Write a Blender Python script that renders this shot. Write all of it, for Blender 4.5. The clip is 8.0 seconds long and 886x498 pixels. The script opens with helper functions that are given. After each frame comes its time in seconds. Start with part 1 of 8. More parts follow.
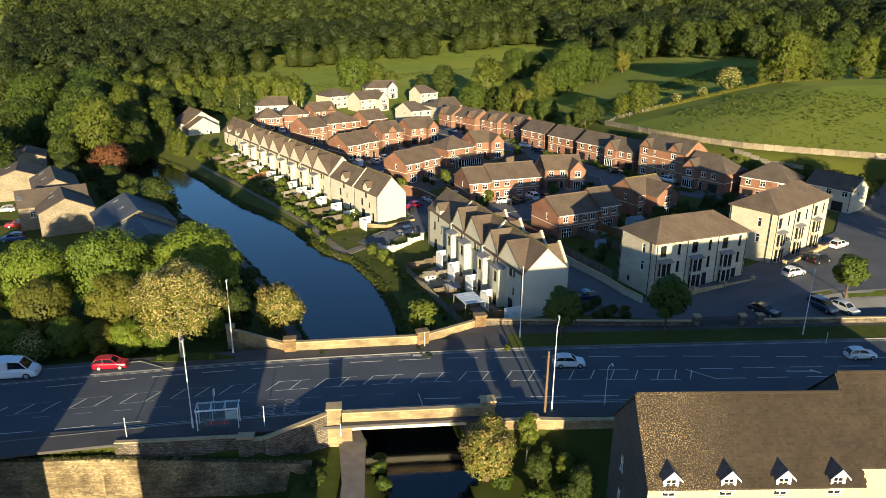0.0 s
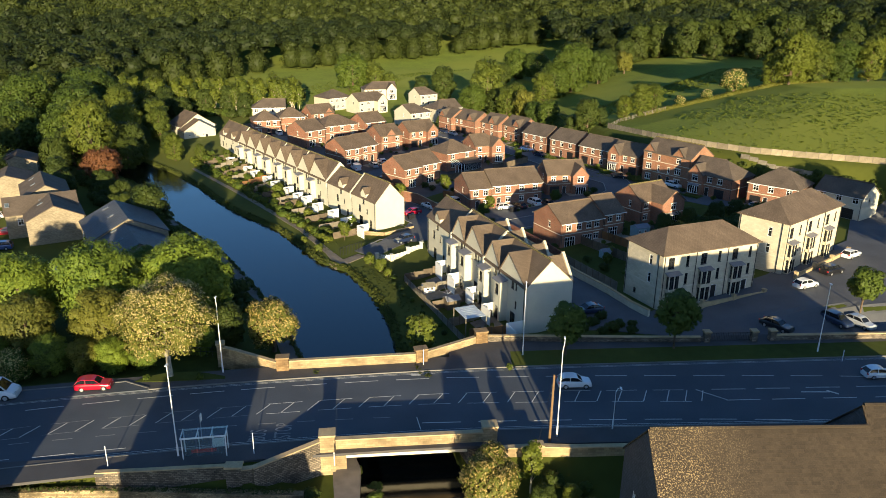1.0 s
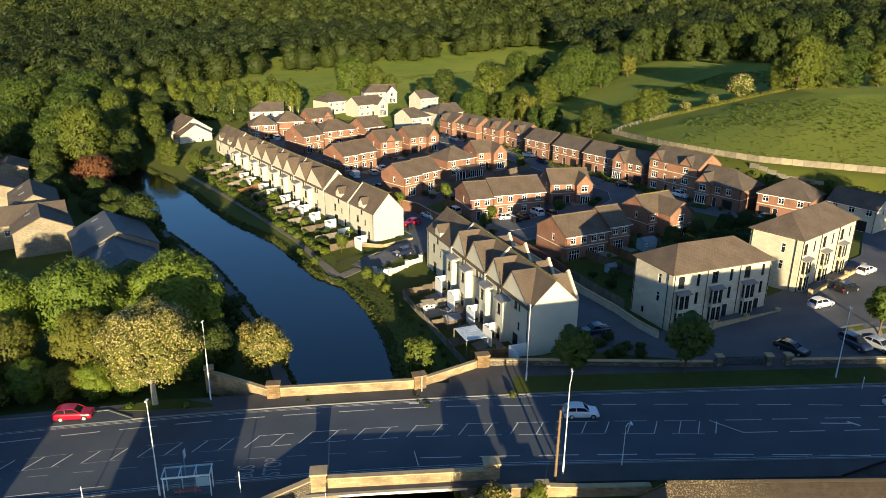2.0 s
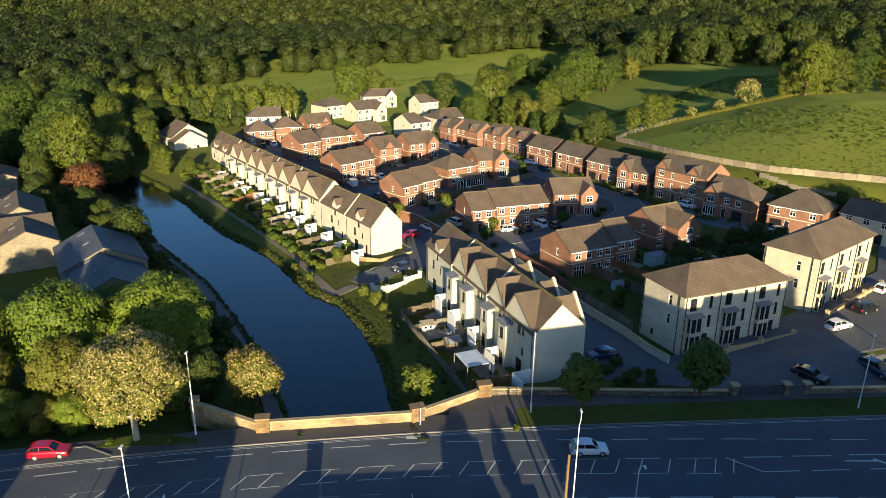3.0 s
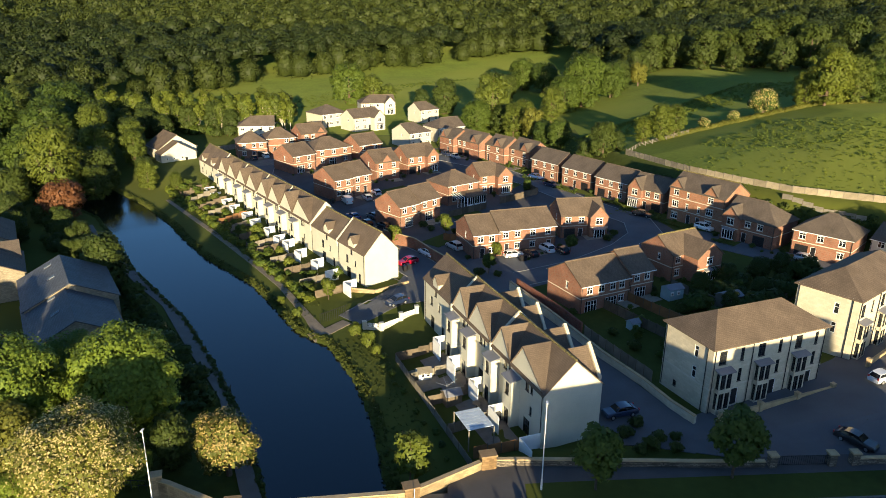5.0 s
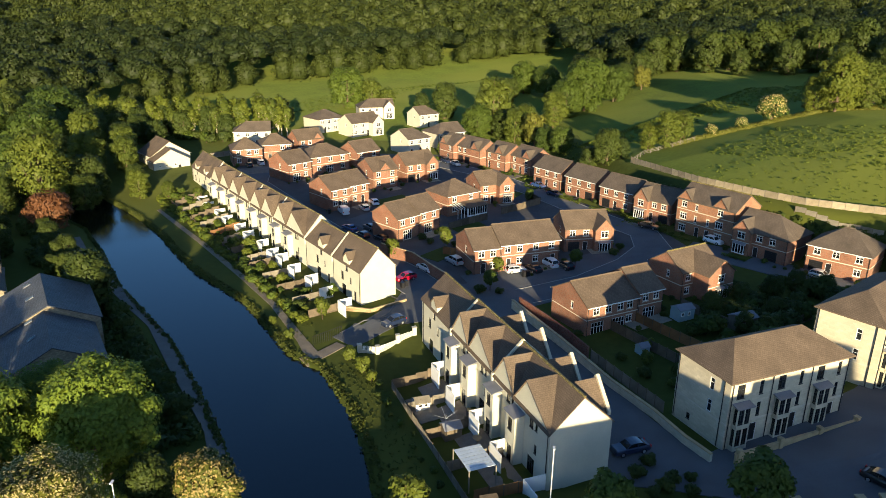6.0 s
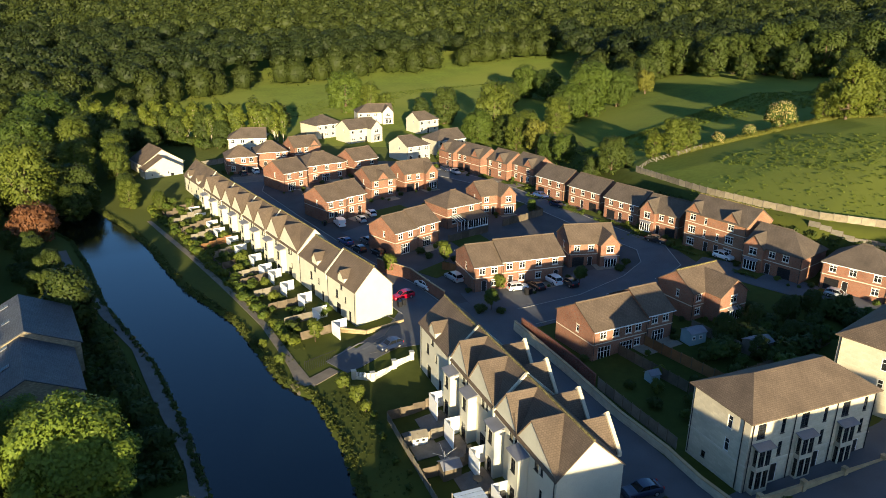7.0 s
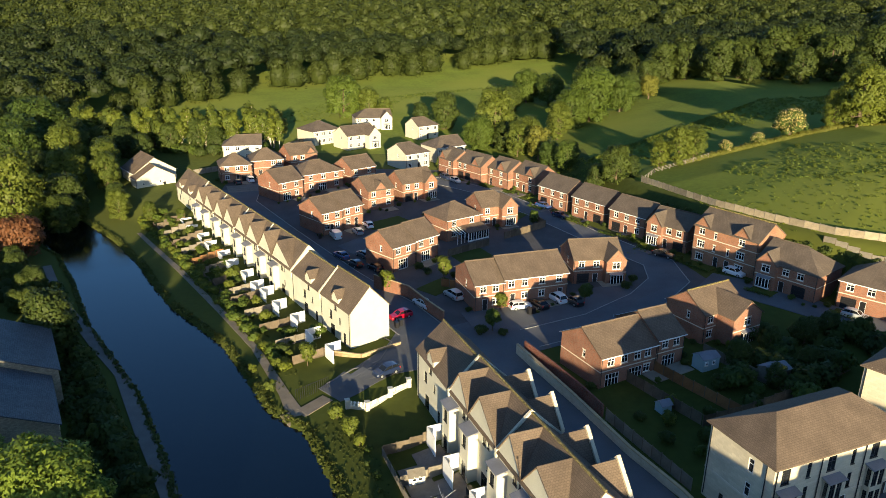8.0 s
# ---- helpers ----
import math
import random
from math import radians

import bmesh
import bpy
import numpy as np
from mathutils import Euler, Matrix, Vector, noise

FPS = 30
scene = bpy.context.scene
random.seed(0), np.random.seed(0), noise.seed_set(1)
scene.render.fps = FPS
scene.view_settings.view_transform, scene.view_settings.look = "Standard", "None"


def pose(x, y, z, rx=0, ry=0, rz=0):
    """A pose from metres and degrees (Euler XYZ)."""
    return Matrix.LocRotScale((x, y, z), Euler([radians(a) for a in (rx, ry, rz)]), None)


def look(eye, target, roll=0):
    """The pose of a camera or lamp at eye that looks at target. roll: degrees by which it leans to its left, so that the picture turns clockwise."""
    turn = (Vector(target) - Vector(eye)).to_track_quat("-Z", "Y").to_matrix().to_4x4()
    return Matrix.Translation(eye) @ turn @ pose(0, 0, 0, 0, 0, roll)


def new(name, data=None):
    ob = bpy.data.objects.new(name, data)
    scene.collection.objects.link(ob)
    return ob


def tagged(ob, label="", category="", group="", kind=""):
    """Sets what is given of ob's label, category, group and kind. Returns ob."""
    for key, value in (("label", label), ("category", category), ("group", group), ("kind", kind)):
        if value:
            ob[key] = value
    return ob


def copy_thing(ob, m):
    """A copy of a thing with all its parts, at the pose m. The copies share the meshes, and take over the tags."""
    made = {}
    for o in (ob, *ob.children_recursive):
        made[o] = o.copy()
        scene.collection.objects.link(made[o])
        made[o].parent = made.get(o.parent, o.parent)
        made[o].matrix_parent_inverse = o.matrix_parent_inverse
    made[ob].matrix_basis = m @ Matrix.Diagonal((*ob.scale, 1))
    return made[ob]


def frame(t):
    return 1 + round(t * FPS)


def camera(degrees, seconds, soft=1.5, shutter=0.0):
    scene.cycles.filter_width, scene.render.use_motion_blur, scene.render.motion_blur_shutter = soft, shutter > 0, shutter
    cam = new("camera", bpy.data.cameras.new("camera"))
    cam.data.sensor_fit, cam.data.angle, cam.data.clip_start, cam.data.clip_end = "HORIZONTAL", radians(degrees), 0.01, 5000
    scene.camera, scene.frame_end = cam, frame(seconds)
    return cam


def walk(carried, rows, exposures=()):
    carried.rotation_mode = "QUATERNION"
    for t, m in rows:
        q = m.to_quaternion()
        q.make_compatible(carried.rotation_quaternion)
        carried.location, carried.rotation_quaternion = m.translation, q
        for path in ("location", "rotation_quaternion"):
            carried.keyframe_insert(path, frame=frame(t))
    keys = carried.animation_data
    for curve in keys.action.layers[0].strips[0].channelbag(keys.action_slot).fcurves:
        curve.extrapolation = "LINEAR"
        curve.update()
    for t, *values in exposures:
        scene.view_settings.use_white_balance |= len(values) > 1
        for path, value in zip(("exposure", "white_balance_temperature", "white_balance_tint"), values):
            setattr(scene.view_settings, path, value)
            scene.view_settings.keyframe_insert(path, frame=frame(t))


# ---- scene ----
cam = camera(63.9, 8.0, 0.85)
PATH = [
    (0, (1.268, 0.212, 42.994), (1.219, 2.102, 42.341), 0.6),
    (0.5, (1.233, 2.386, 43.113), (1.184, 4.276, 42.458), 0.6),
    (1, (1.203, 4.629, 43.462), (1.154, 6.518, 42.807), 0.6),
    (1.5, (1.194, 7.07, 43.934), (1.144, 8.959, 43.278), 0.7),
    (3, (1.103, 15.218, 45.459), (1.05, 17.107, 44.803), 0.7),
    (3.5, (1.071, 18.126, 45.949), (1.018, 20.015, 45.292), 0.7),
    (4, (1.08, 21.039, 46.443), (1.025, 22.927, 45.786), 0.7),
    (4.5, (1.034, 24.033, 46.9), (0.978, 25.921, 46.241), 0.7),
    (6, (1.048, 33.255, 48.295), (0.99, 35.143, 47.635), 0.7),
    (6.5, (1.061, 36.409, 48.801), (1.002, 38.296, 48.141), 0.7),
    (7, (1.051, 39.458, 49.296), (0.992, 41.346, 48.637), 0.7),
    (7.5, (1.064, 42.549, 49.79), (1.004, 44.437, 49.132), 0.7),
    (8, (1.032, 45.643, 50.223), (0.972, 47.531, 49.566), 0.7),
]
walk(cam, [(t, look(eye, target, roll)) for t, eye, target, roll in PATH], [(0, 1.3, 6700, 10), (3, 1.34, 6700, 10), (8, 1.46, 6700, 10)])

# ---- world, sun ----
SUN_EL, SUN_X, SUN_Y = radians(8.4), 0.16, -0.987       # the sun stands behind the camera, slightly to the right
world = bpy.data.worlds.new("sky")
scene.world = world
world.use_nodes = True
wn = world.node_tree.nodes
sky = wn.new("ShaderNodeTexSky")
sky.sky_type, sky.sun_disc = "NISHITA", False
sky.sun_elevation, sky.sun_rotation = radians(9), math.atan2(SUN_X, SUN_Y)
sky.air_density, sky.dust_density, sky.ozone_density = 1.0, 0.9, 5.0
world.node_tree.links.new(sky.outputs[0], wn["Background"].inputs[0])
wn["Background"].inputs[1].default_value = 0.1
sun = new("sun", bpy.data.lights.new("sun", "SUN"))
sun.data.energy, sun.data.angle, sun.data.color = 4.8, radians(0.6), (1.0, 0.85, 0.55)
sun.matrix_world = look((SUN_X * 500, SUN_Y * 500, math.tan(SUN_EL) * 500), (0, 0, 0))
scene.view_settings.exposure = 1.3

# ---- materials ----
def material(name, color, rough=0.85, spec=0.3, metal=0.0, vary=0.25, scale=0.6, fine=18.0, bump=0.15, stain=None, island=0.0, obj=0.0, detail=4.0):
    """A painted or mineral surface: large stains, fine grain, relief."""
    m = bpy.data.materials.new(name)
    m.use_nodes = True
    n, l = m.node_tree.nodes, m.node_tree.links
    b = n["Principled BSDF"]
    b.inputs["Roughness"].default_value, b.inputs["Metallic"].default_value = rough, metal
    b.inputs["Specular IOR Level"].default_value = spec
    tc = n.new("ShaderNodeTexCoord")
    big, small = n.new("ShaderNodeTexNoise"), n.new("ShaderNodeTexNoise")
    for t, s in ((big, scale), (small, fine)):
        t.inputs["Scale"].default_value, t.inputs["Detail"].default_value = s, detail
        l.new(tc.outputs["Object"], t.inputs["Vector"])
    add = n.new("ShaderNodeMath")
    add.operation = "ADD"
    l.new(big.outputs["Fac"], add.inputs[0]), l.new(small.outputs["Fac"], add.inputs[1])
    ramp = n.new("ShaderNodeMapRange")
    ramp.inputs["From Min"].default_value, ramp.inputs["From Max"].default_value = 0.7, 1.3
    l.new(add.outputs[0], ramp.inputs["Value"])
    mix = n.new("ShaderNodeMix")
    mix.data_type = "RGBA"
    dark = stain or tuple(c * (1 - vary) for c in color)
    mix.inputs["A"].default_value = (*dark, 1)
    mix.inputs["B"].default_value = (*[min(1, c * (1 + vary * 0.6)) for c in color], 1)
    l.new(ramp.outputs[0], mix.inputs["Factor"])
    out = mix.outputs["Result"]
    if island or obj:
        hsv = n.new("ShaderNodeHueSaturation")
        src = n.new("ShaderNodeNewGeometry").outputs["Random Per Island"] if island else n.new("ShaderNodeObjectInfo").outputs["Random"]
        rng = n.new("ShaderNodeMapRange")
        k = island or obj
        rng.inputs["To Min"].default_value, rng.inputs["To Max"].default_value = 1 - k, 1 + k
        l.new(src, rng.inputs["Value"]), l.new(rng.outputs[0], hsv.inputs["Value"]), l.new(out, hsv.inputs["Color"])
        out = hsv.outputs["Color"]
    l.new(out, b.inputs["Base Color"])
    if bump:
        bp = n.new("ShaderNodeBump")
        bp.inputs["Strength"].default_value, bp.inputs["Distance"].default_value = bump, 0.05
        l.new(small.outputs["Fac"], bp.inputs["Height"]), l.new(bp.outputs[0], b.inputs["Normal"])
    return m


def coursed(name, color, joint, w, h, rough=0.9, vary=0.3, bump=0.4, vertical=True, mortar=0.015, stain=0.35, moss=None):
    """Masonry or tiles in courses: each unit its own tone, weathering on top. Mapped in the object's own metres."""
    m = material(name, color, rough)
    n, l = m.node_tree.nodes, m.node_tree.links
    b = n["Principled BSDF"]
    n.remove(n["Mix"])
    uv = n.new("ShaderNodeUVMap")
    br = n.new("ShaderNodeTexBrick")
    br.inputs["Scale"].default_value = 1.0
    br.inputs["Brick Width"].default_value, br.inputs["Row Height"].default_value = w, h
    br.inputs["Mortar Size"].default_value, br.inputs["Bias"].default_value = mortar, 0.0
    br.inputs["Color1"].default_value = (*[c * (1 - vary) for c in color], 1)
    br.inputs["Color2"].default_value = (*[min(1, c * (1 + vary)) for c in color], 1)
    br.inputs["Mortar"].default_value = (*joint, 1)
    l.new(uv.outputs[0], br.inputs["Vector"])
    st = n.new("ShaderNodeTexNoise")
    st.inputs["Scale"].default_value, st.inputs["Detail"].default_value = 0.35, 6
    l.new(uv.outputs[0], st.inputs["Vector"])
    rg = n.new("ShaderNodeMapRange")
    rg.inputs["From Min"].default_value, rg.inputs["From Max"].default_value = 0.35, 0.7
    rg.inputs["To Min"].default_value, rg.inputs["To Max"].default_value = 1 + stain * 0.3, 1 - stain
    l.new(st.outputs["Fac"], rg.inputs["Value"])
    hsv = n.new("ShaderNodeHueSaturation")
    l.new(br.outputs["Color"], hsv.inputs["Color"]), l.new(rg.outputs[0], hsv.inputs["Value"])
    out = hsv.outputs["Color"]
    if moss:
        ms = n.new("ShaderNodeTexNoise")
        ms.inputs["Scale"].default_value, ms.inputs["Detail"].default_value = 1.6, 8
        l.new(uv.outputs[0], ms.inputs["Vector"])
        mr = n.new("ShaderNodeMapRange")
        mr.inputs["From Min"].default_value, mr.inputs["From Max"].default_value = 0.56, 0.68
        l.new(ms.outputs["Fac"], mr.inputs["Value"])
        mm = n.new("ShaderNodeMix")
        mm.data_type = "RGBA"
        mm.inputs["B"].default_value = (*moss, 1)
        l.new(mr.outputs[0], mm.inputs["Factor"]), l.new(out, mm.inputs["A"])
        out = mm.outputs["Result"]
    l.new(out, b.inputs["Base Color"])
    bp = n["Bump"]
    bp.inputs["Strength"].default_value = bump
    l.new(br.outputs["Fac"], bp.inputs["Height"])
    bp.invert = True
    return m


def leaves(name, color, vary=0.35, trans=0.35, single=1.0, patch=0.12):
    """Foliage: single is how far leaf clumps differ among themselves, patch the size of the tonal patches."""
    m = bpy.data.materials.new(name)
    m.use_nodes = True
    n, l = m.node_tree.nodes, m.node_tree.links
    b = n["Principled BSDF"]
    b.inputs["Roughness"].default_value, b.inputs["Specular IOR Level"].default_value = 0.6, 0.25
    geo, info = n.new("ShaderNodeNewGeometry"), n.new("ShaderNodeObjectInfo")
    tc, tx = n.new("ShaderNodeTexCoord"), n.new("ShaderNodeTexNoise")
    tx.inputs["Scale"].default_value = patch
    l.new(tc.outputs["Object"], tx.inputs["Vector"])
    own = n.new("ShaderNodeMapRange")
    own.inputs["To Min"].default_value, own.inputs["To Max"].default_value = 0.5 - single / 2, 0.5 + single / 2
    l.new(geo.outputs["Random Per Island"], own.inputs["Value"])
    a1, a2 = n.new("ShaderNodeMath"), n.new("ShaderNodeMath")
    a1.operation = a2.operation = "ADD"
    l.new(own.outputs[0], a1.inputs[0]), l.new(info.outputs["Random"], a1.inputs[1])
    l.new(a1.outputs[0], a2.inputs[0]), l.new(tx.outputs["Fac"], a2.inputs[1])
    rg = n.new("ShaderNodeMapRange")
    rg.inputs["From Min"].default_value, rg.inputs["From Max"].default_value = 0.5, 2.1
    l.new(a2.outputs[0], rg.inputs["Value"])
    mix = n.new("ShaderNodeMix")
    mix.data_type = "RGBA"
    mix.inputs["A"].default_value = (color[0] * (1 - vary), color[1] * (1 - vary * 0.8), color[2] * (1 - vary * 0.5), 1)
    mix.inputs["B"].default_value = (min(1, color[0] * (1 + vary * 1.2)), min(1, color[1] * (1 + vary * 0.8)), color[2], 1)
    l.new(rg.outputs[0], mix.inputs["Factor"]), l.new(mix.outputs["Result"], b.inputs["Base Color"])
    tr = n.new("ShaderNodeBsdfTranslucent")
    l.new(mix.outputs["Result"], tr.inputs["Color"])
    ms = n.new("ShaderNodeMixShader")
    ms.inputs[0].default_value = trans
    l.new(b.outputs[0], ms.inputs[1]), l.new(tr.outputs[0], ms.inputs[2])
    l.new(ms.outputs[0], n["Material Output"].inputs["Surface"])
    return m


M = dict(
    brick=coursed("red_brick", (0.285, 0.112, 0.064), (0.27, 0.17, 0.12), 0.225, 0.075, vary=0.25, stain=0.2),
    brick_b=coursed("orange_brick", (0.34, 0.14, 0.07), (0.31, 0.19, 0.13), 0.225, 0.075, vary=0.25, stain=0.2),
    brick_dark=coursed("dark_brick", (0.2, 0.055, 0.035), (0.2, 0.13, 0.1), 0.225, 0.075, vary=0.25),
    render=material("cream_render", (0.54, 0.51, 0.405), 0.9, vary=0.1, scale=0.5, fine=9, bump=0.05),
    render_w=material("white_render", (0.52, 0.475, 0.375), 0.9, vary=0.08, scale=0.5, fine=9, bump=0.05),
    ashlar=coursed("buff_ashlar", (0.57, 0.505, 0.375), (0.5, 0.44, 0.32), 0.6, 0.3, vary=0.08, bump=0.2, mortar=0.01, stain=0.15),
    stone=coursed("sandstone_wall", (0.37, 0.27, 0.15), (0.27, 0.2, 0.115), 0.55, 0.26, vary=0.2, bump=0.5, mortar=0.014, stain=0.5),
    stone_h=coursed("house_sandstone", (0.29, 0.24, 0.165), (0.24, 0.195, 0.13), 0.35, 0.16, vary=0.2, bump=0.4, mortar=0.014, stain=0.25),
    rubble=coursed("rubble_wall", (0.33, 0.25, 0.14), (0.19, 0.145, 0.085), 0.3, 0.15, vary=0.4, bump=0.8, mortar=0.02, stain=0.7, moss=(0.13, 0.1, 0.055)),
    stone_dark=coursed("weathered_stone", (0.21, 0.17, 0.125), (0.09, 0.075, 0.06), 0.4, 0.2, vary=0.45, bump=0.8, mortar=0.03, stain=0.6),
    stone_b=coursed("brown_stone", (0.23, 0.145, 0.07), (0.16, 0.1, 0.05), 0.5, 0.25, vary=0.3, bump=0.6, mortar=0.016, stain=0.6),
    coping_b=material("brown_coping", (0.27, 0.18, 0.095), 0.9, vary=0.35, scale=0.9, bump=0.3),
    coping=material("stone_coping", (0.46, 0.34, 0.19), 0.9, vary=0.3, scale=0.9, bump=0.3),
    coping_p=material("pale_coping", (0.6, 0.52, 0.38), 0.9, vary=0.2, scale=0.9, bump=0.2),
    tile=coursed("brown_roof_tile", (0.14, 0.101, 0.07), (0.095, 0.068, 0.048), 0.3, 0.24, rough=0.8, vary=0.1, bump=0.25, mortar=0.02, stain=0.25),
    tile_g=coursed("grey_roof_tile", (0.125, 0.095, 0.07), (0.085, 0.066, 0.052), 0.3, 0.24, rough=0.8, vary=0.1, bump=0.25, mortar=0.02, stain=0.25),
    tile_moss=coursed("mossy_ridge", (0.2, 0.16, 0.06), (0.1, 0.08, 0.04), 0.3, 0.2, vary=0.5, moss=(0.26, 0.22, 0.05)),
    slate=coursed("blue_slate", (0.085, 0.09, 0.1), (0.035, 0.037, 0.042), 0.3, 0.22, rough=0.6, vary=0.2, bump=0.4, stain=0.25),
    lead=material("lead_sheet", (0.2, 0.2, 0.22), 0.5, 0.5, vary=0.2),
    upvc=material("white_upvc", (0.8, 0.8, 0.78), 0.45, 0.4, vary=0.04, bump=0),
    white=material("white_gloss_board", (0.82, 0.81, 0.78), 0.5, vary=0.06, bump=0.02),
    black=material("black_paint", (0.015, 0.015, 0.017), 0.4, 0.5, vary=0.1, bump=0),
    band=material("cast_stone_band", (0.62, 0.55, 0.43), 0.9, vary=0.12, bump=0.1),
    asphalt=material("asphalt", (0.08, 0.091, 0.104), 0.85, 0.35, vary=0.3, scale=0.12, fine=25, bump=0.25),
    asphalt_b=material("estate_tarmac", (0.112, 0.114, 0.12), 0.88, 0.3, vary=0.25, scale=0.2, fine=25, bump=0.25),
    towpath=material("towpath_grit", (0.17, 0.15, 0.13), 0.95, vary=0.25, scale=0.5, fine=14, bump=0.3),
    paving=material("footway_tarmac", (0.085, 0.08, 0.078), 0.9, 0.3, vary=0.25, scale=0.3, fine=20, bump=0.2),
    kerb_p=material("estate_kerb", (0.3, 0.29, 0.26), 0.9, vary=0.2, scale=1.5),
    kerb=material("concrete_kerb", (0.19, 0.18, 0.16), 0.9, vary=0.2, scale=1.5),
    setts=material("block_paving", (0.2, 0.17, 0.14), 0.9, vary=0.3, scale=1.0, fine=12, bump=0.3),
    setts_p=material("pale_paving", (0.3, 0.26, 0.2), 0.9, vary=0.25, scale=1.0, fine=12, bump=0.3),
    gravel=material("gravel_path", (0.22, 0.18, 0.13), 0.95, vary=0.3, scale=0.7, fine=14, bump=0.4),
    paint=material("road_paint", (0.6, 0.58, 0.52), 0.7, vary=0.25, scale=1.5, fine=10, bump=0.05),
    paint_w=material("worn_road_paint", (0.26, 0.255, 0.24), 0.8, vary=0.35, scale=1.5, fine=10, bump=0.05),
    wood=material("fence_wood", (0.13, 0.1, 0.068), 0.85, vary=0.35, scale=1.0, fine=22, bump=0.2, obj=0.25),
    wood_o=material("orange_fence_wood", (0.24, 0.115, 0.045), 0.8, vary=0.3, scale=1.0, fine=22, bump=0.2, obj=0.2),
    wood_g=material("grey_fence_wood", (0.2, 0.175, 0.135), 0.85, vary=0.3, scale=1.0, fine=22, bump=0.2, obj=0.2),
    bark=material("bark", (0.13, 0.09, 0.06), 0.95, vary=0.4, scale=2, fine=12, bump=0.5),
    steel=material("galvanised_steel", (0.5, 0.51, 0.52), 0.45, 0.5, 0.7, vary=0.15, bump=0),
    lamp_white=material("white_powder_coat", (0.72, 0.72, 0.7), 0.4, 0.5, vary=0.05, bump=0),
    pole_wood=material("pole_wood", (0.2, 0.125, 0.065), 0.85, vary=0.3, scale=1.0, fine=22, bump=0.2),
    rubber=material("tyre_rubber", (0.02, 0.02, 0.02), 0.85, vary=0.2, bump=0),
    plastic_red=material("red_plastic", (0.5, 0.03, 0.03), 0.4, 0.5, vary=0.1, bump=0),
    blue=material("pale_blue_paint", (0.3, 0.42, 0.44), 0.6, vary=0.12),
    sail=material("blue_white_tarpaulin", (0.55, 0.62, 0.68), 0.6, vary=0.1),
    beam=material("white_painted_beam", (0.75, 0.68, 0.52), 0.8, vary=0.15, scale=0.7),
    fence_tan=material("pale_fence_wood", (0.3, 0.245, 0.165), 0.85, vary=0.3, scale=1.0, fine=20, bump=0.2, obj=0.25),
    leaf=leaves("leaves_green", (0.07, 0.108, 0.019)),
    leaf_o=leaves("leaves_olive", (0.13, 0.14, 0.028)),
    leaf_y=leaves("leaves_fresh", (0.1, 0.13, 0.021)),
    leaf_d=leaves("leaves_dark", (0.055, 0.08, 0.017)),
    leaf_c=leaves("leaves_copper", (0.17, 0.075, 0.035)),
    leaf_f=leaves("leaves_forest", (0.029, 0.044, 0.011), 0.6, 0.3, 0.45, 0.06),
    blossom=leaves("cream_blossom", (0.56, 0.46, 0.2), 0.2),
    blossom_g=leaves("gold_blossom", (0.4, 0.31, 0.12), 0.25),
    leaf_b=leaves("leaves_broad_green", (0.145, 0.205, 0.03)),
    bark_p=material("pale_bark", (0.42, 0.37, 0.28), 0.9, vary=0.35, scale=2, fine=8, bump=0.3),
    reed=leaves("rough_grass", (0.06, 0.078, 0.017), 0.4),
    sward=leaves("field_grass", (0.1, 0.135, 0.02), 0.4),
)


def lichen(m, color, big=0.25, fine=9.0, lo=0.48):
    """Lichen in fine specks gathered in a few large patches, most of it near one end of the roof."""
    n, l = m.node_tree.nodes, m.node_tree.links
    b = n["Principled BSDF"]
    src = b.inputs["Base Color"].links[0].from_socket
    tc = n.new("ShaderNodeTexCoord")
    parts = []
    for sc, a0, a1 in ((big, lo, lo + 0.14), (fine, 0.5, 0.66)):
        t, g = n.new("ShaderNodeTexNoise"), n.new("ShaderNodeMapRange")
        t.inputs["Scale"].default_value, t.inputs["Detail"].default_value = sc, 3
        g.inputs["From Min"].default_value, g.inputs["From Max"].default_value = a0, a1
        l.new(tc.outputs["Object"], t.inputs["Vector"]), l.new(t.outputs["Fac"], g.inputs["Value"])
        parts.append(g.outputs[0])
    xyz, end, near_end = n.new("ShaderNodeSeparateXYZ"), n.new("ShaderNodeMapRange"), n.new("ShaderNodeMath")
    end.inputs["From Min"].default_value, end.inputs["From Max"].default_value = 0.5, 8.0
    end.inputs["To Min"].default_value, end.inputs["To Max"].default_value = 0.6, 0.0
    near_end.operation, near_end.use_clamp = "MULTIPLY_ADD", True
    l.new(tc.outputs["Object"], xyz.inputs[0]), l.new(xyz.outputs["X"], end.inputs["Value"])
    l.new(parts[0], near_end.inputs[0]), l.new(end.outputs[0], near_end.inputs[1]), l.new(end.outputs[0], near_end.inputs[2])
    parts[0] = near_end.outputs[0]
    mul, mx = n.new("ShaderNodeMath"), n.new("ShaderNodeMix")
    mul.operation, mx.data_type = "MULTIPLY", "RGBA"
    l.new(parts[0], mul.inputs[0]), l.new(parts[1], mul.inputs[1])
    mx.inputs["B"].default_value = (*color, 1)
    l.new(mul.outputs[0], mx.inputs["Factor"]), l.new(src, mx.inputs["A"]), l.new(mx.outputs["Result"], b.inputs["Base Color"])
    return m


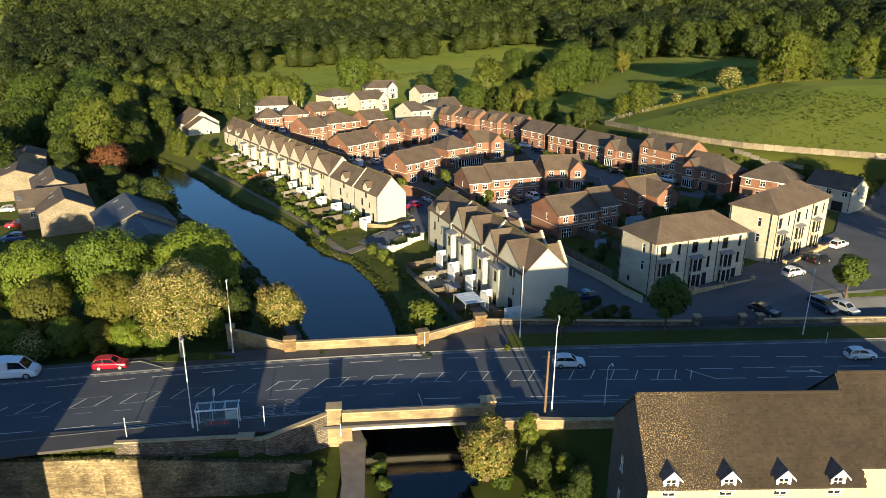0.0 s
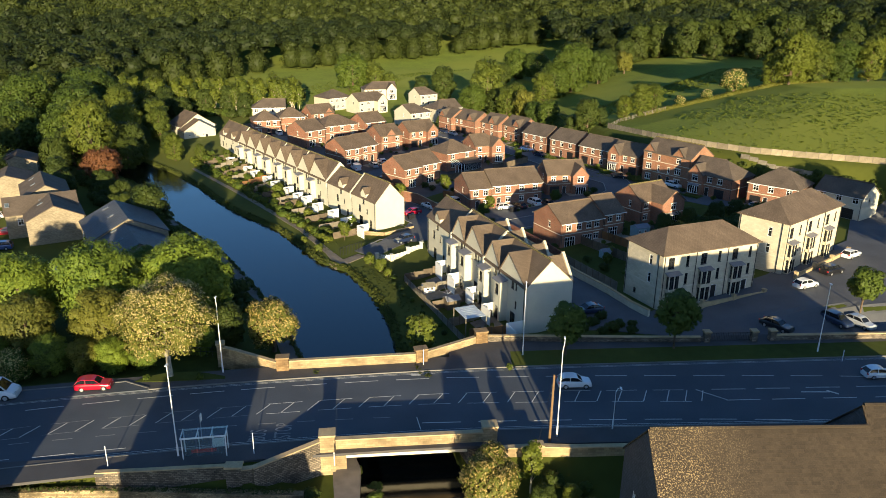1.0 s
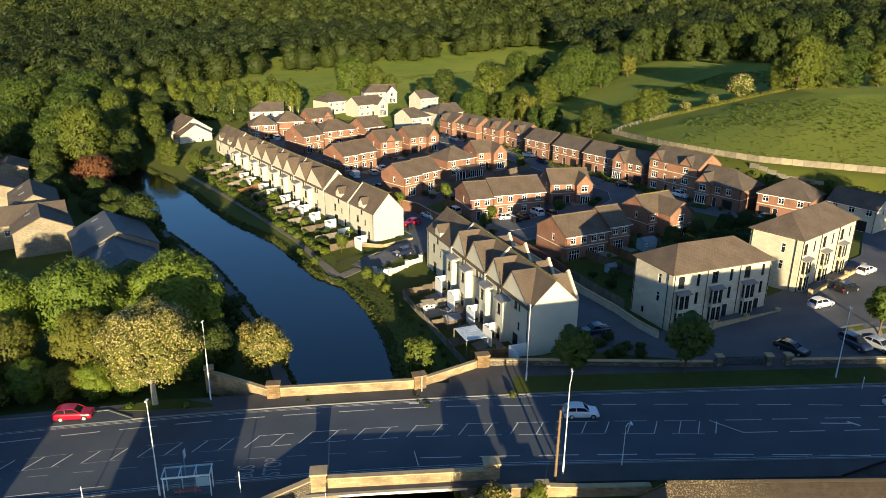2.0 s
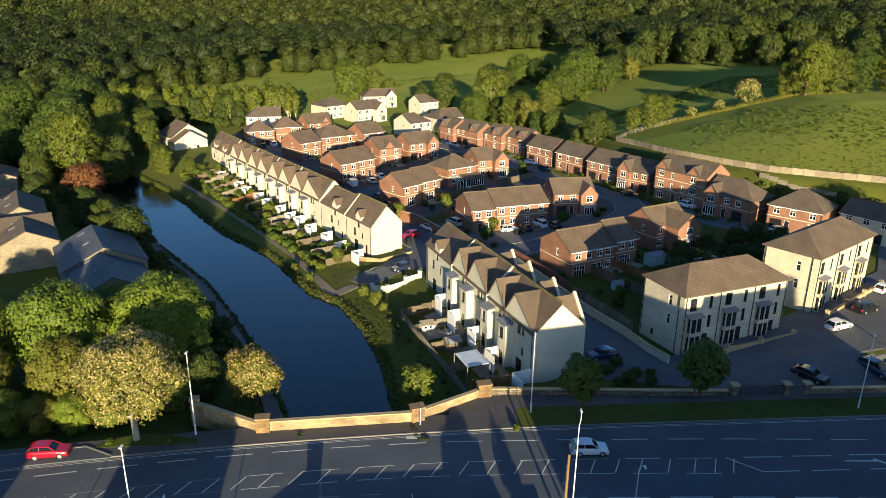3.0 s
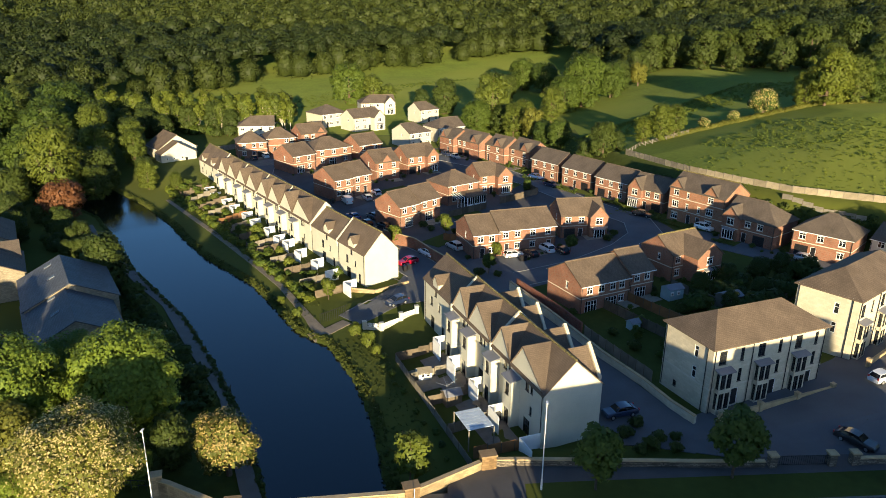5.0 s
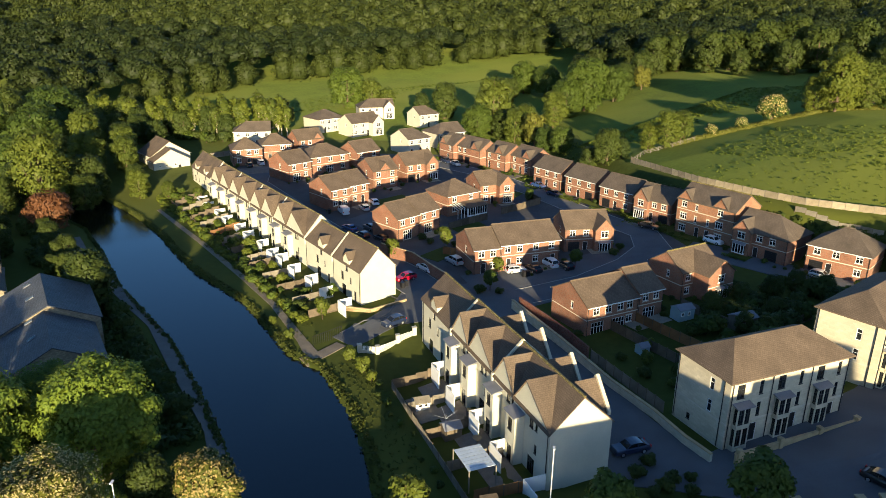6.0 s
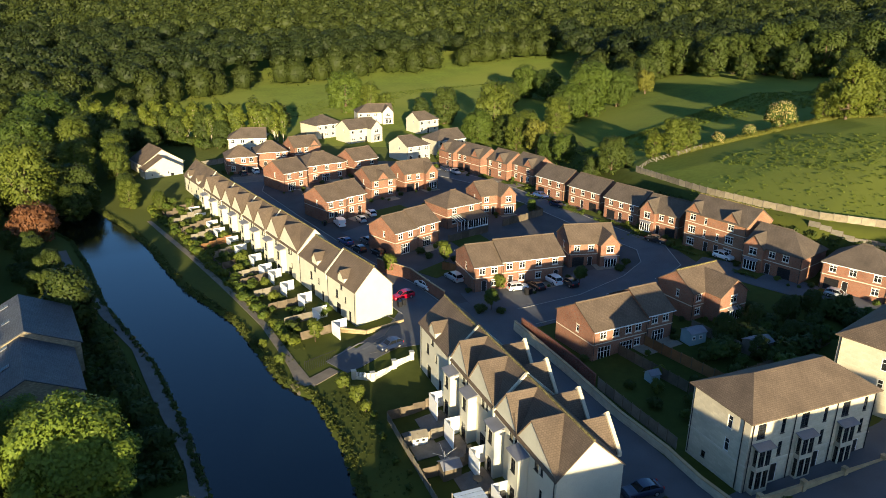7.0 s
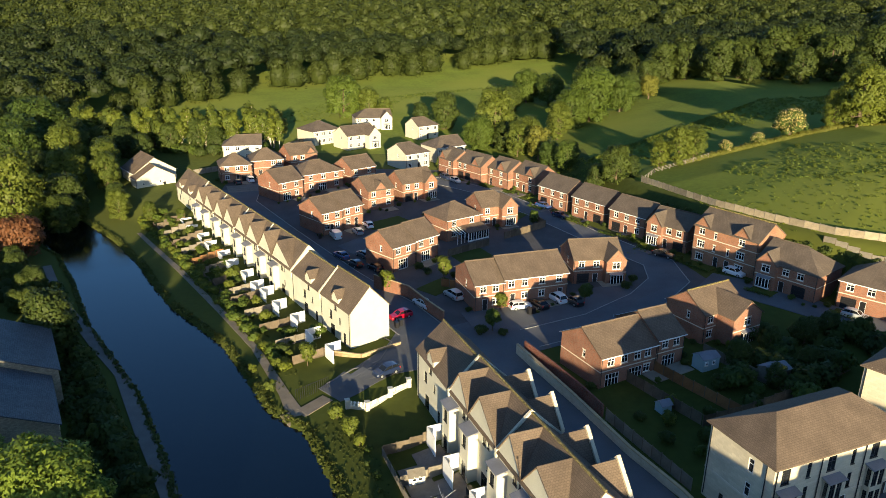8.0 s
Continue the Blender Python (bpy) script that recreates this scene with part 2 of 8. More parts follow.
M["tile_old"] = lichen(material("old_clay_tile", (0.045, 0.033, 0.022), 0.8, vary=0.3, scale=0.4, fine=9, bump=0.3, island=0.18), (0.34, 0.25, 0.13))
M["tile_plain"] = material("dark_clay_tile", (0.045, 0.033, 0.022), 0.8, vary=0.35, scale=0.4, fine=9, bump=0.3, island=0.18)
M["render_y"] = material("warm_cream_render", (0.5, 0.41, 0.255), 0.9, vary=0.12, scale=0.5, fine=9, bump=0.05)


def glass(name, tint, rough):
    m = bpy.data.materials.new(name)
    m.use_nodes = True
    b = m.node_tree.nodes["Principled BSDF"]
    b.inputs["Base Color"].default_value = (*tint, 1)
    b.inputs["Roughness"].default_value, b.inputs["IOR"].default_value, b.inputs["Transmission Weight"].default_value = rough, 1.5, 0.6
    return m


M["glass"] = glass("window_glass", (0.05, 0.055, 0.06), 0.04)
M["car_glass"] = material("tinted_car_glass", (0.012, 0.014, 0.017), 0.06, 0.5, vary=0.05, bump=0)
M["clear"] = bpy.data.materials.new("clear_glass")
M["clear"].use_nodes = True
cn_, cl_ = M["clear"].node_tree.nodes, M["clear"].node_tree.links
ct_, cs_ = cn_.new("ShaderNodeBsdfTransparent"), cn_.new("ShaderNodeMixShader")
ct_.inputs[0].default_value = (0.8, 0.88, 0.9, 1)
cn_["Principled BSDF"].inputs["Base Color"].default_value = (0.4, 0.47, 0.5, 1)
cn_["Principled BSDF"].inputs["Roughness"].default_value = 0.08
cs_.inputs[0].default_value = 0.1
cl_.new(ct_.outputs[0], cs_.inputs[1]), cl_.new(cn_["Principled BSDF"].outputs[0], cs_.inputs[2])
cl_.new(cs_.outputs[0], cn_["Material Output"].inputs["Surface"])


def grass_material(name, base, dry):
    m = material(name, base, 0.95, 0.1, vary=0.3, scale=0.09, fine=0.8, bump=0.06, stain=tuple(c * 0.68 for c in base), detail=8.0)
    m.node_tree.nodes["Bump"].inputs["Distance"].default_value = 0.12
    m.node_tree.nodes["Principled BSDF"].inputs["Sheen Weight"].default_value = 0.06
    m.node_tree.nodes["Principled BSDF"].inputs["Sheen Tint"].default_value = (0.6, 0.7, 0.2, 1)
    n, l = m.node_tree.nodes, m.node_tree.links
    tc, tx = n.new("ShaderNodeTexCoord"), n.new("ShaderNodeTexNoise")
    tx.inputs["Scale"].default_value, tx.inputs["Detail"].default_value = 0.018, 5
    l.new(tc.outputs["Object"], tx.inputs["Vector"])
    rg = n.new("ShaderNodeMapRange")
    rg.inputs["From Min"].default_value, rg.inputs["From Max"].default_value = 0.4, 0.65
    l.new(tx.outputs["Fac"], rg.inputs["Value"])
    mx = n.new("ShaderNodeMix")
    mx.data_type = "RGBA"
    mx.inputs["B"].default_value = (*dry, 1)
    l.new(rg.outputs[0], mx.inputs["Factor"]), l.new(n["Mix"].outputs["Result"], mx.inputs["A"])
    l.new(mx.outputs["Result"], n["Principled BSDF"].inputs["Base Color"])
    return m


def water_material():
    m = bpy.data.materials.new("canal_water")
    m.use_nodes = True
    n, l = m.node_tree.nodes, m.node_tree.links
    b = n["Principled BSDF"]
    b.inputs["Base Color"].default_value = (0.0006, 0.0015, 0.0025, 1)
    b.inputs["Roughness"].default_value, b.inputs["IOR"].default_value = 0.06, 1.4
    b.inputs["Specular IOR Level"].default_value = 0.65
    tc, tx, bp = n.new("ShaderNodeTexCoord"), n.new("ShaderNodeTexNoise"), n.new("ShaderNodeBump")
    tx.inputs["Scale"].default_value, tx.inputs["Detail"].default_value = 1.2, 4
    bp.inputs["Strength"].default_value, bp.inputs["Distance"].default_value = 0.25, 0.04
    l.new(tc.outputs["Object"], tx.inputs["Vector"]), l.new(tx.outputs["Fac"], bp.inputs["Height"]), l.new(bp.outputs[0], b.inputs["Normal"])
    wide, rg = n.new("ShaderNodeTexNoise"), n.new("ShaderNodeMapRange")
    wide.inputs["Scale"].default_value, wide.inputs["Detail"].default_value = 0.07, 5
    rg.inputs["From Min"].default_value, rg.inputs["From Max"].default_value = 0.4, 0.65
    rg.inputs["To Min"].default_value, rg.inputs["To Max"].default_value = 0.06, 0.16
    l.new(tc.outputs["Object"], wide.inputs["Vector"]), l.new(wide.outputs["Fac"], rg.inputs["Value"]), l.new(rg.outputs[0], b.inputs["Roughness"])
    return m


# meadow colour raised for low sun on blades, grass kept dark for shaded lawns
M["grass"], M["meadow"], M["water"] = grass_material("grass", (0.05, 0.064, 0.012), (0.08, 0.088, 0.016)), grass_material("meadow_grass_sunlit", (0.1, 0.138, 0.017), (0.15, 0.165, 0.024)), water_material()


# ---- building blocks ----
class Shell:
    """Collects quads and polygons with a material slot and metre-true UVs, then makes one mesh."""
    def __init__(self, *mats):
        self.v, self.f, self.mi, self.uv, self.mats = [], [], [], [], list(mats)

    def face(self, pts, mat=0):
        pts = [Vector(p) for p in pts]
        k = len(self.v)
        self.v += [tuple(p) for p in pts]
        self.f.append(tuple(range(k, k + len(pts))))
        self.mi.append(mat)
        n = Vector((0, 0, 0))
        for a, b in zip(pts, pts[1:] + pts[:1]):
            n += a.cross(b)
        n = n.normalized() if n.length > 1e-9 else Vector((0, 0, 1))
        u = Vector((0, 0, 1)).cross(n)
        u = u.normalized() if u.length > 0.02 else Vector((1, 0, 0))
        w = n.cross(u)
        self.uv += [(p.dot(u), p.dot(w)) for p in pts]

    def box(self, a, b, mat=0, m=None):
        (x0, y0, z0), (x1, y1, z1) = a, b
        c = [Vector(p) for p in ((x0, y0, z0), (x1, y0, z0), (x1, y1, z0), (x0, y1, z0), (x0, y0, z1), (x1, y0, z1), (x1, y1, z1), (x0, y1, z1))]
        if m:
            c = [m @ p for p in c]
        for q in ((0, 3, 2, 1), (4, 5, 6, 7), (0, 1, 5, 4), (1, 2, 6, 5), (2, 3, 7, 6), (3, 0, 4, 7)):
            self.face([c[i] for i in q], mat)

    def slab(self, pts, t, mat=0, side=None):
        """A plate: the polygon pts on top, t thick below it."""
        pts = [Vector(p) for p in pts]
        low = [p - Vector((0, 0, t)) for p in pts]
        self.face(pts, mat), self.face(low[::-1], mat if side is None else side)
        for i in range(len(pts)):
            j = (i + 1) % len(pts)
            self.face((pts[i], low[i], low[j], pts[j]), mat if side is None else side)

    def tube(self, pts, radii, mat=0, n=8):
        pts = [Vector(p) for p in pts]
        rings = []
        for i, p in enumerate(pts):
            d = (pts[min(i + 1, len(pts) - 1)] - pts[max(i - 1, 0)]).normalized()
            a = d.orthogonal().normalized()
            b = d.cross(a)
            r = radii[i] if isinstance(radii, (list, tuple)) else radii
            rings.append([p + (a * math.cos(2 * math.pi * k / n) + b * math.sin(2 * math.pi * k / n)) * r for k in range(n)])
        for r0, r1 in zip(rings, rings[1:]):
            for k in range(n):
                self.face((r0[k], r0[(k + 1) % n], r1[(k + 1) % n], r1[k]), mat)
        self.face(rings[0][::-1], mat), self.face(rings[-1], mat)

    def mesh(self, name):
        me = bpy.data.meshes.new(name)
        me.from_pydata(self.v, [], self.f)
        for m in self.mats:
            me.materials.append(m)
        me.polygons.foreach_set("material_index", self.mi)
        me.uv_layers.new().data.foreach_set("uv", np.array(self.uv, "f").ravel())
        return me

    def make(self, name, parent=None, label="", m=None):
        ob = new(name, self.mesh(name))
        ob.parent = parent
        if m is not None:
            ob.matrix_basis = m
        return tagged(ob, label) if label else ob


def thing(name, m, label, category, group="", kind=""):
    ob = new(name)
    ob.matrix_basis = m
    return tagged(ob, label, category, group, kind)


def piece(name, mesh, parent, m, label=""):
    ob = new(name, mesh)
    ob.parent, ob.matrix_basis = parent, m
    return tagged(ob, label) if label else ob


# ---- the lie of the land ----
def smooth(a, b, x):
    t = min(max((x - a) / (b - a), 0), 1)
    return t * t * (3 - 2 * t)


CANAL_W = [(4, 30), (-2, 48), (-6, 60), (-8.6, 67), (-13, 77), (-18.6, 88), (-25.4, 102.7), (-34.9, 118.6), (-44.4, 132.6), (-62.9, 154.5), (-74, 171), (-86, 187), (-102, 200), (-125, 211), (-190, 225)]
CANAL_E = [(11, 30), (6, 48), (2.5, 60), (1.5, 68), (-1.5, 77), (-6.8, 90.7), (-9.9, 103.4), (-13.5, 113), (-19.2, 123.9), (-25.1, 128.4), (-37.7, 147.4), (-51.7, 161.5), (-61.3, 174.2), (-68.7, 184.8), (-80.8, 199.1), (-95, 212.9), (-120, 226), (-190, 242)]


def seg(p, line):
    """Distance from p to a polyline, and the side: negative left of it."""
    best, side = 1e9, 1
    for (ax, ay), (bx, by) in zip(line, line[1:]):
        dx, dy = bx - ax, by - ay
        k = min(max(((p[0] - ax) * dx + (p[1] - ay) * dy) / (dx * dx + dy * dy), 0), 1)
        d = math.hypot(p[0] - ax - k * dx, p[1] - ay - k * dy)
        if d < best:
            best, side = d, 1 if (p[0] - ax) * dy - (p[1] - ay) * dx > 0 else -1
    return best, side


def bend(x, y0, a, b, lo=-55, hi=16, tail=0.1):
    """A gently curved line across the plan, straight beyond its ends."""
    c = min(max(x, lo), hi)
    return y0 + a * c + b * c * c + (x - c) * (a + 2 * b * c if x < c else tail)


def far_kerb(x):
    return bend(x, 83.65, 0.146, -0.00104, tail=0.105)


def near_kerb(x):
    return bend(x, 70.07, 0.125, -0.0015, tail=0.08)


def fence_top(y):
    return 8.0 + (222 - max(y, 193.7)) * 0.062 + (193.7 - min(max(y, 140), 193.7)) * 0.045


FENCE = [(45.3, 222.3), (51.0, 203.5), (54.3, 193.7), (61.7, 181.2), (68.8, 172.0), (76.6, 167.0), (95, 157), (130, 142)]


def ground_z(x, y):
    z = -1.4 + 0.07 * min(max(x - 12, 0), 45) + 0.02 * min(max(y - 150, 0), 170) + 0.055 * min(max(y - 320, 0), 110)
    z += 0.105 * min(max(y - 430, 0), 650) + 0.04 * max(y - 1080, 0)
    if y > 140:
        z -= 0.9 * smooth(-5, -20, x) * (1 - smooth(160, 240, y))
    # hillside beyond the estate
    s = -99
    if x > 15:
        s, side = seg((x, y), [(36, 262), *FENCE, (260, 90)])
        s *= -side
    if s > -16:
        top = fence_top(y)
        hill = 9.7 + 0.22 * (min(x, 105) - 57) + 0.05 * max(x - 105, 0) - 0.05 * (min(y, 262) - 232)
        up = max(min(hill, top + 0.22 * max(s, 0)), z) if s > 0 else max(top, z)
        z += (up - z) * smooth(-8, -0.8, s) * smooth(95, 150, y)
    # canal and its banks
    if x < 20 and y < 260:
        dw, sw = seg((x, y), CANAL_W)
        de, se = seg((x, y), CANAL_E)
        inside = sw > 0 and se < 0
        d = min(dw, de)
        if inside:
            z = -2.75 - 1.6 * smooth(0, 1.2, d)
        else:
            flat = -2.3
            z = flat + (z - flat) * smooth(9, 16, d) if se > 0 and y > 92 else flat + (min(z, -1.2) - flat) * smooth(7, 14, d)
            z = z if d > 0.5 else -2.35 - 0.4 * (1 - d / 0.5)
    # road embankment
    if 40 < y < 120:
        f, n = far_kerb(x) + (9 if x > 3 else 3.2), near_kerb(x) - 3.4
        if x < -18.6:
            n = 61.6
        deck = -0.12
        in_canal = x < 20 and ((seg((x, y), CANAL_W)[1] > 0 and seg((x, y), CANAL_E)[1] < 0) or (-16.2 < x < 3 and y < 82))
        if not (in_canal and y < 88):
            if n <= y <= f:
                z = deck
            elif y > f:
                z = deck + (z - deck) * smooth(0, 4, y - f) if x > 3 or x < -20 else z
            else:
                if x < -12:
                    z = -1.9 if y > 61.1 else -7.5
                else:
                    z = deck + (-2.8 - deck) * smooth(0, 5, n - y)
        elif y < n:
            z = min(z, -3.2)
        if -16.2 < x < -11.0 and y < 88 and not (seg((x, y), CANAL_W)[1] > 0):
            z = -2.6
    if y <= 40:
        z = -7.5 if x < -12 else -3.2
    return z


def lines(lo, a, b, hi, fine, grow=1.35):
    c = list(np.arange(a, b + 0.001, fine))
    for end, sign in ((hi, 1), (lo, -1)):
        p, s = (b if sign > 0 else a), fine
        while abs(p) < abs(end):
            s *= grow
            p += sign * s
            c.append(p)
    return sorted(c)


def grid_mesh(name, xs, ys, fz, mats, pick=None):
    v = [(x, y, fz(x, y)) for y in ys for x in xs]
    w = len(xs)
    f = [(j * w + i, j * w + i + 1, (j + 1) * w + i + 1, (j + 1) * w + i) for j in range(len(ys) - 1) for i in range(w - 1)]
    me = bpy.data.meshes.new(name)
    me.from_pydata(v, [], f)
    for m in mats:
        me.materials.append(m)
    me.polygons.foreach_set("use_smooth", [True] * len(f))
    return me


ground = new("ground", grid_mesh("ground", lines(-3000, -110, 130, 3000, 1.25, 1.12), lines(-1500, 44, 262, 3800, 1.25, 1.05), ground_z, [M["grass"], M["meadow"]]))
for f in ground.data.polygons:
    x, y, _ = f.center
    f.material_index = 1 if y > 283 or x > 40 and y > 125 and seg((x, y), [(36, 262), *FENCE, (260, 90)])[1] < 0 else 0
tagged(ground, "rolling green grassland under houses, canal and woods", "ground", kind="structure")


def ribbon(name, left, right, zf, mat, label, kind="structure", lift=0.05, thick=0.12, step=3.0, category="road"):
    """A paved strip between two polylines with the same number of points, with thickness, laid on zf."""
    s = Shell(mat)
    rows = []
    for (l0, l1, r0, r1) in zip(left, left[1:], right, right[1:]):
        k = max(1, int(math.dist(l0, l1) / step))
        for i in range(k):
            t = i / k
            rows.append((tuple(a + (b - a) * t for a, b in zip(l0, l1)), tuple(a + (b - a) * t for a, b in zip(r0, r1))))
    rows.append((left[-1], right[-1]))
    lerp = lambda p, q, t: tuple(u + (v - u) * t for u, v in zip(p, q))
    n = max(1, int(max(math.dist(a, b) for a, b in rows) / 2.5))
    for (a, b), (c, d) in zip(rows, rows[1:]):
        for i in range(n):
            q = (lerp(a, b, i / n), lerp(c, d, i / n), lerp(c, d, (i + 1) / n), lerp(a, b, (i + 1) / n))
            p = [Vector((*w, zf(*w) + lift)) for w in q]
            s.slab(p if (p[1] - p[0]).cross(p[2] - p[0]).z > 0 else p[::-1], thick)
    return tagged(s.make(name), label, category, kind=kind)


# ---- main road over the canal ----
XS = [x for x in range(-260, 301, 4)]
flat = lambda x, y: 0.0
ribbon("road", [(x, near_kerb(x)) for x in XS], [(x, far_kerb(x)) for x in XS], flat, M["asphalt"], "wide dark asphalt main road with worn white markings", lift=0.0, thick=0.5)
ribbon("pavement", [(x, far_kerb(x) + 0.16) for x in XS if x <= 4], [(x, far_kerb(x) + 3.4) for x in XS if x <= 4], flat, M["paving"], "dark tarmac footway beside the parapet", lift=0.11, thick=0.3, category="pavement")
ribbon("pavement", [(x, far_kerb(x) + 4.2) for x in XS if x >= 8], [(x, far_kerb(x) + 7.2) for x in XS if x >= 8], flat, M["paving"], "dark tarmac footway behind a grass verge", lift=0.09, thick=0.3, category="pavement")
ribbon("pavement", [(x, near_kerb(x) - 2.9) for x in XS], [(x, near_kerb(x) - 0.16) for x in XS], flat, M["paving"], "dark tarmac footway by the bus stop", lift=0.11, thick=0.3, category="pavement")
ribbon("pavement", [(0, far_kerb(0) + 3.4), (4, far_kerb(4) + 0.16), (8, far_kerb(8) + 0.16)], [(0, far_kerb(0) + 5.0), (4, far_kerb(4) + 7.2), (8, far_kerb(8) + 7.2)], flat, M["paving"], "dark tarmac footway widening behind the parapet", lift=0.115, thick=0.3, category="pavement")
ribbon("verge", [(x, far_kerb(x) + 0.16) for x in XS if x >= 8], [(x, far_kerb(x) + 4.2) for x in XS if x >= 8], flat, M["grass"], "mown grass verge along the road", lift=0.1, thick=0.3, category="verge")
for f, sgn in ((far_kerb, 0), (near_kerb, -0.16)):
    ribbon("kerb", [(x, f(x) + sgn) for x in XS], [(x, f(x) + sgn + 0.16) for x in XS], flat, M["kerb"], "pale concrete kerb", lift=0.13, thick=0.3, category="kerb")

water = Shell(M["water"])
def along(line, t):
    tot = [0]
    for a, b in zip(line, line[1:]):
        tot.append(tot[-1] + math.dist(a, b))
    s = t * tot[-1]
    for i in range(len(line) - 1):
        if s <= tot[i + 1] + 1e-6:
            k = (s - tot[i]) / (tot[i + 1] - tot[i])
            return tuple(a + (b - a) * k for a, b in zip(line[i], line[i + 1]))
    return line[-1]
cell = 1.5
for i in range(int(205 / cell)):
    for j in range(int(186 / cell)):
        x, y = -190 + i * cell, 60 + j * cell
        dw, sw = seg((x + cell / 2, y + cell / 2), CANAL_W)
        de, se = seg((x + cell / 2, y + cell / 2), CANAL_E)
        if sw > 0 > se or min(dw, de) < 1.2:
            water.face([(x, y, -2.8), (x + cell, y, -2.8), (x + cell, y + cell, -2.8), (x, y + cell, -2.8)])
for i in (0, 1):
    water.face([(*p, -2.8) for p in (CANAL_W[i], CANAL_E[i], CANAL_E[i + 1], CANAL_W[i + 1])])
tagged(water.make("water"), "still dark canal water reflecting the evening sky", "water", kind="structure")

# ---- houses ----
CACHE = {}


def window_meshes(w, h, cols, style):
    """Shared frame and pane meshes of one window size. The wall's face is y = 0, outside is -y."""
    key = (round(w, 2), round(h, 2), cols, style)
    if key not in CACHE:
        s = Shell(M["black" if style == "dark" else "upvc"], M["band"])
        b = 0.05 if style == "dark" else 0.08
        s.box((0, 0.03, 0), (b, 0.12, h)), s.box((w - b, 0.03, 0), (w, 0.12, h))
        s.box((b, 0.03, 0), (w - b, 0.12, b)), s.box((b, 0.03, h - b), (w - b, 0.12, h))
        for i in range(1, cols):
            s.box((w * i / cols - b / 2, 0.035, b), (w * i / cols + b / 2, 0.115, h - b))
        if style != "door":
            s.box((b, 0.04, h * 0.62), (w - b, 0.11, h * 0.62 + b * 0.7))
        if style == "stone":
            s.box((-0.1, -0.05, -0.14), (w + 0.1, 0.1, 0), 1), s.box((-0.1, -0.03, h), (w + 0.1, 0.1, h + 0.2), 1)
        if style in ("plain", "dark"):
            s.box((-0.05, -0.06, -0.07), (w + 0.05, 0.1, 0), 1 if style == "plain" else 0)
        p = Shell(M["glass"])
        p.box((b, 0.07, b), (w - b, 0.09, h - b))
        CACHE[key] = s.mesh("window"), p.mesh("pane")
    return CACHE[key]


def add_window(parent, m, w, h, cols=2, style="stone"):
    frame_me, pane_me = window_meshes(w, h, cols, style)
    win = piece("window", frame_me, parent, m)
    piece("pane", pane_me, win, Matrix())
    return win


def add_door(parent, m, w, h, color="black"):
    key = ("door", round(w, 2), round(h, 2), color)
    if key not in CACHE:
        s = Shell(M[color], M["upvc"])
        s.box((0.06, 0.06, 0), (w - 0.06, 0.11, h - 0.06))
        for z0, z1 in ((0.15, 0.9), (1.05, h - 0.25)):
            s.box((0.2, 0.045, z0), (w - 0.2, 0.06, z1))
        s.box((0, 0.02, 0), (0.06, 0.12, h), 1), s.box((w - 0.06, 0.02, 0), (w, 0.12, h), 1), s.box((0, 0.02, h - 0.06), (w, 0.12, h), 1)
        k = Shell(M["steel"])
        k.box((w - 0.2, 0.0, 1.0), (w - 0.14, 0.05, 1.1))
        CACHE[key] = s.mesh("door"), k.mesh("handle")
    d = piece("door", CACHE[key][0], parent, m)
    piece("handle", CACHE[key][1], d, Matrix())


def facade(s, m, w, h, holes, mat=0, base=-1.6):
    """A wall face with real openings and reveals, on the plane y = 0 of m (outside is -y)."""
    xs = sorted({0, w, *[q for o in holes for q in (o[0], o[0] + o[2])]})
    zs = sorted({base, h, *[q for o in holes for q in (o[1], o[1] + o[3])]})
    for x0, x1 in zip(xs, xs[1:]):
        for z0, z1 in zip(zs, zs[1:]):
            cx, cz = (x0 + x1) / 2, (z0 + z1) / 2
            if not any(o[0] < cx < o[0] + o[2] and o[1] < cz < o[1] + o[3] for o in holes):
                s.face([m @ Vector(p) for p in ((x0, 0, z0), (x1, 0, z0), (x1, 0, z1), (x0, 0, z1))], mat)
    for x, z, a, b, *_ in holes:
        for q in (((x, 0, z), (x, 0.16, z), (x, 0.16, z + b), (x, 0, z + b)), ((x + a, 0, z), (x + a, 0, z + b), (x + a, 0.16, z + b), (x + a, 0.16, z)),
                  ((x, 0, z), (x + a, 0, z), (x + a, 0.16, z), (x, 0.16, z)), ((x, 0, z + b), (x, 0.16, z + b), (x + a, 0.16, z + b), (x + a, 0, z + b))):
            s.face([m @ Vector(p) for p in q], mat)


def fill(parent, m, holes, style):
    for x, z, a, b, *kind in holes:
        mm = m @ Matrix.Translation((x, 0, z))
        k = kind[0] if kind else ""
        if k == "door":
            add_door(parent, mm, a, b)
        elif k == "garage":
            key = ("garage", a, b)
            if key not in CACHE:
                g = Shell(M["black"])
                prof = [q for i in range(6) for q in ((0.08, b * i / 6), (0.08, b * (i + 0.9) / 6), (0.1, b * (i + 0.95) / 6))]
                for (y0, z0), (y1, z1) in zip(prof, prof[1:] + [(0.08, b)]):
                    g.face([(0, y0, z0), (a, y0, z0), (a, y1, z1), (0, y1, z1)])
                CACHE[key] = g.mesh("garage_door")
            piece("garage_door", CACHE[key], parent, mm)
        else:
            add_window(parent, mm, a, b, kind[1] if len(kind) > 1 else (1 if a < 0.75 else 2 if a < 1.6 else 3 if a < 2.1 else 4), k or style)


def sides(w, d):
    """Poses of the four faces: front, right, back, left (x runs to the right as seen from outside)."""
    return [pose(0, 0, 0), pose(w, 0, 0, 0, 0, 90), pose(w, d, 0, 0, 0, 180), pose(0, d, 0, 0, 0, 270)]


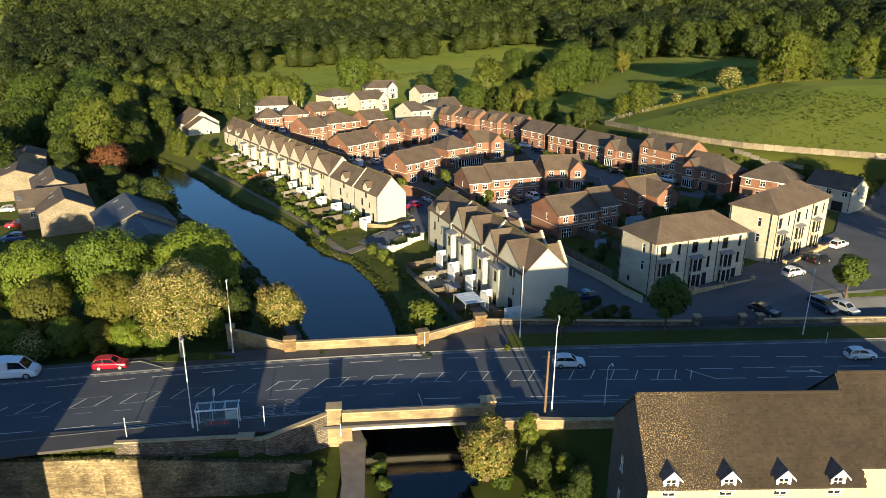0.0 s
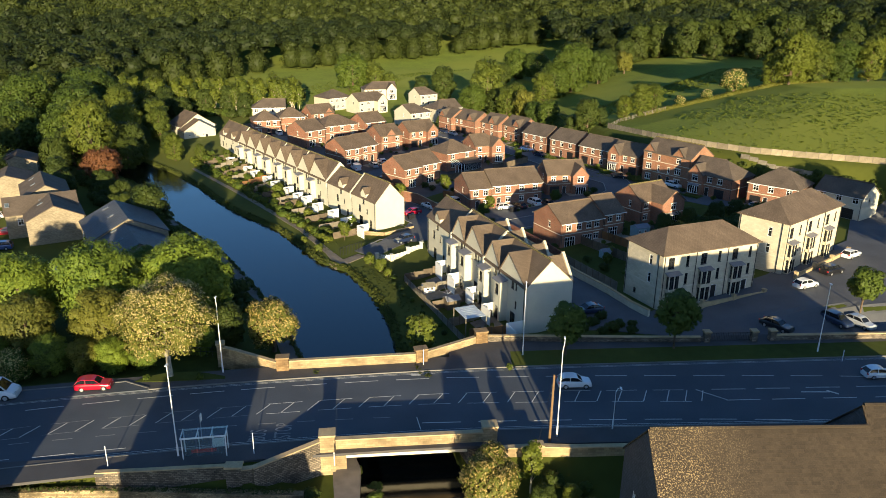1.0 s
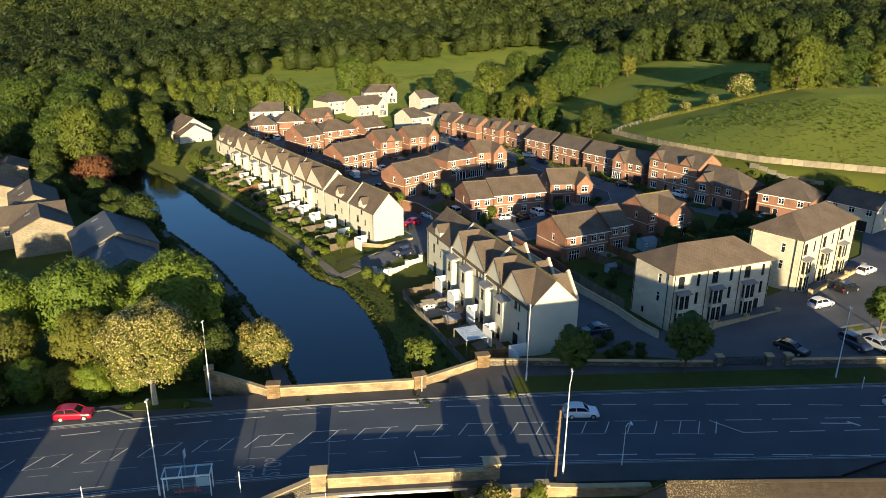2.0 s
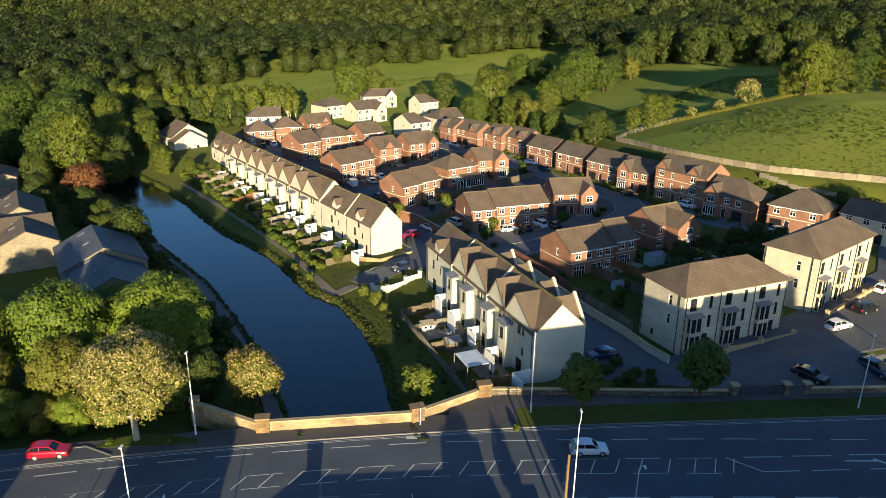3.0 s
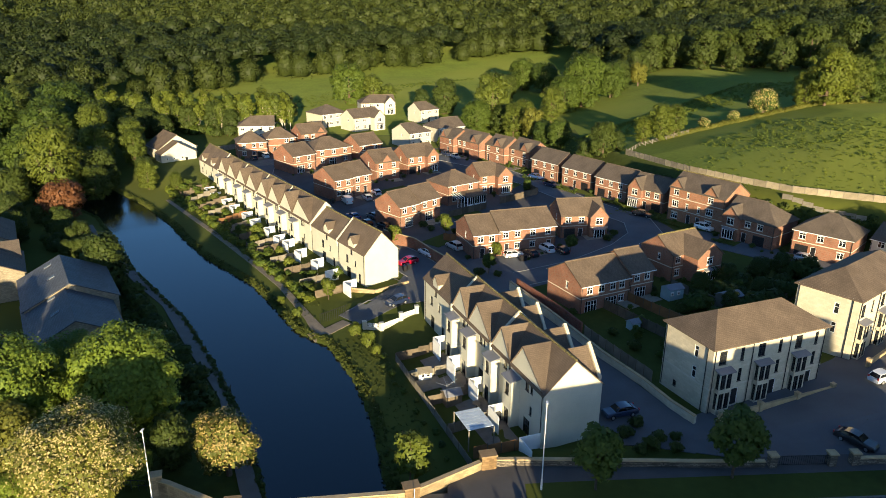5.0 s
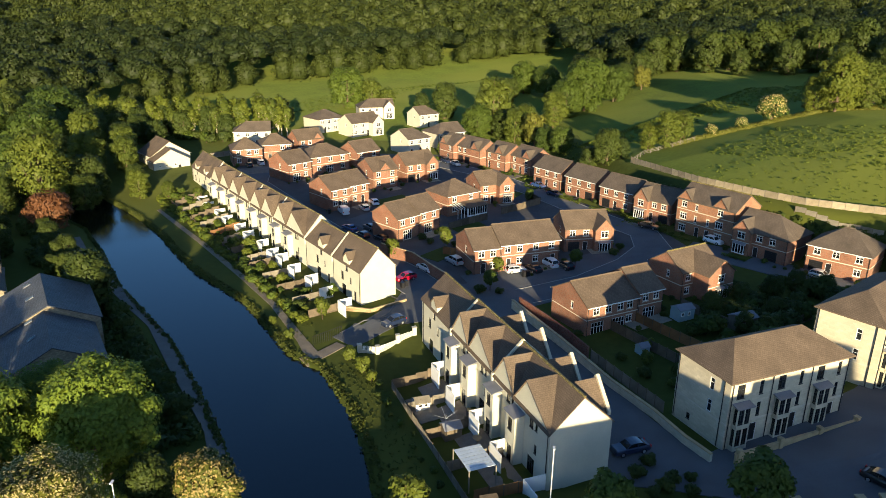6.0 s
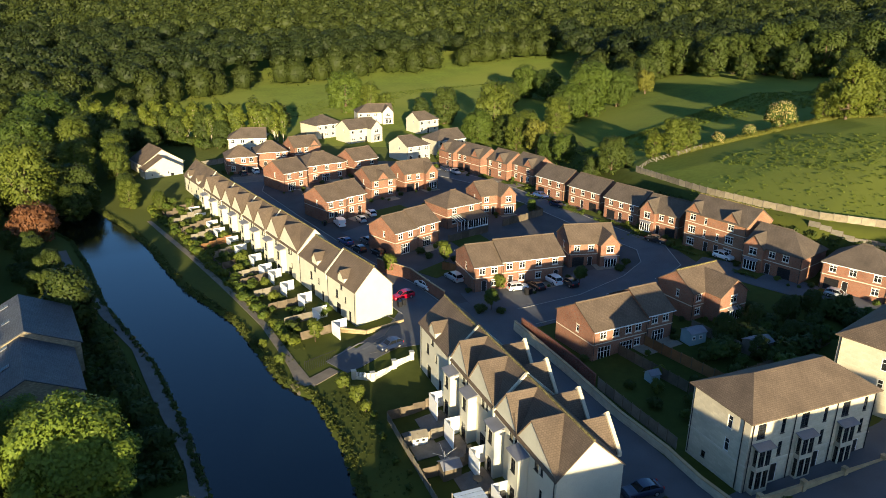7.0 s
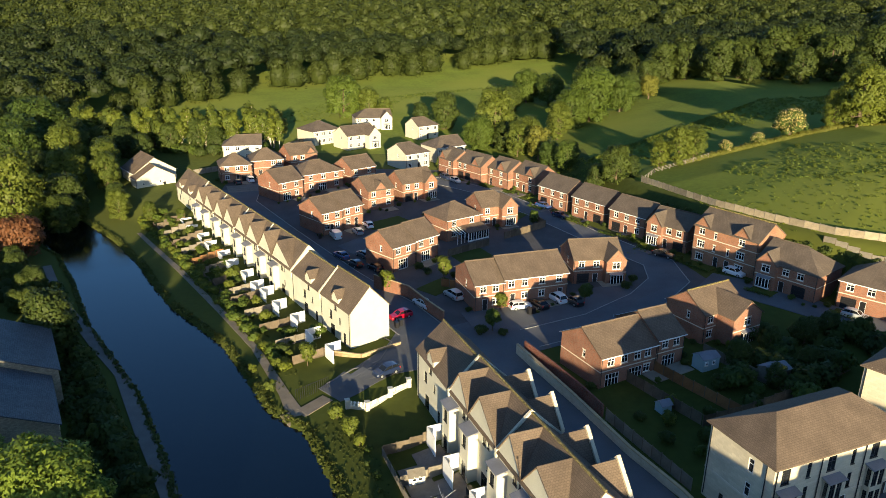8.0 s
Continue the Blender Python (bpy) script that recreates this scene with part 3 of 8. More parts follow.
def roof_shell(s, w, d, eave, ridge, hip_l=0.0, hip_r=0.0, over=0.3, mat=0, t=0.14, off=0.0):
    """A pitched roof, ridge along x; hip_l and hip_r are the runs of hipped ends (0: gable)."""
    k = (ridge - eave) / (d / 2)
    ze = eave - k * over
    ol = over * (0.5 if not hip_l else 1)
    orr = over * (0.5 if not hip_r else 1)
    A, B, C, D = (-ol, -over, ze), (w + orr, -over, ze), (w + orr, d + over, ze), (-ol, d + over, ze)
    R0, R1 = (hip_l if hip_l else -ol, d / 2, ridge), (w - hip_r if hip_r else w + orr, d / 2, ridge)
    up = Vector((0, 0, t + off))
    for q in ((A, B, R1, R0), (C, D, R0, R1)):
        s.slab([Vector(p) + up for p in q], t, mat)
    if hip_l:
        s.slab([Vector(p) + up for p in (D, A, R0)], t, mat)
    if hip_r:
        s.slab([Vector(p) + up for p in (B, C, R1)], t, mat)
    return R0, R1


def ridge_cap(s, a, b, z, mat=0, r=0.14):
    s.tube([(*a[:2], z), (*b[:2], z)], r, mat, 6)


def gablet(walls, roof, xc, gw, gh, eave, slope, mat=0, rmat=0, over=0.25, t=0.12):
    """A small gable rising from the front wall into the roof."""
    half, back = gw / 2, gh / slope
    k = gh / half
    walls.face([(xc - half, -0.02, eave - 0.4), (xc + half, -0.02, eave - 0.4), (xc + half, -0.02, eave), (xc, -0.02, eave + gh), (xc - half, -0.02, eave)], mat)
    up = Vector((0, 0, t + 0.02))
    for sg in (-1, 1):
        ex = xc + sg * half
        walls.face([(ex, -0.02, eave - 0.5), (ex, 0.6, eave - 0.3), (ex, 0.6, eave), (ex, -0.02, eave)], mat)
        pts = [(ex + sg * over, -over, eave - k * over), (xc, -over, eave + gh), (xc, back, eave + gh), (ex + sg * over, 0.05, eave - k * over)]
        pts = [Vector(v) + up for v in pts]
        roof.slab(pts if sg < 0 else pts[::-1], t, rmat)


def front_gable(walls, roof, xc, hl, hr, apex, eave, slope, over=0.2, t=0.12, low=0.05):
    """One of a run of steep front gables; hl and hr are the runs of its slopes, down to low above the eave."""
    zl = zr = eave + low
    walls.face([(xc - hl, -0.02, eave - 0.3), (xc + hr, -0.02, eave - 0.3), (xc + hr, -0.02, zr), (xc, -0.02, apex), (xc - hl, -0.02, zl)])
    up = Vector((0, 0, t + 0.02))
    deep = lambda z: (z - eave) / slope + 0.1
    for sg, half, z in ((-1, hl, zl), (1, hr, zr)):
        ex = xc + sg * half
        walls.face([(ex, -0.02, eave - 0.3), (ex, deep(z), eave - 0.3), (ex, deep(z), z), (ex, -0.02, z)])
        pts = [Vector(v) + up for v in ((ex, -over, z), (xc, -over, apex), (xc, deep(apex), apex), (ex, deep(z), z))]
        roof.slab(pts if sg < 0 else pts[::-1], t)


def downpipe(h, x, y, top, r=0.05):
    key = ("pipe", round(top, 2), r)
    if key not in CACHE:
        p = Shell(M["black"])
        p.tube([(0, 0, -0.4), (0, 0, top)], r, 0, 6)
        CACHE[key] = p.mesh("drainpipe")
    piece("drainpipe", CACHE[key], h, Matrix.Translation((x, y, 0)))


def house(at, w, d, eave=5.0, ridge=7.6, hip=(0, 0), wall="brick", roof="tile", front=(), right=(), back=(), left=(), gablets=(), wings=(), style="stone", band=True, label="", category="house", name="house", group="houses on the estate", mossy=False, chimney=()):
    """A house: local x along the front, y into the house. wings: (x, depth out, width, ridge) gabled fronts standing proud."""
    h = thing(name, at, label, category, group)
    s, r = Shell(M[wall], M["band"]), Shell(M[roof], M["tile_moss"])
    faces = sides(w, d)
    lens = (w, d, w, d)
    for f, m, ln in zip((front, right, back, left), faces, lens):
        facade(s, m, ln, eave, f)
        fill(h, m, f, style)
    slope = (ridge - eave) / (d / 2)
    if not hip[0]:
        s.face([(0, d, eave), (0, 0, eave), (0, d / 2, ridge)])
    if not hip[1]:
        s.face([(w, 0, eave), (w, d, eave), (w, d / 2, ridge)])
    if band:
        for z in ((eave * 0.53,) if band is True else band):
            s.box((-0.03, -0.03, z), (w + 0.03, 0, z + 0.16), 1), s.box((-0.03, d, z), (w + 0.03, d + 0.03, z + 0.16), 1)
            s.box((-0.03, 0, z), (0, d, z + 0.16), 1), s.box((w, 0, z), (w + 0.03, d, z + 0.16), 1)
    R0, R1 = roof_shell(r, w, d, eave, ridge, *hip)
    ridge_cap(r, R0, R1, ridge + 0.2, 1 if mossy else 0)
    for x, gw, gh in gablets:
        gablet(s, r, x, gw, gh, eave, slope)
    for x, out, ww, wr, holes in wings:
        mm = pose(x, -out, 0)
        facade(s, mm, ww, eave, holes), fill(h, mm, holes, style)
        facade(s, pose(x + ww, -out, 0, 0, 0, 90), out, eave, ()), facade(s, pose(x, 0, 0, 0, 0, 270), out, eave, ())
        s.face([(x, -out, eave), (x + ww, -out, eave), (x + ww / 2, -out, wr)])
        k, ov, t = (wr - eave) / (ww / 2), 0.28, 0.12
        bk = (wr - eave) / slope
        for sg, ex in ((-1, x - ov), (1, x + ww + ov)):
            q = [(ex, -out - ov, eave - k * ov), (x + ww / 2, -out - ov, wr), (x + ww / 2, bk, wr), (ex, 0.05, eave - k * ov)]
            q = [Vector(v) + Vector((0, 0, t + 0.03)) for v in q]
            r.slab(q if sg < 0 else q[::-1], t)
        bay(h, x + ww / 2 - 1.2, 2.4, 0.45, 1.95, 0.6, -out)
        if band is True:
            s.box((x - 0.03, -out - 0.03, eave * 0.53), (x + ww + 0.03, -out, eave * 0.53 + 0.16), 1)
    s.make("wall", h), r.make("roof", h)
    g = Shell(M["upvc" if style != "dark" else "black"])
    zg = eave - slope * 0.3 + 0.02
    if not wings and not gablets:
        g.box((-0.15, -0.42, zg - 0.02), (w + 0.15, -0.31, zg + 0.08))
        g.make("gutter", h)
    g = Shell(M["upvc" if style != "dark" else "black"])
    g.box((-0.15, d + 0.31, zg - 0.02), (w + 0.15, d + 0.42, zg + 0.08))
    g.make("gutter", h)
    for px in (0.15, w - 0.15):
        downpipe(h, px, -0.08, eave - 0.1)
    for cx, cy in chimney:
        c = Shell(M[wall], M["band"])
        c.box((cx - 0.4, cy - 0.3, ridge - 1.2), (cx + 0.4, cy + 0.3, ridge + 0.8)), c.box((cx - 0.46, cy - 0.36, ridge + 0.8), (cx + 0.46, cy + 0.36, ridge + 0.92), 1)
        c.make("chimney", h)
    return h


def bay(h, x, w, z, hh, out=0.7, y=0.0):
    """A white bay window with a lead top."""
    s = Shell(M["upvc"], M["lead"])
    s.box((x, y - out, z), (x + w, y, z + 0.15)), s.slab([(x - 0.1, y - out - 0.1, z + hh + 0.1), (x + w + 0.1, y - out - 0.1, z + hh + 0.1), (x + w + 0.1, y, z + hh + 0.35), (x - 0.1, y, z + hh + 0.35)], 0.12, 1)
    n = 4
    for i in range(n + 1):
        px = x + (w - 0.1) * i / n
        s.box((px, y - out, z + 0.15), (px + 0.1, y - out + 0.1, z + hh))
    s.box((x, y - out, z + hh - 0.1), (x + w, y, z + hh))
    b = s.make("bay_window", h)
    p = Shell(M["glass"])
    p.box((x + 0.06, y - out + 0.04, z + 0.15), (x + w - 0.06, y - 0.02, z + hh - 0.1))
    p.make("pane", b)


W = lambda x, z, w=1.2, h=1.2: (x, z, w, h)
D = lambda x: (x, 0.0, 1.0, 2.15, "door")
G = lambda x, w=2.4: (x, 0.0, w, 2.15, "garage")
F = lambda x, w=2.4, z=0.0: (x, z, w, 2.15, "door" if w < 1.2 else "plain", 4)


def at(x, y, z, a):
    return pose(x, y, z, 0, 0, a)


def gz(x, y):
    return ground_z(x, y)

# ---- trees ----
rng = np.random.default_rng(4)


def leaf_cloud(lobes, n, size, r, flat=0.35, up=0.25, loose=0.45, rough=0.6):
    """n leaf clumps on and just under the surface of a heap of ellipsoid lobes: three corners and a soft normal each (n, 4, 3)."""
    L = np.array(lobes, float)
    area = L[:, 3] * L[:, 4] + L[:, 3] * L[:, 5]
    i = r.choice(len(L), n, p=area / area.sum())
    d = r.normal(size=(n, 3))
    d /= np.linalg.norm(d, axis=1)[:, None]
    d[:, 2] = np.where(d[:, 2] < -0.5, -d[:, 2], d[:, 2])
    c = L[i, :3] + d * L[i, 3:6] * r.uniform(0.68, 1.13, (n, 1))
    nrm = d + r.normal(size=(n, 3)) * loose + (0, 0, up)
    nrm /= np.linalg.norm(nrm, axis=1)[:, None]
    nrm *= np.where((nrm * d).sum(1) < 0, -1, 1)[:, None]
    u = np.cross(nrm, r.normal(size=(n, 3)))
    u /= np.linalg.norm(u, axis=1)[:, None]
    v = np.cross(nrm, u)
    s = size * r.uniform(0.5, 1.3, (n, 1))
    bend = nrm * s * r.uniform(-flat, flat, (n, 1))
    k = r.uniform(0.75, 1.15, (n, 1))
    mid = L[:, :3].mean(0)
    out = (c - mid) / np.linalg.norm(c - mid, axis=1)[:, None]
    soft = d * 0.55 + out * 0.25 + nrm * rough
    return np.stack([c - u * s * 0.75 - v * s * 0.85 * k, c + u * s * 1.25 + bend, c - u * s * 0.6 + v * s * 0.9 * k, soft], 1)


def core(lobe, r, around=9, up=5):
    """The dense inner foliage of a crown: an uneven dome of small facets, same layout as leaf_cloud."""
    x, y, z, a, b, c = lobe
    ring = lambda j, i: Vector((x + a * math.cos(6.2832 * i / around) * math.cos(1.5 * j / up), y + b * math.sin(6.2832 * i / around) * math.cos(1.5 * j / up), z + c * math.sin(1.5 * j / up)))
    jit = {(j, i): ring(j, i) + Vector(r.normal(size=3)) * a * 0.06 for j in range(-2, up + 1) for i in range(around)}
    out = []
    for j in range(-2, up):
        for i in range(around):
            k = (i + 1) % around
            for t in ((jit[j, i], jit[j, k], jit[j + 1, k]), (jit[j, i], jit[j + 1, k], jit[j + 1, i])):
                m = (t[0] + t[1] + t[2]) / 3 - Vector((x, y, z))
                out.append([*t, Vector((m.x / a, m.y / b, m.z / c))])
    return np.array(out, float)


def cloud_mesh(name, leaf_tris, mat):
    n = len(leaf_tris)
    me = bpy.data.meshes.new(name)
    me.vertices.add(3 * n), me.loops.add(3 * n), me.polygons.add(n)
    me.vertices.foreach_set("co", np.ascontiguousarray(leaf_tris[:, :3]).reshape(-1).astype("f"))
    me.loops.foreach_set("vertex_index", np.arange(3 * n, dtype="i"))
    me.polygons.foreach_set("loop_start", np.arange(0, 3 * n, 3, dtype="i"))
    me.materials.append(mat)
    me.update(calc_edges=True)
    me.validate()
    nn = np.repeat(leaf_tris[:, 3] / np.linalg.norm(leaf_tris[:, 3], axis=1)[:, None], 3, axis=0)
    me.normals_split_custom_set_from_vertices(nn.astype("f"))
    return me


def crown_lobes(r, h, rad, base, n=16, spread=0.7, squash=0.85, small=1.0):
    """Lobes of a broad crown between base and h."""
    out = []
    mid, half = (h + base) / 2, (h - base) / 2
    for k in range(n):
        z = r.uniform(-0.85, 0.85)
        a = r.uniform(0, 6.28)
        rr = rad * math.sqrt(max(0.08, 1 - z * z)) * spread * r.uniform(0.55, 1.1)
        q = rad * r.uniform(0.28, 0.46) * small
        out.append((rr * math.cos(a), rr * math.sin(a), mid + z * half * 0.8, q, q, q * squash))
    out.append((0, 0, mid, rad * 0.72, rad * 0.72, half * 0.82))
    return out


def tree_proto(name, seed, h, rad, base, n, size, mat, label, category="tree", trunk=0.28, lobes=16, extra=None, squash=0.85, small=1.0, bark="bark"):
    r = np.random.default_rng(seed)
    t = thing(name, pose(0, 0, -500), label, category)
    s = Shell(M[bark])
    s.tube([(0, 0, -0.6), (0.05, 0.03, max(base, 1.0) * 0.6), (0.1, -0.05, max(base, 1.0) + (h - base) * 0.3), (0, 0, h * 0.85)], [trunk * 1.25, trunk, trunk * 0.7, 0.04])
    L = crown_lobes(r, h, rad, base, lobes, squash=squash, small=small)
    for c in L[:9]:
        s.tube([(0.05, 0, max(base, 0.8) * 0.8 + max(c[2] - base, 0) * 0.25), (c[0] * 0.5, c[1] * 0.5, base + (c[2] - base) * 0.6), c[:3]], [trunk * 0.45, trunk * 0.3, 0.03], 0, 5)
    s.make("trunk", t)
    piece("crown", cloud_mesh("crown", leaf_cloud(L, n, size, r), M[mat]), t, Matrix())
    if extra:
        piece("blossom", cloud_mesh("blossom", leaf_cloud([(a, b, c + 0.15, d * 1.05, e * 1.05, f * 1.05) for a, b, c, d, e, f in L], extra[0], extra[1], r), M[extra[2]]), t, Matrix())
    return t


P = {
    "big": tree_proto("tree", 1, 13, 6.6, -1.0, 34000, 0.17, "leaf_b", "broad green tree in full summer leaf beside the road", lobes=80, small=0.5),
    "big_y": tree_proto("tree", 21, 12, 5.6, -0.8, 18000, 0.18, "leaf_o", "olive green broadleaf tree with fading blossom", lobes=60, small=0.55),
    "oak": tree_proto("tree", 1, 13, 6.6, -1.8, 15000, 0.22, "leaf", "broad green tree in full summer leaf", lobes=70, small=0.55),
    "lime": tree_proto("tree", 2, 14, 5.2, -1.6, 12000, 0.21, "leaf_y", "tall fresh green broadleaf tree", lobes=56, small=0.58),
    "dark": tree_proto("tree", 3, 11, 4.8, -1.6, 9500, 0.22, "leaf_d", "dark green dense tree beside the canal", lobes=50, small=0.58),
    "copper": tree_proto("tree", 5, 8, 4.2, -0.6, 6000, 0.22, "leaf_c", "copper beech with red brown leaves", lobes=18),
    "chestnut": tree_proto("tree", 6, 11.4, 6.0, 2.6, 15000, 0.17, "leaf_o", "flowering tree covered in cream blossom, beside the road", lobes=60, small=0.55, bark="bark_p", extra=(19000, 0.08, "blossom")),
    "gold": tree_proto("tree", 7, 7.2, 3.6, 0.4, 5200, 0.19, "leaf_o", "small tree with golden blossom by the canal", lobes=18, small=0.8, extra=(4200, 0.11, "blossom_g")),
    "pale": tree_proto("tree", 7, 8.2, 3.8, 0.3, 3800, 0.28, "leaf_o", "round pale green tree", lobes=18),
    "street": tree_proto("tree", 8, 7.0, 2.7, 1.7, 4200, 0.2, "leaf", "young round street tree on the verge", trunk=0.12, lobes=18, small=0.8),
    "sapling": tree_proto("tree", 9, 4.2, 1.5, 0.6, 1300, 0.17, "leaf_y", "slim young tree in a garden", trunk=0.06, lobes=11),
    "shrub": tree_proto("shrub", 10, 2.2, 1.4, 0.0, 1000, 0.17, "leaf", "rounded green shrub in a garden", "shrub", 0.05, 9),
    "shrub_y": tree_proto("shrub", 11, 2.6, 1.5, 0.0, 1100, 0.17, "leaf_y", "loose yellow green shrub on the bank", "shrub", 0.05, 9),
    "shrub_d": tree_proto("shrub", 12, 2.0, 1.6, 0.0, 1000, 0.18, "leaf_d", "dark green evergreen shrub beside houses", "shrub", 0.05, 9),
    "hawthorn": tree_proto("tree", 13, 6.0, 3.2, 0.3, 3000, 0.24, "leaf", "hawthorn white with may blossom in the hedge", lobes=14, extra=(2600, 0.13, "blossom")),
    "poplar": tree_proto("tree", 14, 9, 1.6, 1.6, 2300, 0.2, "leaf_y", "narrow upright young tree with fresh leaves", trunk=0.13, lobes=22, small=0.8, bark="bark_p"),
}


def plant(kind, x, y, s=1.0, z=None, sz=None, label=""):
    t = copy_thing(P[kind], pose(x, y, gz(x, y) if z is None else z, 0, 0, (x * 37 + y * 53) % 360) @ Matrix.Diagonal((s, s, sz or s, 1)))
    return tagged(t, label) if label else t


def wood(name, spots, mat, label, protos, kind="stuff", category="woodland"):
    """One heap of tree crowns with short trunks, for woods too dense to count."""
    out, tr = [], Shell(M["bark"])
    for x, y, z, s, k in spots:
        q = protos[k % len(protos)]
        a = (x * 1.7 + y * 2.3) % 6.28
        c, sn = math.cos(a) * s, math.sin(a) * s
        R = np.array(((c, -sn, 0), (sn, c, 0), (0, 0, s)))
        w = q @ R.T
        w[:, :3] += (x, y, z)
        out.append(w)
    return tagged(new(name, cloud_mesh(name, np.concatenate(out), M[mat])), label, category, kind=kind)

# ---- woods ----
def canopy_protos(seed, n, size, count=6, h=19, rad=7.6, low=0.0):
    """Crowns for the woods; low is the share of the height left bare below."""
    r = np.random.default_rng(seed)
    out = []
    for _ in range(count):
        hh, q = h * r.uniform(0.88, 1.12), rad * r.uniform(0.85, 1.1)
        mid, half = (hh * (0.5 + low * 0.5), hh * (0.5 - low * 0.5)) if low else (hh * 0.36, hh * 0.58)
        dome = [(0, 0, mid, q * 0.88, q * 0.88, half * 0.92)]
        for k in range(24):
            a, e = r.uniform(0, 6.28), r.uniform(-0.35, 1.4)
            w = q * r.uniform(0.2, 0.4)
            dome.append((q * 0.74 * math.cos(a) * math.cos(e), q * 0.74 * math.sin(a) * math.cos(e), mid + half * 0.74 * math.sin(e), w, w, w * 0.75))
        c = leaf_cloud(dome, n * 2, size, r, up=0.1, loose=0.35, rough=0.45)
        c = c[c[:, 0, 2] > mid - half * (0.25 if low else 0.95)][:n]
        out.append(np.concatenate([c, core((0, 0, mid, q * 0.6, q * 0.6, half * 0.68), r)]))
    return out


EDGE = [(-600, 270), (-200, 292), (-151, 318), (-134, 354), (-110, 390), (-79, 424), (-54, 438), (-20, 454), (19, 490), (50, 492), (60, 415), (89, 380), (110, 384), (140, 398), (200, 425), (600, 420)]


def wood_edge(x):
    for (a, ya), (b, yb) in zip(EDGE, EDGE[1:]):
        if a <= x <= b:
            return ya + (yb - ya) * (x - a) / (b - a)
    return 1e9


FAR = canopy_protos(31, 480, 0.66, low=0.45)
MID = canopy_protos(32, 820, 0.54, low=0.4)
RIM = canopy_protos(33, 1900, 0.46)
r = np.random.default_rng(9)
far, mid_w, rim = [], [], []
y = 272.0
while y < 900:
    gap = 12.4 if y < 520 else 13.6
    for x in np.arange(-0.55 * y - 30, 0.6 * y + 40, gap):
        px, py = x + r.uniform(-3.4, 3.4), y + r.uniform(-3.4, 3.4)
        into = py - wood_edge(px)
        if into > 0:
            s = r.uniform(0.72, 1.22) * (1.0 if y < 520 else 1.1)
            spot = (px, py, gz(px, py) - 1, s, int(r.integers(6)))
            (rim if into < 14 else mid_w if y < 500 else far).append(spot)
    y += gap * 0.9
wood("forest", far, "leaf_f", "dense dark green woodland climbing the hillside", FAR)
wood("forest", mid_w, "leaf_f", "dense green woodland canopy above the pasture", MID)
wood("forest", rim, "leaf_f", "front of the dense green woodland above the pasture", RIM)

# ---- red-brick houses in the middle of the estate ----
def semi(x, y, z, a, w, d, label, wall="brick", roof="tile", hip=(0, 0), gablets=(), wings=(), eave=5.0, ridge=7.6, doors=(2.6,), french=(), garage=(), ups=None, mossy=False, side=True, **kw):
    """A two-storey brick house with a rhythm of windows across the front."""
    n = max(2, int(w // 2.6))
    ups = ups or [w * (i + 0.5) / n - 0.6 for i in range(n)]
    front = [W(u, 3.35) for u in ups]
    busy = [(q, q + 1.0) for q in doors] + [(q, q + 2.4) for q in french] + [(q, q + 2.4) for q in garage] + [(q[0], q[0] + q[2]) for q in wings]
    front = [o for o in front if not any(q[0] - 0.3 < o[0] + 0.6 < q[0] + q[2] + 0.3 for q in wings)]
    front += [W(u, 0.95) for u in ups if not any(b0 - 0.3 < u + 1.2 and u < b1 + 0.3 for b0, b1 in busy)]
    front += [D(q) for q in doors] + [F(q) for q in french] + [G(q) for q in garage]
    lft = [(d * 0.55, 3.4, 0.6, 1.1)] if side and not hip[0] else []
    return house(at(x, y, z, a), w, d, eave, ridge, hip, wall, roof, front=front, left=lft, back=[W(1.5, 3.3), W(w - 3, 3.3), F(w / 2 - 1.2)], right=[(d * 0.4, 3.4, 0.6, 1.1)] if not hip[1] else [], gablets=gablets, wings=wings, label=label, mossy=mossy, **kw)


wing = lambda x, out, ww, wr: (x, out, ww, wr, [W(ww / 2 - 0.75, 3.35, 1.5, 1.3)])
semi(3.0, 160.1, -1.2, 21, 5.6, 9.8, "red-brick end house of a row with a black door", doors=(1.5,), ups=[1.0, 3.4], ridge=7.6)
semi(3.0 + 5.6 * 0.9336, 160.1 + 5.6 * 0.3584, -0.75, 21, 12.6, 9.8, "red-brick pair of houses with parking bays in front", doors=(1.2, 10.6), ups=[0.8, 3.4, 6.8, 10.2])
semi(21.7, 171.9, -0.3, 11, 9.8, 8.0, "red-brick detached house with a lit front gable", doors=(3.9,), garage=(0.8,), ups=[1.0, 3.9], wings=[wing(5.9, 1.6, 3.9, 7.2)])
semi(20.3, 134.0, -0.95, 29, 10.2, 9.2, "orange-red brick semi with white patio doors", doors=(), french=(1.0, 5.2), ups=[1.2, 3.6, 6.0, 7.9], band=True)
semi(20.3 + 10.2 * 0.8746, 134.0 + 10.2 * 0.4848, -0.35, 29, 5.2, 9.2, "orange-red brick house stepped up beside its neighbour", doors=(), french=(1.2,), ups=[0.9, 3.1])
semi(38.1, 146.4, 0.35, 32, 9.3, 7.6, "red-brick house with a hipped front wing", doors=(), french=(), ups=[0.9], wings=[wing(2.8, 3.2, 6.3, 7.3)], mossy=True)
semi(-13.2, 178.1, -0.95, 46, 6.2, 8.6, "red-brick semi with a garden canopy", doors=(), french=(1.6,), ups=[0.9, 3.7])
semi(-13.2 + 6.2 * 0.6947, 178.1 + 6.2 * 0.7193, -0.7, 46, 6.3, 8.6, "red-brick semi beside a garden tree", doors=(), french=(1.6,), ups=[0.9, 3.9])
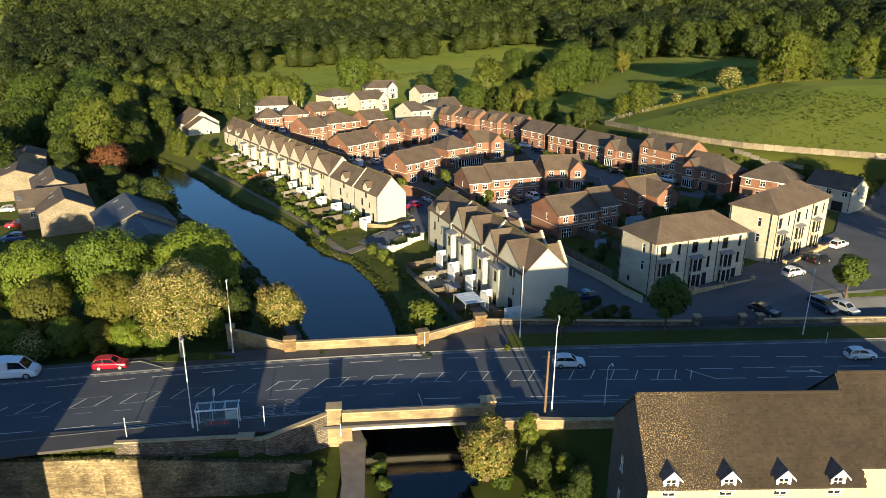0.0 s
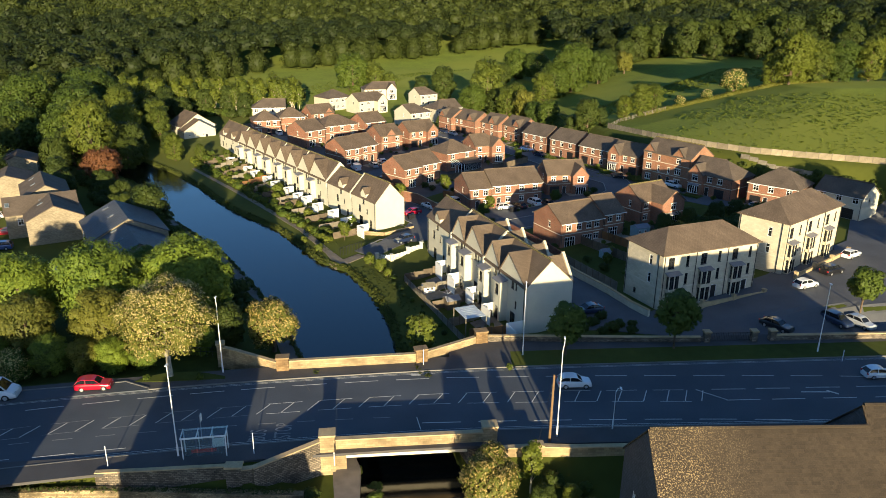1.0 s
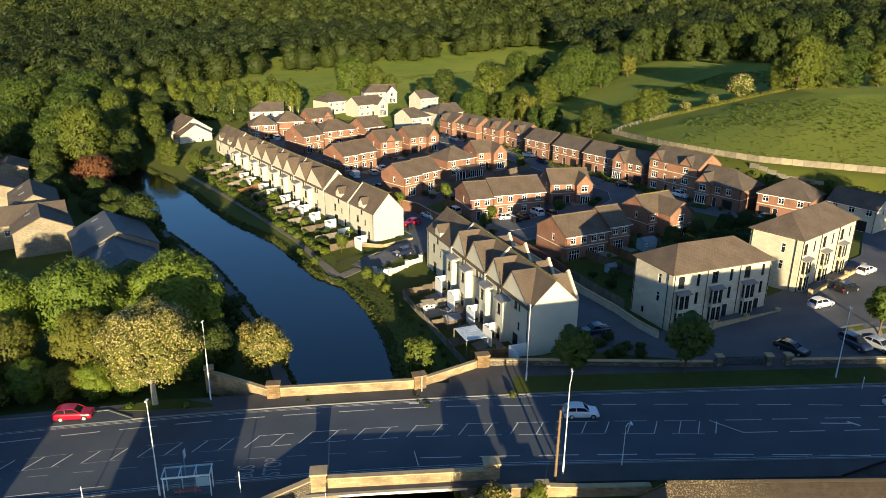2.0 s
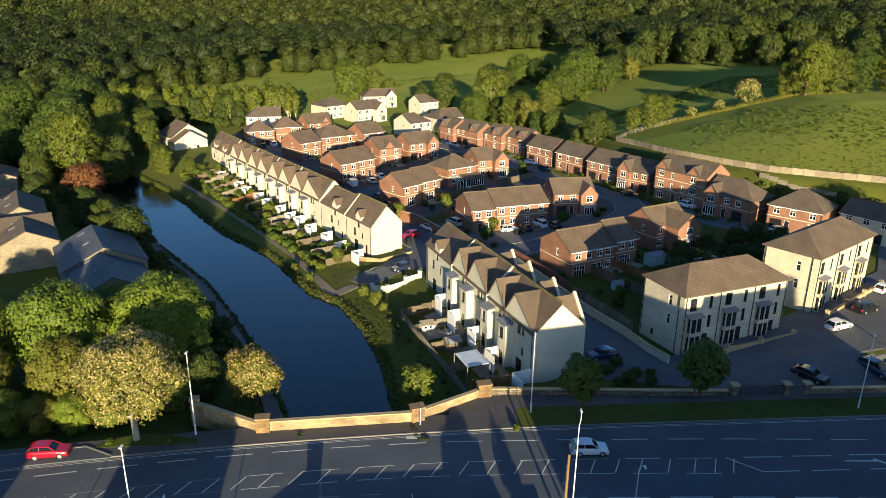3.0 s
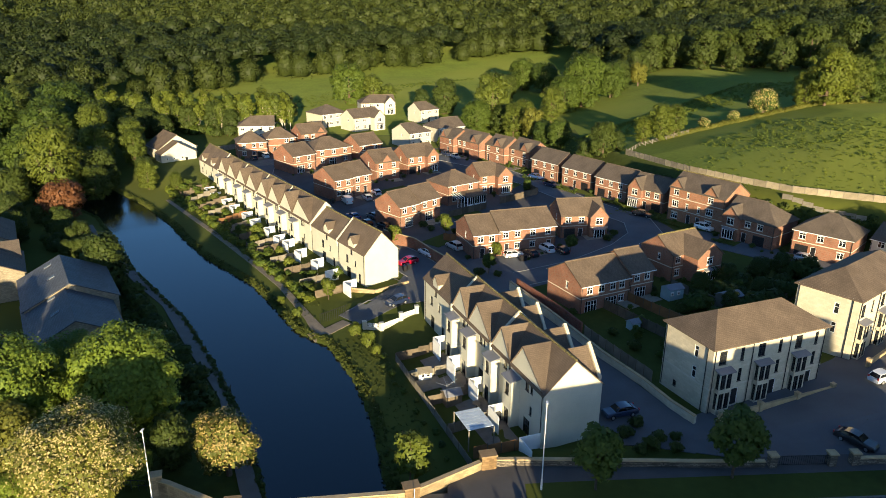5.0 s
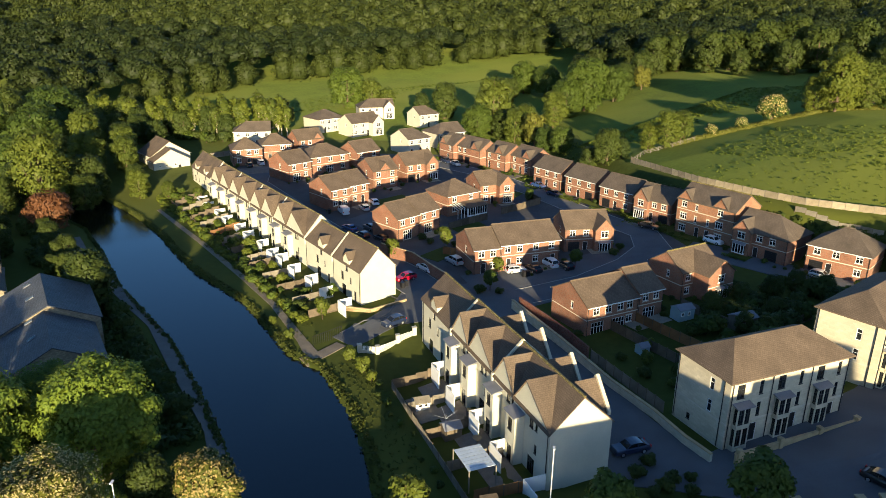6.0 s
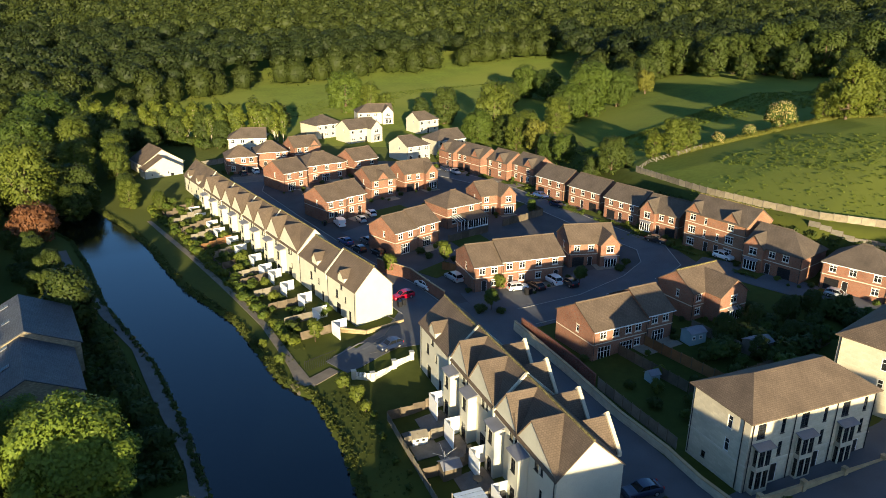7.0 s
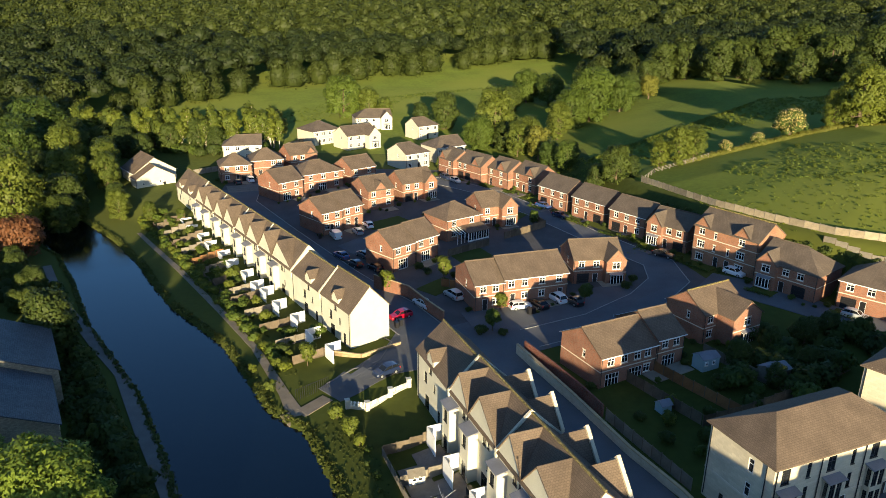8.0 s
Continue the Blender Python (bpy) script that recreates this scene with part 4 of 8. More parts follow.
semi(-3.0, 196.0, -0.45, 39, 9.9, 8.6, "red-brick hipped house with a glazed garden room", hip=(4.2, 4.2), doors=(), french=(5.5,), ups=[1.5, 6.6])
semi(4.9, 206.5, -0.25, 27, 9.0, 8.0, "red-brick house with a gable and patio doors", hip=(0, 3.6), doors=(3.0,), ups=[1.0], wings=[wing(4.6, 1.8, 4.2, 7.2)])
semi(-15.5, 226.2, 0.12, 36, 10.2, 8.2, "red-brick house with a shaded garage", doors=(3.6,), garage=(0.8,), ups=[1.0, 3.8], wings=[wing(6.2, 1.4, 3.8, 7.1)])
semi(-31.5, 199.5, -0.5, 45, 5.8, 9.6, "red-brick semi with a dark door", doors=(2.2,), ups=[0.7, 3.6])
semi(-31.5 + 5.8 * 0.7071, 199.5 + 5.8 * 0.7071, -0.3, 45, 5.8, 9.6, "red-brick semi by the parking court", doors=(3.3,), ups=[0.8, 3.6])
semi(-23.5, 218.5, -0.03, 36, 7.6, 9.6, "red-brick house with a steep front gable", doors=(), ups=[1.0, 5.2], gablets=[(3.6, 3.4, 2.0)])
semi(-31.2, 240.7, 0.41, 44, 8.5, 8.8, "red-brick house with a lean-to roof", doors=(1.0,), ups=[1.0, 5.6])
semi(-47.8, 224.3, 0.09, 48, 7.8, 9.8, "red-brick gabled house with patio doors", doors=(), french=(1.4,), ups=[1.2, 5.0])
semi(-43.6, 232.9, 0.26, 39, 12.8, 9.4, "wide red-brick house under a hipped brown roof", hip=(4.6, 4.6), doors=(), french=(5.0,), ups=[2.2, 6.0, 10.0])
semi(-52.5, 256.5, 0.73, 38, 9.2, 7.8, "red-brick house with a small front gable", doors=(2.6,), ups=[1.2, 3.6], gablets=[(7.0, 3.0, 1.8)])
semi(-68.8, 241.4, 0.43, 24, 8.8, 8.0, "red-brick hipped house with two bay windows", hip=(3.8, 3.8), doors=(4.2,), garage=(5.8,), ups=[1.2, 4.2, 6.4])
semi(-62.0, 248.6, 0.58, 24, 9.4, 8.0, "red-brick hipped house behind its neighbour", hip=(3.8, 3.8), doors=(2.0,), ups=[5.8, 7.6])

# ---- row of red-brick houses below the hillside ----
row = dict(wall="brick", roof="tile_g", side=True)
semi(-7.4, 259.0, 0.7, -53, 7.6, 8.0, "red-brick end house with a gable to the street", doors=(4.2,), ups=[5.2], gablets=[(2.2, 3.4, 2.2)], **row)
semi(-2.0, 254.3, 0.69, -50, 11.4, 8.0, "red-brick house with a garage and small gable", doors=(), garage=(1.0, 4.2), ups=[1.2, 3.6], gablets=[(8.8, 3.4, 2.2)], **row)
semi(7.4, 246.8, 0.54, -51, 8.6, 8.2, "red-brick house with an ochre-lit end gable", doors=(0.8,), ups=[0.8, 5.0], gablets=[(5.6, 3.6, 2.3)], **row)
semi(14.4, 241.4, 0.62, -54, 9.4, 8.0, "red-brick house with a white bay below its gable", doors=(4.0,), ups=[1.2, 6.4], gablets=[(7.0, 3.6, 2.2)], **row)
semi(19.9, 225.8, 0.75, -52, 10.4, 8.0, "red-brick house behind a clipped hedge", doors=(4.6,), garage=(0.9,), ups=[1.0, 4.6, 7.8], **row)
semi(27.1, 214.5, 1.0, -52, 10.6, 8.0, "red-brick house with a white porch", doors=(4.2,), garage=(7.0,), ups=[1.0, 4.2, 7.6], **row)
semi(34.0, 203.1, 1.25, -51, 10.2, 8.0, "red-brick house with a dark garage", doors=(4.4,), garage=(0.9,), ups=[1.4, 4.4, 7.4], **row)
semi(40.2, 192.6, 1.5, -48, 9.6, 8.0, "red-brick house with a gabled bay", doors=(4.0,), garage=(6.4,), ups=[4.6, 7.0], wings=[wing(0.3, 0.8, 3.6, 7.3)], **row)
tall = [W(1.2, 5.9, 1.3, 1.2), W(1.0, 3.2, 1.7, 1.4), W(1.0, 0.6, 1.7, 1.4), W(9.9, 5.9, 1.3, 1.2), W(9.7, 3.2, 1.7, 1.4), W(9.7, 0.6, 1.7, 1.4), W(4.6, 5.7, 0.6, 1.2), W(4.6, 3.1, 0.6, 1.3), D(5.0), D(7.4), W(7.6, 3.1, 0.6, 1.3)]
house(at(46.7, 182.2, 1.65, -53), 14.0, 8.6, 7.5, 10.3, front=tall, right=[], left=[W(4, 5.9, 0.6)], back=[W(2, 5.9), W(10, 5.9)], gablets=[(1.9, 3.6, 2.0), (10.5, 3.6, 2.0)], wall="brick_b", roof="tile_g", band=(2.65, 5.3), mossy=True, label="three-storey red-brick pair with two front gables")
semi(54.2, 168.6, 1.93, -50, 11.0, 9.0, "red-brick house under a hipped roof with a wide drive", hip=(0.01, 4.4), doors=(4.4,), garage=(6.8,), ups=[4.8, 7.4], wings=[wing(0.3, 0.9, 3.7, 7.1)], ridge=8.0, **row)
semi(64.3, 159.2, 1.93, -42, 10.6, 9.2, "red-brick hipped house with a long porch roof", hip=(4.4, 4.4), doors=(3.6,), garage=(0.7,), ups=[1.2, 4.4, 8.2], ridge=8.0, **row)
semi(77.0, 155.1, 1.8, -53, 10.0, 7.0, "cream rendered house with garages below", wall="render", roof="tile_g", doors=(), garage=(1.2, 6.2), ups=[1.2, 4.6, 8.0], eave=4.8, ridge=7.2)

# ---- white houses at the far end ----
wh = dict(wall="render_w", roof="tile_g", band=None)
semi(-53.0, 293.4, 1.47, 45, 11.4, 10.6, "white rendered hipped house with a garden room", hip=(4.8, 4.8), doors=(2.0,), **wh)
semi(-42.5, 323.0, 2.0, 18, 14.5, 9.0, "white rendered house with a gabled end", hip=(4.2, 0), doors=(3.2,), wings=[wing(9.8, 1.6, 4.4, 7.4)], **wh)
semi(-40.0, 287.0, 1.35, 42, 12.6, 9.0, "white rendered house with a sunlit gable", doors=(6.5,), wings=[wing(7.4, 2.6, 4.8, 7.5)], **wh)
semi(-17.5, 260.3, 0.81, 41, 9.2, 10.0, "white rendered house at the street corner", hip=(0, 3.6), doors=(4.4,), **wh)
semi(-17.0, 307.0, 1.74, 40, 9.4, 8.2, "white rendered gabled house near the pasture", hip=(0, 3.4), doors=(4.0,), **wh)
semi(-8.4, 270.6, 1.0, 37, 11.4, 9.4, "pale rendered hipped house behind the row", hip=(4.2, 0), doors=(4.4,), **wh)
semi(-77.0, 268.2, 0.98, 14, 12.2, 8.4, "pale rendered hipped house by the trees", hip=(4.0, 0), doors=(4.4,), **wh)
cream = house(at(-99.7, 246.3, -0.9, -48), 11.0, 11.8, 4.4, 8.3, wall="render", roof="tile", band=None, front=[W(2, 2.4, 1.0), W(6.5, 2.4, 1.0)], label="cream rendered house with a lower wing beside the canal bend")
low_wing = house(at(-99.7, 246.3, -0.9, -48) @ Matrix.Translation((10.6, -0.9, 0)), 4.8, 10.8, 3.6, 6.8, wall="render", roof="tile", band=None, right=[W(1.6, 1.9, 0.6, 0.6), W(3.6, 1.9, 0.6, 0.7), W(6.2, 1.9, 0.6, 0.8), D(7.2)])
for o in list(low_wing.children):
    o.matrix_basis = Matrix.Translation((10.6, -0.9, 0)) @ o.matrix_basis
    o.parent = cream
bpy.data.objects.remove(low_wing)


# ---- cream terraces along the canal ----
def terrace(at_m, w, d, eave, ridge, gabs, groups, label, dormers, bays, steps, apex, rear=()):
    """A row of narrow three-storey houses; steps: how far each group's ridge stands above or below the rest."""
    h = thing("terrace", at_m, label, "terrace", "canal-side terraces")
    s, r = Shell(M["render"], M["upvc"]), Shell(M["tile"], M["tile_moss"])
    front = []
    for x in gabs:
        front += [(x + 0.9, eave - 1.5, 0.85, 1.5), (x + 2.15, eave - 1.35, 0.5, 1.0), (x + 2.15, eave - 4.2, 0.5, 1.1), (x + 0.8, 0.0, 1.5, 2.15, "dark", 3)]
    for x in dormers:
        front += [(x - 0.4, eave - 1.35, 0.8, 1.25), (x - 2.2, eave - 3.4, 0.9, 1.5), (x + 1.2, eave - 3.3, 0.5, 1.1), (x - 2.0, 0, 1.5, 2.15, "dark", 3), (x + 2.6, 0.2, 0.8, 1.9)]
    back = [(x, z, 0.9, 1.3) for x in np.arange(2, w - 2, 3.3) for z in (1.0, 3.7)]
    m0, m1, m2, m3 = sides(w, d)
    for f, m, ln in ((front, m0, w), ((), m1, d), (back, m2, w), ((), m3, d)):
        facade(s, m, ln, eave, f, base=-2.5), fill(h, m, f, "dark")
    s.face([(0, d, eave), (0, 0, eave), (0, d / 2, ridge + steps[0])]), s.face([(w, 0, eave), (w, d, eave), (w, d / 2, ridge + steps[-1])])
    slope = (ridge - eave) / (d / 2)
    edges = [0, *groups, w]
    stops = sorted([*edges, *[(a + b) / 2 for a, b in zip(gabs, gabs[1:]) if not any(a < g < b for g in groups)]])
    halves = {x: (x - max(q for q in stops if q < x), min(q for q in stops if q > x) - x) for x in gabs}
    for i, (a, b) in enumerate(zip(edges, edges[1:])):
        up = steps[i]
        k0 = [(-0.12 if i == 0 else a, -0.25, eave - slope * 0.25), (b if i < len(edges) - 2 else b + 0.12, -0.25, eave - slope * 0.25)]
        rid = [(k0[0][0], d / 2, ridge + up), (k0[1][0], d / 2, ridge + up)]
        bk = [(k0[0][0], d + 0.25, eave - slope * 0.25), (k0[1][0], d + 0.25, eave - slope * 0.25)]
        lift = Vector((0, 0, 0.16))
        r.slab([Vector(p) + lift for p in (k0[0], k0[1], rid[1], rid[0])], 0.15)
        r.slab([Vector(p) + lift for p in (bk[1], bk[0], rid[0], rid[1])], 0.15)
        ridge_cap(r, rid[0], rid[1], ridge + 0.2 + up, 1, 0.16)
    for x in gabs:
        lift = steps[sum(g < x for g in groups)]
        g = Shell(M["render"])
        front_gable(g, r, x, *halves[x], apex + lift, eave, slope * (ridge + lift - eave) / (ridge - eave))
        g.make("gable", h)
    for x in dormers:
        g = Shell(M["render"])
        front_gable(g, r, x, 1.15, 1.15, eave + 2.1, eave, slope, low=0.9)
        g.make("dormer", h)
    s.make("wall", h), r.make("roof", h)
    for i, g in enumerate(groups):
        c = Shell(M["coping_p"], M["render"])
        top = ridge + max(steps[i], steps[i + 1]) - 0.1
        k = [(g - 0.17, -0.3, eave - slope * 0.3), (g + 0.17, -0.3, eave - slope * 0.3), (g + 0.17, d / 2, top), (g - 0.17, d / 2, top)]
        up = Vector((0, 0, 0.42))
        c.slab([Vector(p) + up for p in k], 1.5, 0, 1)
        c.slab([Vector((p[0], d - p[1], p[2])) + up for p in (k[1], k[0], k[3], k[2])], 1.5, 0, 1)
        c.make("parapet", h, "white rendered parapet between roofs")
    for x in bays:
        b = Shell(M["render"], M["lead"])
        fy = -1.2
        mm = pose(x - 1.1, fy, 0)
        holes = [(0.55, 0.1, 1.1, 2.1, "dark", 2), (0.6, eave - 3.2, 0.95, 1.6)]
        facade(b, mm, 2.2, eave - 1.1, holes, base=-2.5)
        facade(b, pose(x + 1.1, fy, 0, 0, 0, 90), 1.2, eave - 1.1, (), base=-2.5), facade(b, pose(x - 1.1, fy + 1.2, 0, 0, 0, 270), 1.2, eave - 1.1, (), base=-2.5)
        b.slab([(x - 1.3, fy - 0.25, eave - 1.0), (x + 1.3, fy - 0.25, eave - 1.0), (x + 1.3, fy + 1.2, eave - 0.7), (x - 1.3, fy + 1.2, eave - 0.7)], 0.12, 1)
        bo = b.make("projecting_bay", h, "rendered bay with a lead roof")
        fill(bo, mm, holes, "dark")
    for x in [*groups, 0.3, w - 0.7]:
        downpipe(h, x + 0.35, -0.08, eave - 0.2)
    # rear gables with raised pale copings
    for x in rear:
        q, c = Shell(M["tile"], M["render"]), Shell(M["coping_p"])
        y1, top, hw = d + 1.3, ridge - 1.1, 2.7
        low = top - hw * 1.12
        back = d / 2 + (ridge - top) / slope - 0.2
        for sg in (-1, 1):
            e = [(x, back, top), (x, y1, top), (x + sg * hw, y1, low), (x + sg * hw, d - (low - eave) / slope - 0.3, low)]
            q.slab([Vector(p) + Vector((0, 0, 0.14)) for p in (e[::-1] if sg < 0 else e)][::-1], 0.12)
            k = [Vector((x, y1 - 0.12, top + 0.55)), Vector((x, y1 + 0.3, top + 0.55)), Vector((x + sg * hw * 1.06, y1 + 0.3, low + 0.35)), Vector((x + sg * hw * 1.06, y1 - 0.12, low + 0.35))]
            c.slab(k if (k[1] - k[0]).cross(k[2] - k[0]).z > 0 else k[::-1], 0.5)
            q.face([(x + sg * (hw - 0.15), d - 1, -2), (x + sg * (hw - 0.15), y1 + 0.1, -2), (x + sg * (hw - 0.15), y1 + 0.1, low), (x + sg * (hw - 0.15), d - 1, low)], 1)
        q.face([(x - hw + 0.1, y1 + 0.15, -2), (x + hw - 0.1, y1 + 0.15, -2), (x + hw - 0.1, y1 + 0.15, low), (x, y1 + 0.15, top + 0.3), (x - hw + 0.1, y1 + 0.15, low)][::-1], 1)
        q.make("rear_gable", h), c.make("coping", h, "pale raised gable coping")
    return h


T2 = at(-5.0, 132.0, -1.45, -66.2)
terrace(T2, 38.4, 7.6, 7.3, 10.5, [14.6, 20.2, 27.5, 33.1], [11.7, 24.8], "cream rendered three-storey terrace by the bridge", [5.0], [13.2, 18.8, 26.1, 31.7], [0.2, 0.6, 0.4], 10.45, rear=[14.6, 20.2, 27.5, 33.1])
T1 = at(-76.6, 224.2, -2.4, -53.3)
edges1 = [17.3, 31.1, 45.2, 59.0, 75.4]
gabs1 = [20.8, 27.3, 34.8, 41.3, 49.0, 55.3, 62.7, 69.3]
terrace(T1 @ Matrix.Translation((0, 1.8, 0)), 98.0, 7.0, 6.4, 10.0, gabs1, [*edges1, 87.3], "long sunlit cream terrace with paired gables beside the towpath", [4.5, 12.0, 82.4, 92.8], [q - 1.4 for q in gabs1], [0.2, 0.0, 0.1, 0.15, 0.3, -0.6, 0.1], 9.95)


# ---- apartment blocks ----
def apartments(m, w, d, eave, ridge, label):
    h = thing("apartment_block", m, label, "apartment block", "pair of apartment blocks")
    s, r = Shell(M["ashlar"], M["band"]), Shell(M["tile"])
    front, n = [], 3
    for i in range(n):
        x = w * i / n
        front += [(x + 1.0, 6.0, 1.1, 1.75), (x + 4.3, 6.0, 0.55, 1.75), (x + 4.3, 3.2, 0.55, 1.75), (x + 3.6, 0.0, 1.1, 2.3, "door")]
    left = [(d - 3.2, 5.9, 0.7, 1.6, "plain", 1), (d - 3.2, 3.1, 0.7, 1.6, "plain", 1), (d - 6.2, 0.3, 0.6, 0.8)]
    for f, mm, ln in ((front, sides(w, d)[0], w), ((), sides(w, d)[1], d), ([], sides(w, d)[2], w), (left, sides(w, d)[3], d)):
        facade(s, mm, ln, eave, f), fill(h, mm, f, "dark")
    for z in (2.75, eave - 0.35):
        s.box((-0.04, -0.06, z), (w + 0.04, 0, z + 0.22), 1), s.box((-0.06, 0, z), (0, d, z + 0.22), 1)
    for i in range(14):
        s.box((-0.22, 0.3 + i * (d - 0.6) / 13, eave - 0.1), (0, 0.42 + i * (d - 0.6) / 13, eave + 0.02), 1)
    roof_shell(r, w, d, eave, ridge, 3.9, 3.9, 0.4)
    s.make("wall", h), r.make("roof", h)
    for i in range(n):
        x = w * i / n + 0.75
        b = Shell(M["ashlar"], M["lead"])
        b.box((x, -0.8, -0.5), (x + 2.0, 0, 0.25)), b.box((x, -0.8, 2.45), (x + 2.0, 0, 3.0))
        for px in (x, x + 0.94, x + 1.82):
            b.box((px, -0.8, 0.25), (px + 0.16, -0.66, 5.2))
        b.box((x, -0.2, 0.25), (x + 0.14, 0, 5.2)), b.box((x + 1.86, -0.2, 0.25), (x + 2.0, 0, 5.2))
        k = Shell(M["black"])
        for z0, z1 in ((0.25, 2.45), (3.0, 5.05)):
            for px in (x + 0.16, x + 0.5, x + 0.87, x + 1.1, x + 1.44, x + 1.75):
                k.box((px, -0.765, z0), (px + 0.07, -0.7, z1))
            k.box((x + 0.16, -0.76, (z0 + z1) / 2 + 0.3), (x + 1.82, -0.7, (z0 + z1) / 2 + 0.37))
        k.make("window_frame", h, "black window frame")
        b.box((x, -0.8, 5.05), (x + 2.0, 0, 5.25)), b.slab([(x - 0.25, -1.05, 5.3), (x + 2.25, -1.05, 5.3), (x + 2.25, 0, 5.55), (x - 0.25, 0, 5.55)], 0.12, 1)
        bo = b.make("bay_window", h, "two-storey bay under a lead roof")
        p = Shell(M["glass"])
        p.box((x + 0.05, -0.74, 0.25), (x + 1.95, -0.05, 5.05))
        p.make("pane", bo)
    for px, py in ((0.25, -0.1), (w / 3, -0.1), (2 * w / 3, -0.1), (w - 0.25, -0.1), (-0.1, 0.9), (-0.1, d - 0.3)):
        downpipe(h, px, py, eave - 0.1, 0.06)
    f = Shell(M["coping"])
    f.box((-0.5, -2.6, -0.8), (w + 0.5, -2.35, 0.75)), f.box((-0.55, -2.65, 0.75), (w + 0.55, -2.3, 0.85))
    for i in range(n + 1):
        x = w * i / n
        f.box((x - 0.25, -2.75, -0.8), (x + 0.25, -2.2, 1.2)), f.box((x - 0.3, -2.8, 1.2), (x + 0.3, -2.15, 1.32))
    f.make("forecourt_wall", h, "low buff stone wall with piers")
    return h


apartments(at(31.1, 103.6, 0.45, 24.3), 18.3, 8.6, 8.45, 11.0, "cream stone three-storey apartment block with black window bays")
apartments(at(54.1, 115.7, 1.6, 41), 19.6, 8.4, 8.85, 11.4, "sunlit cream stone apartment block at the car park")


# ---- old stone buildings by the road ----
def mill(m, w, d, eave, ridge, label, dorm=(), wall="ashlar", tiles="tile_old"):
    h = thing("stone_building", m, label, "building")
    s, r = Shell(M[wall], M["slate"], M["coping"]), Shell(M[tiles], M["coping"])
    front = [(x - 0.6, eave - 1.0, 1.1, 1.0, "plain") for x in dorm]
    for f, mm, ln in ((front, sides(w, d)[0], w), ((), sides(w, d)[1], d), ((), sides(w, d)[2], w), ([(3.0, eave - 3.4, 0.8, 1.5, "plain", 2), (3.0, eave - 6.8, 0.8, 1.5, "plain", 2)], sides(w, d)[3], d)):
        facade(s, mm, ln, eave, f, 1 if ln == d else 0, base=-3), fill(h, mm, f, "plain")
    s.face([(0, d, eave), (0, 0, eave), (0, d / 2, ridge)], 1), s.face([(w, 0, eave), (w, d, eave), (w, d / 2, ridge)], 1)
    roof_shell(r, w, d, eave, ridge, over=0.25)
    ridge_cap(r, (0, d / 2), (w, d / 2), ridge + 0.2, 0, 0.15)
    k = (ridge - eave) / (d / 2)
    s.make("wall", h), r.make("roof", h)
    if dorm:
        # overlapping clay tiles on the slope that faces the light
        rr, tl = np.random.default_rng(int(w * 10)), Shell(M[tiles])
        run = math.hypot(d / 2 + 0.25, ridge - eave + k * 0.25)
        nr, nc = int(run / 0.29), int((w + 0.2) / 0.335)
        cs, sn = (d / 2 + 0.25) / run, (ridge - eave + k * 0.25) / run
        for j in range(nr):
            for i in range(nc):
                u, a, b = -0.1 + (i + 0.5 * (j % 2)) * 0.335, j * 0.29, j * 0.29 + 0.34
                lift = rr.uniform(0.0, 0.012)
                q = [(u, a, 0.05 + lift), (u + 0.325, a, 0.05 + rr.uniform(0, 0.012)), (u + 0.325, b, 0.02), (u, b, 0.02)]
                p = [Vector((x_, -0.25 + y_ * cs - z_ * sn, eave - k * 0.25 + 0.15 + y_ * sn + z_ * cs)) for x_, y_, z_ in q]
                tl.face(p), tl.face([p[0], p[0] + Vector((0, 0.02, -0.04)), p[1] + Vector((0, 0.02, -0.04)), p[1]])
        tagged(tl.make("roof_tiles", h), "weathered brown clay tiles with pale lichen", kind="stuff")
    for x in dorm:
        dm = Shell(M["upvc"], M["slate"])
        y0, z0, z1, hw = -0.12, eave - 0.5, eave + 0.85, 0.58
        yb = (z1 - eave) / k
        dm.face([(x - hw, y0, z1), (x + hw, y0, z1), (x, y0, z1 + 0.62)])
        dm.box((x - hw, y0, z0), (x - hw + 0.14, 0.3, z1)), dm.box((x + hw - 0.14, y0, z0), (x + hw, 0.3, z1)), dm.box((x - hw, y0, z1 - 0.16), (x + hw, 0.3, z1))
        for sg in (-1, 1):
            dm.face([(x + sg * hw, y0, z0), (x + sg * hw, yb, z1), (x + sg * hw, y0, z1)], 1)
            q = [(x + sg * (hw + 0.2), y0 - 0.25, z1 - 0.15), (x, y0 - 0.25, z1 + 0.66), (x, (z1 + 0.66 - eave) / k, z1 + 0.66), (x + sg * (hw + 0.2), yb, z1 - 0.15)]
            dm.slab([Vector(p) + Vector((0, 0, 0.08)) for p in (q if sg < 0 else q[::-1])], 0.09, 1)
            b = [(x + sg * (hw + 0.22), y0 - 0.3, z1 - 0.22), (x, y0 - 0.3, z1 + 0.62), (x, y0 - 0.24, z1 + 0.62), (x + sg * (hw + 0.22), y0 - 0.24, z1 - 0.22)]
            dm.slab([Vector(p) + Vector((0, 0, 0.09)) for p in (b if sg > 0 else b[::-1])], 0.16)
        do = dm.make("dormer", h, "white boarded dormer with a slate roof")
        add_window(do, pose(x - 0.42, y0, z0 + 0.05), 0.84, z1 - z0 - 0.2, 2, "plain")
    return h


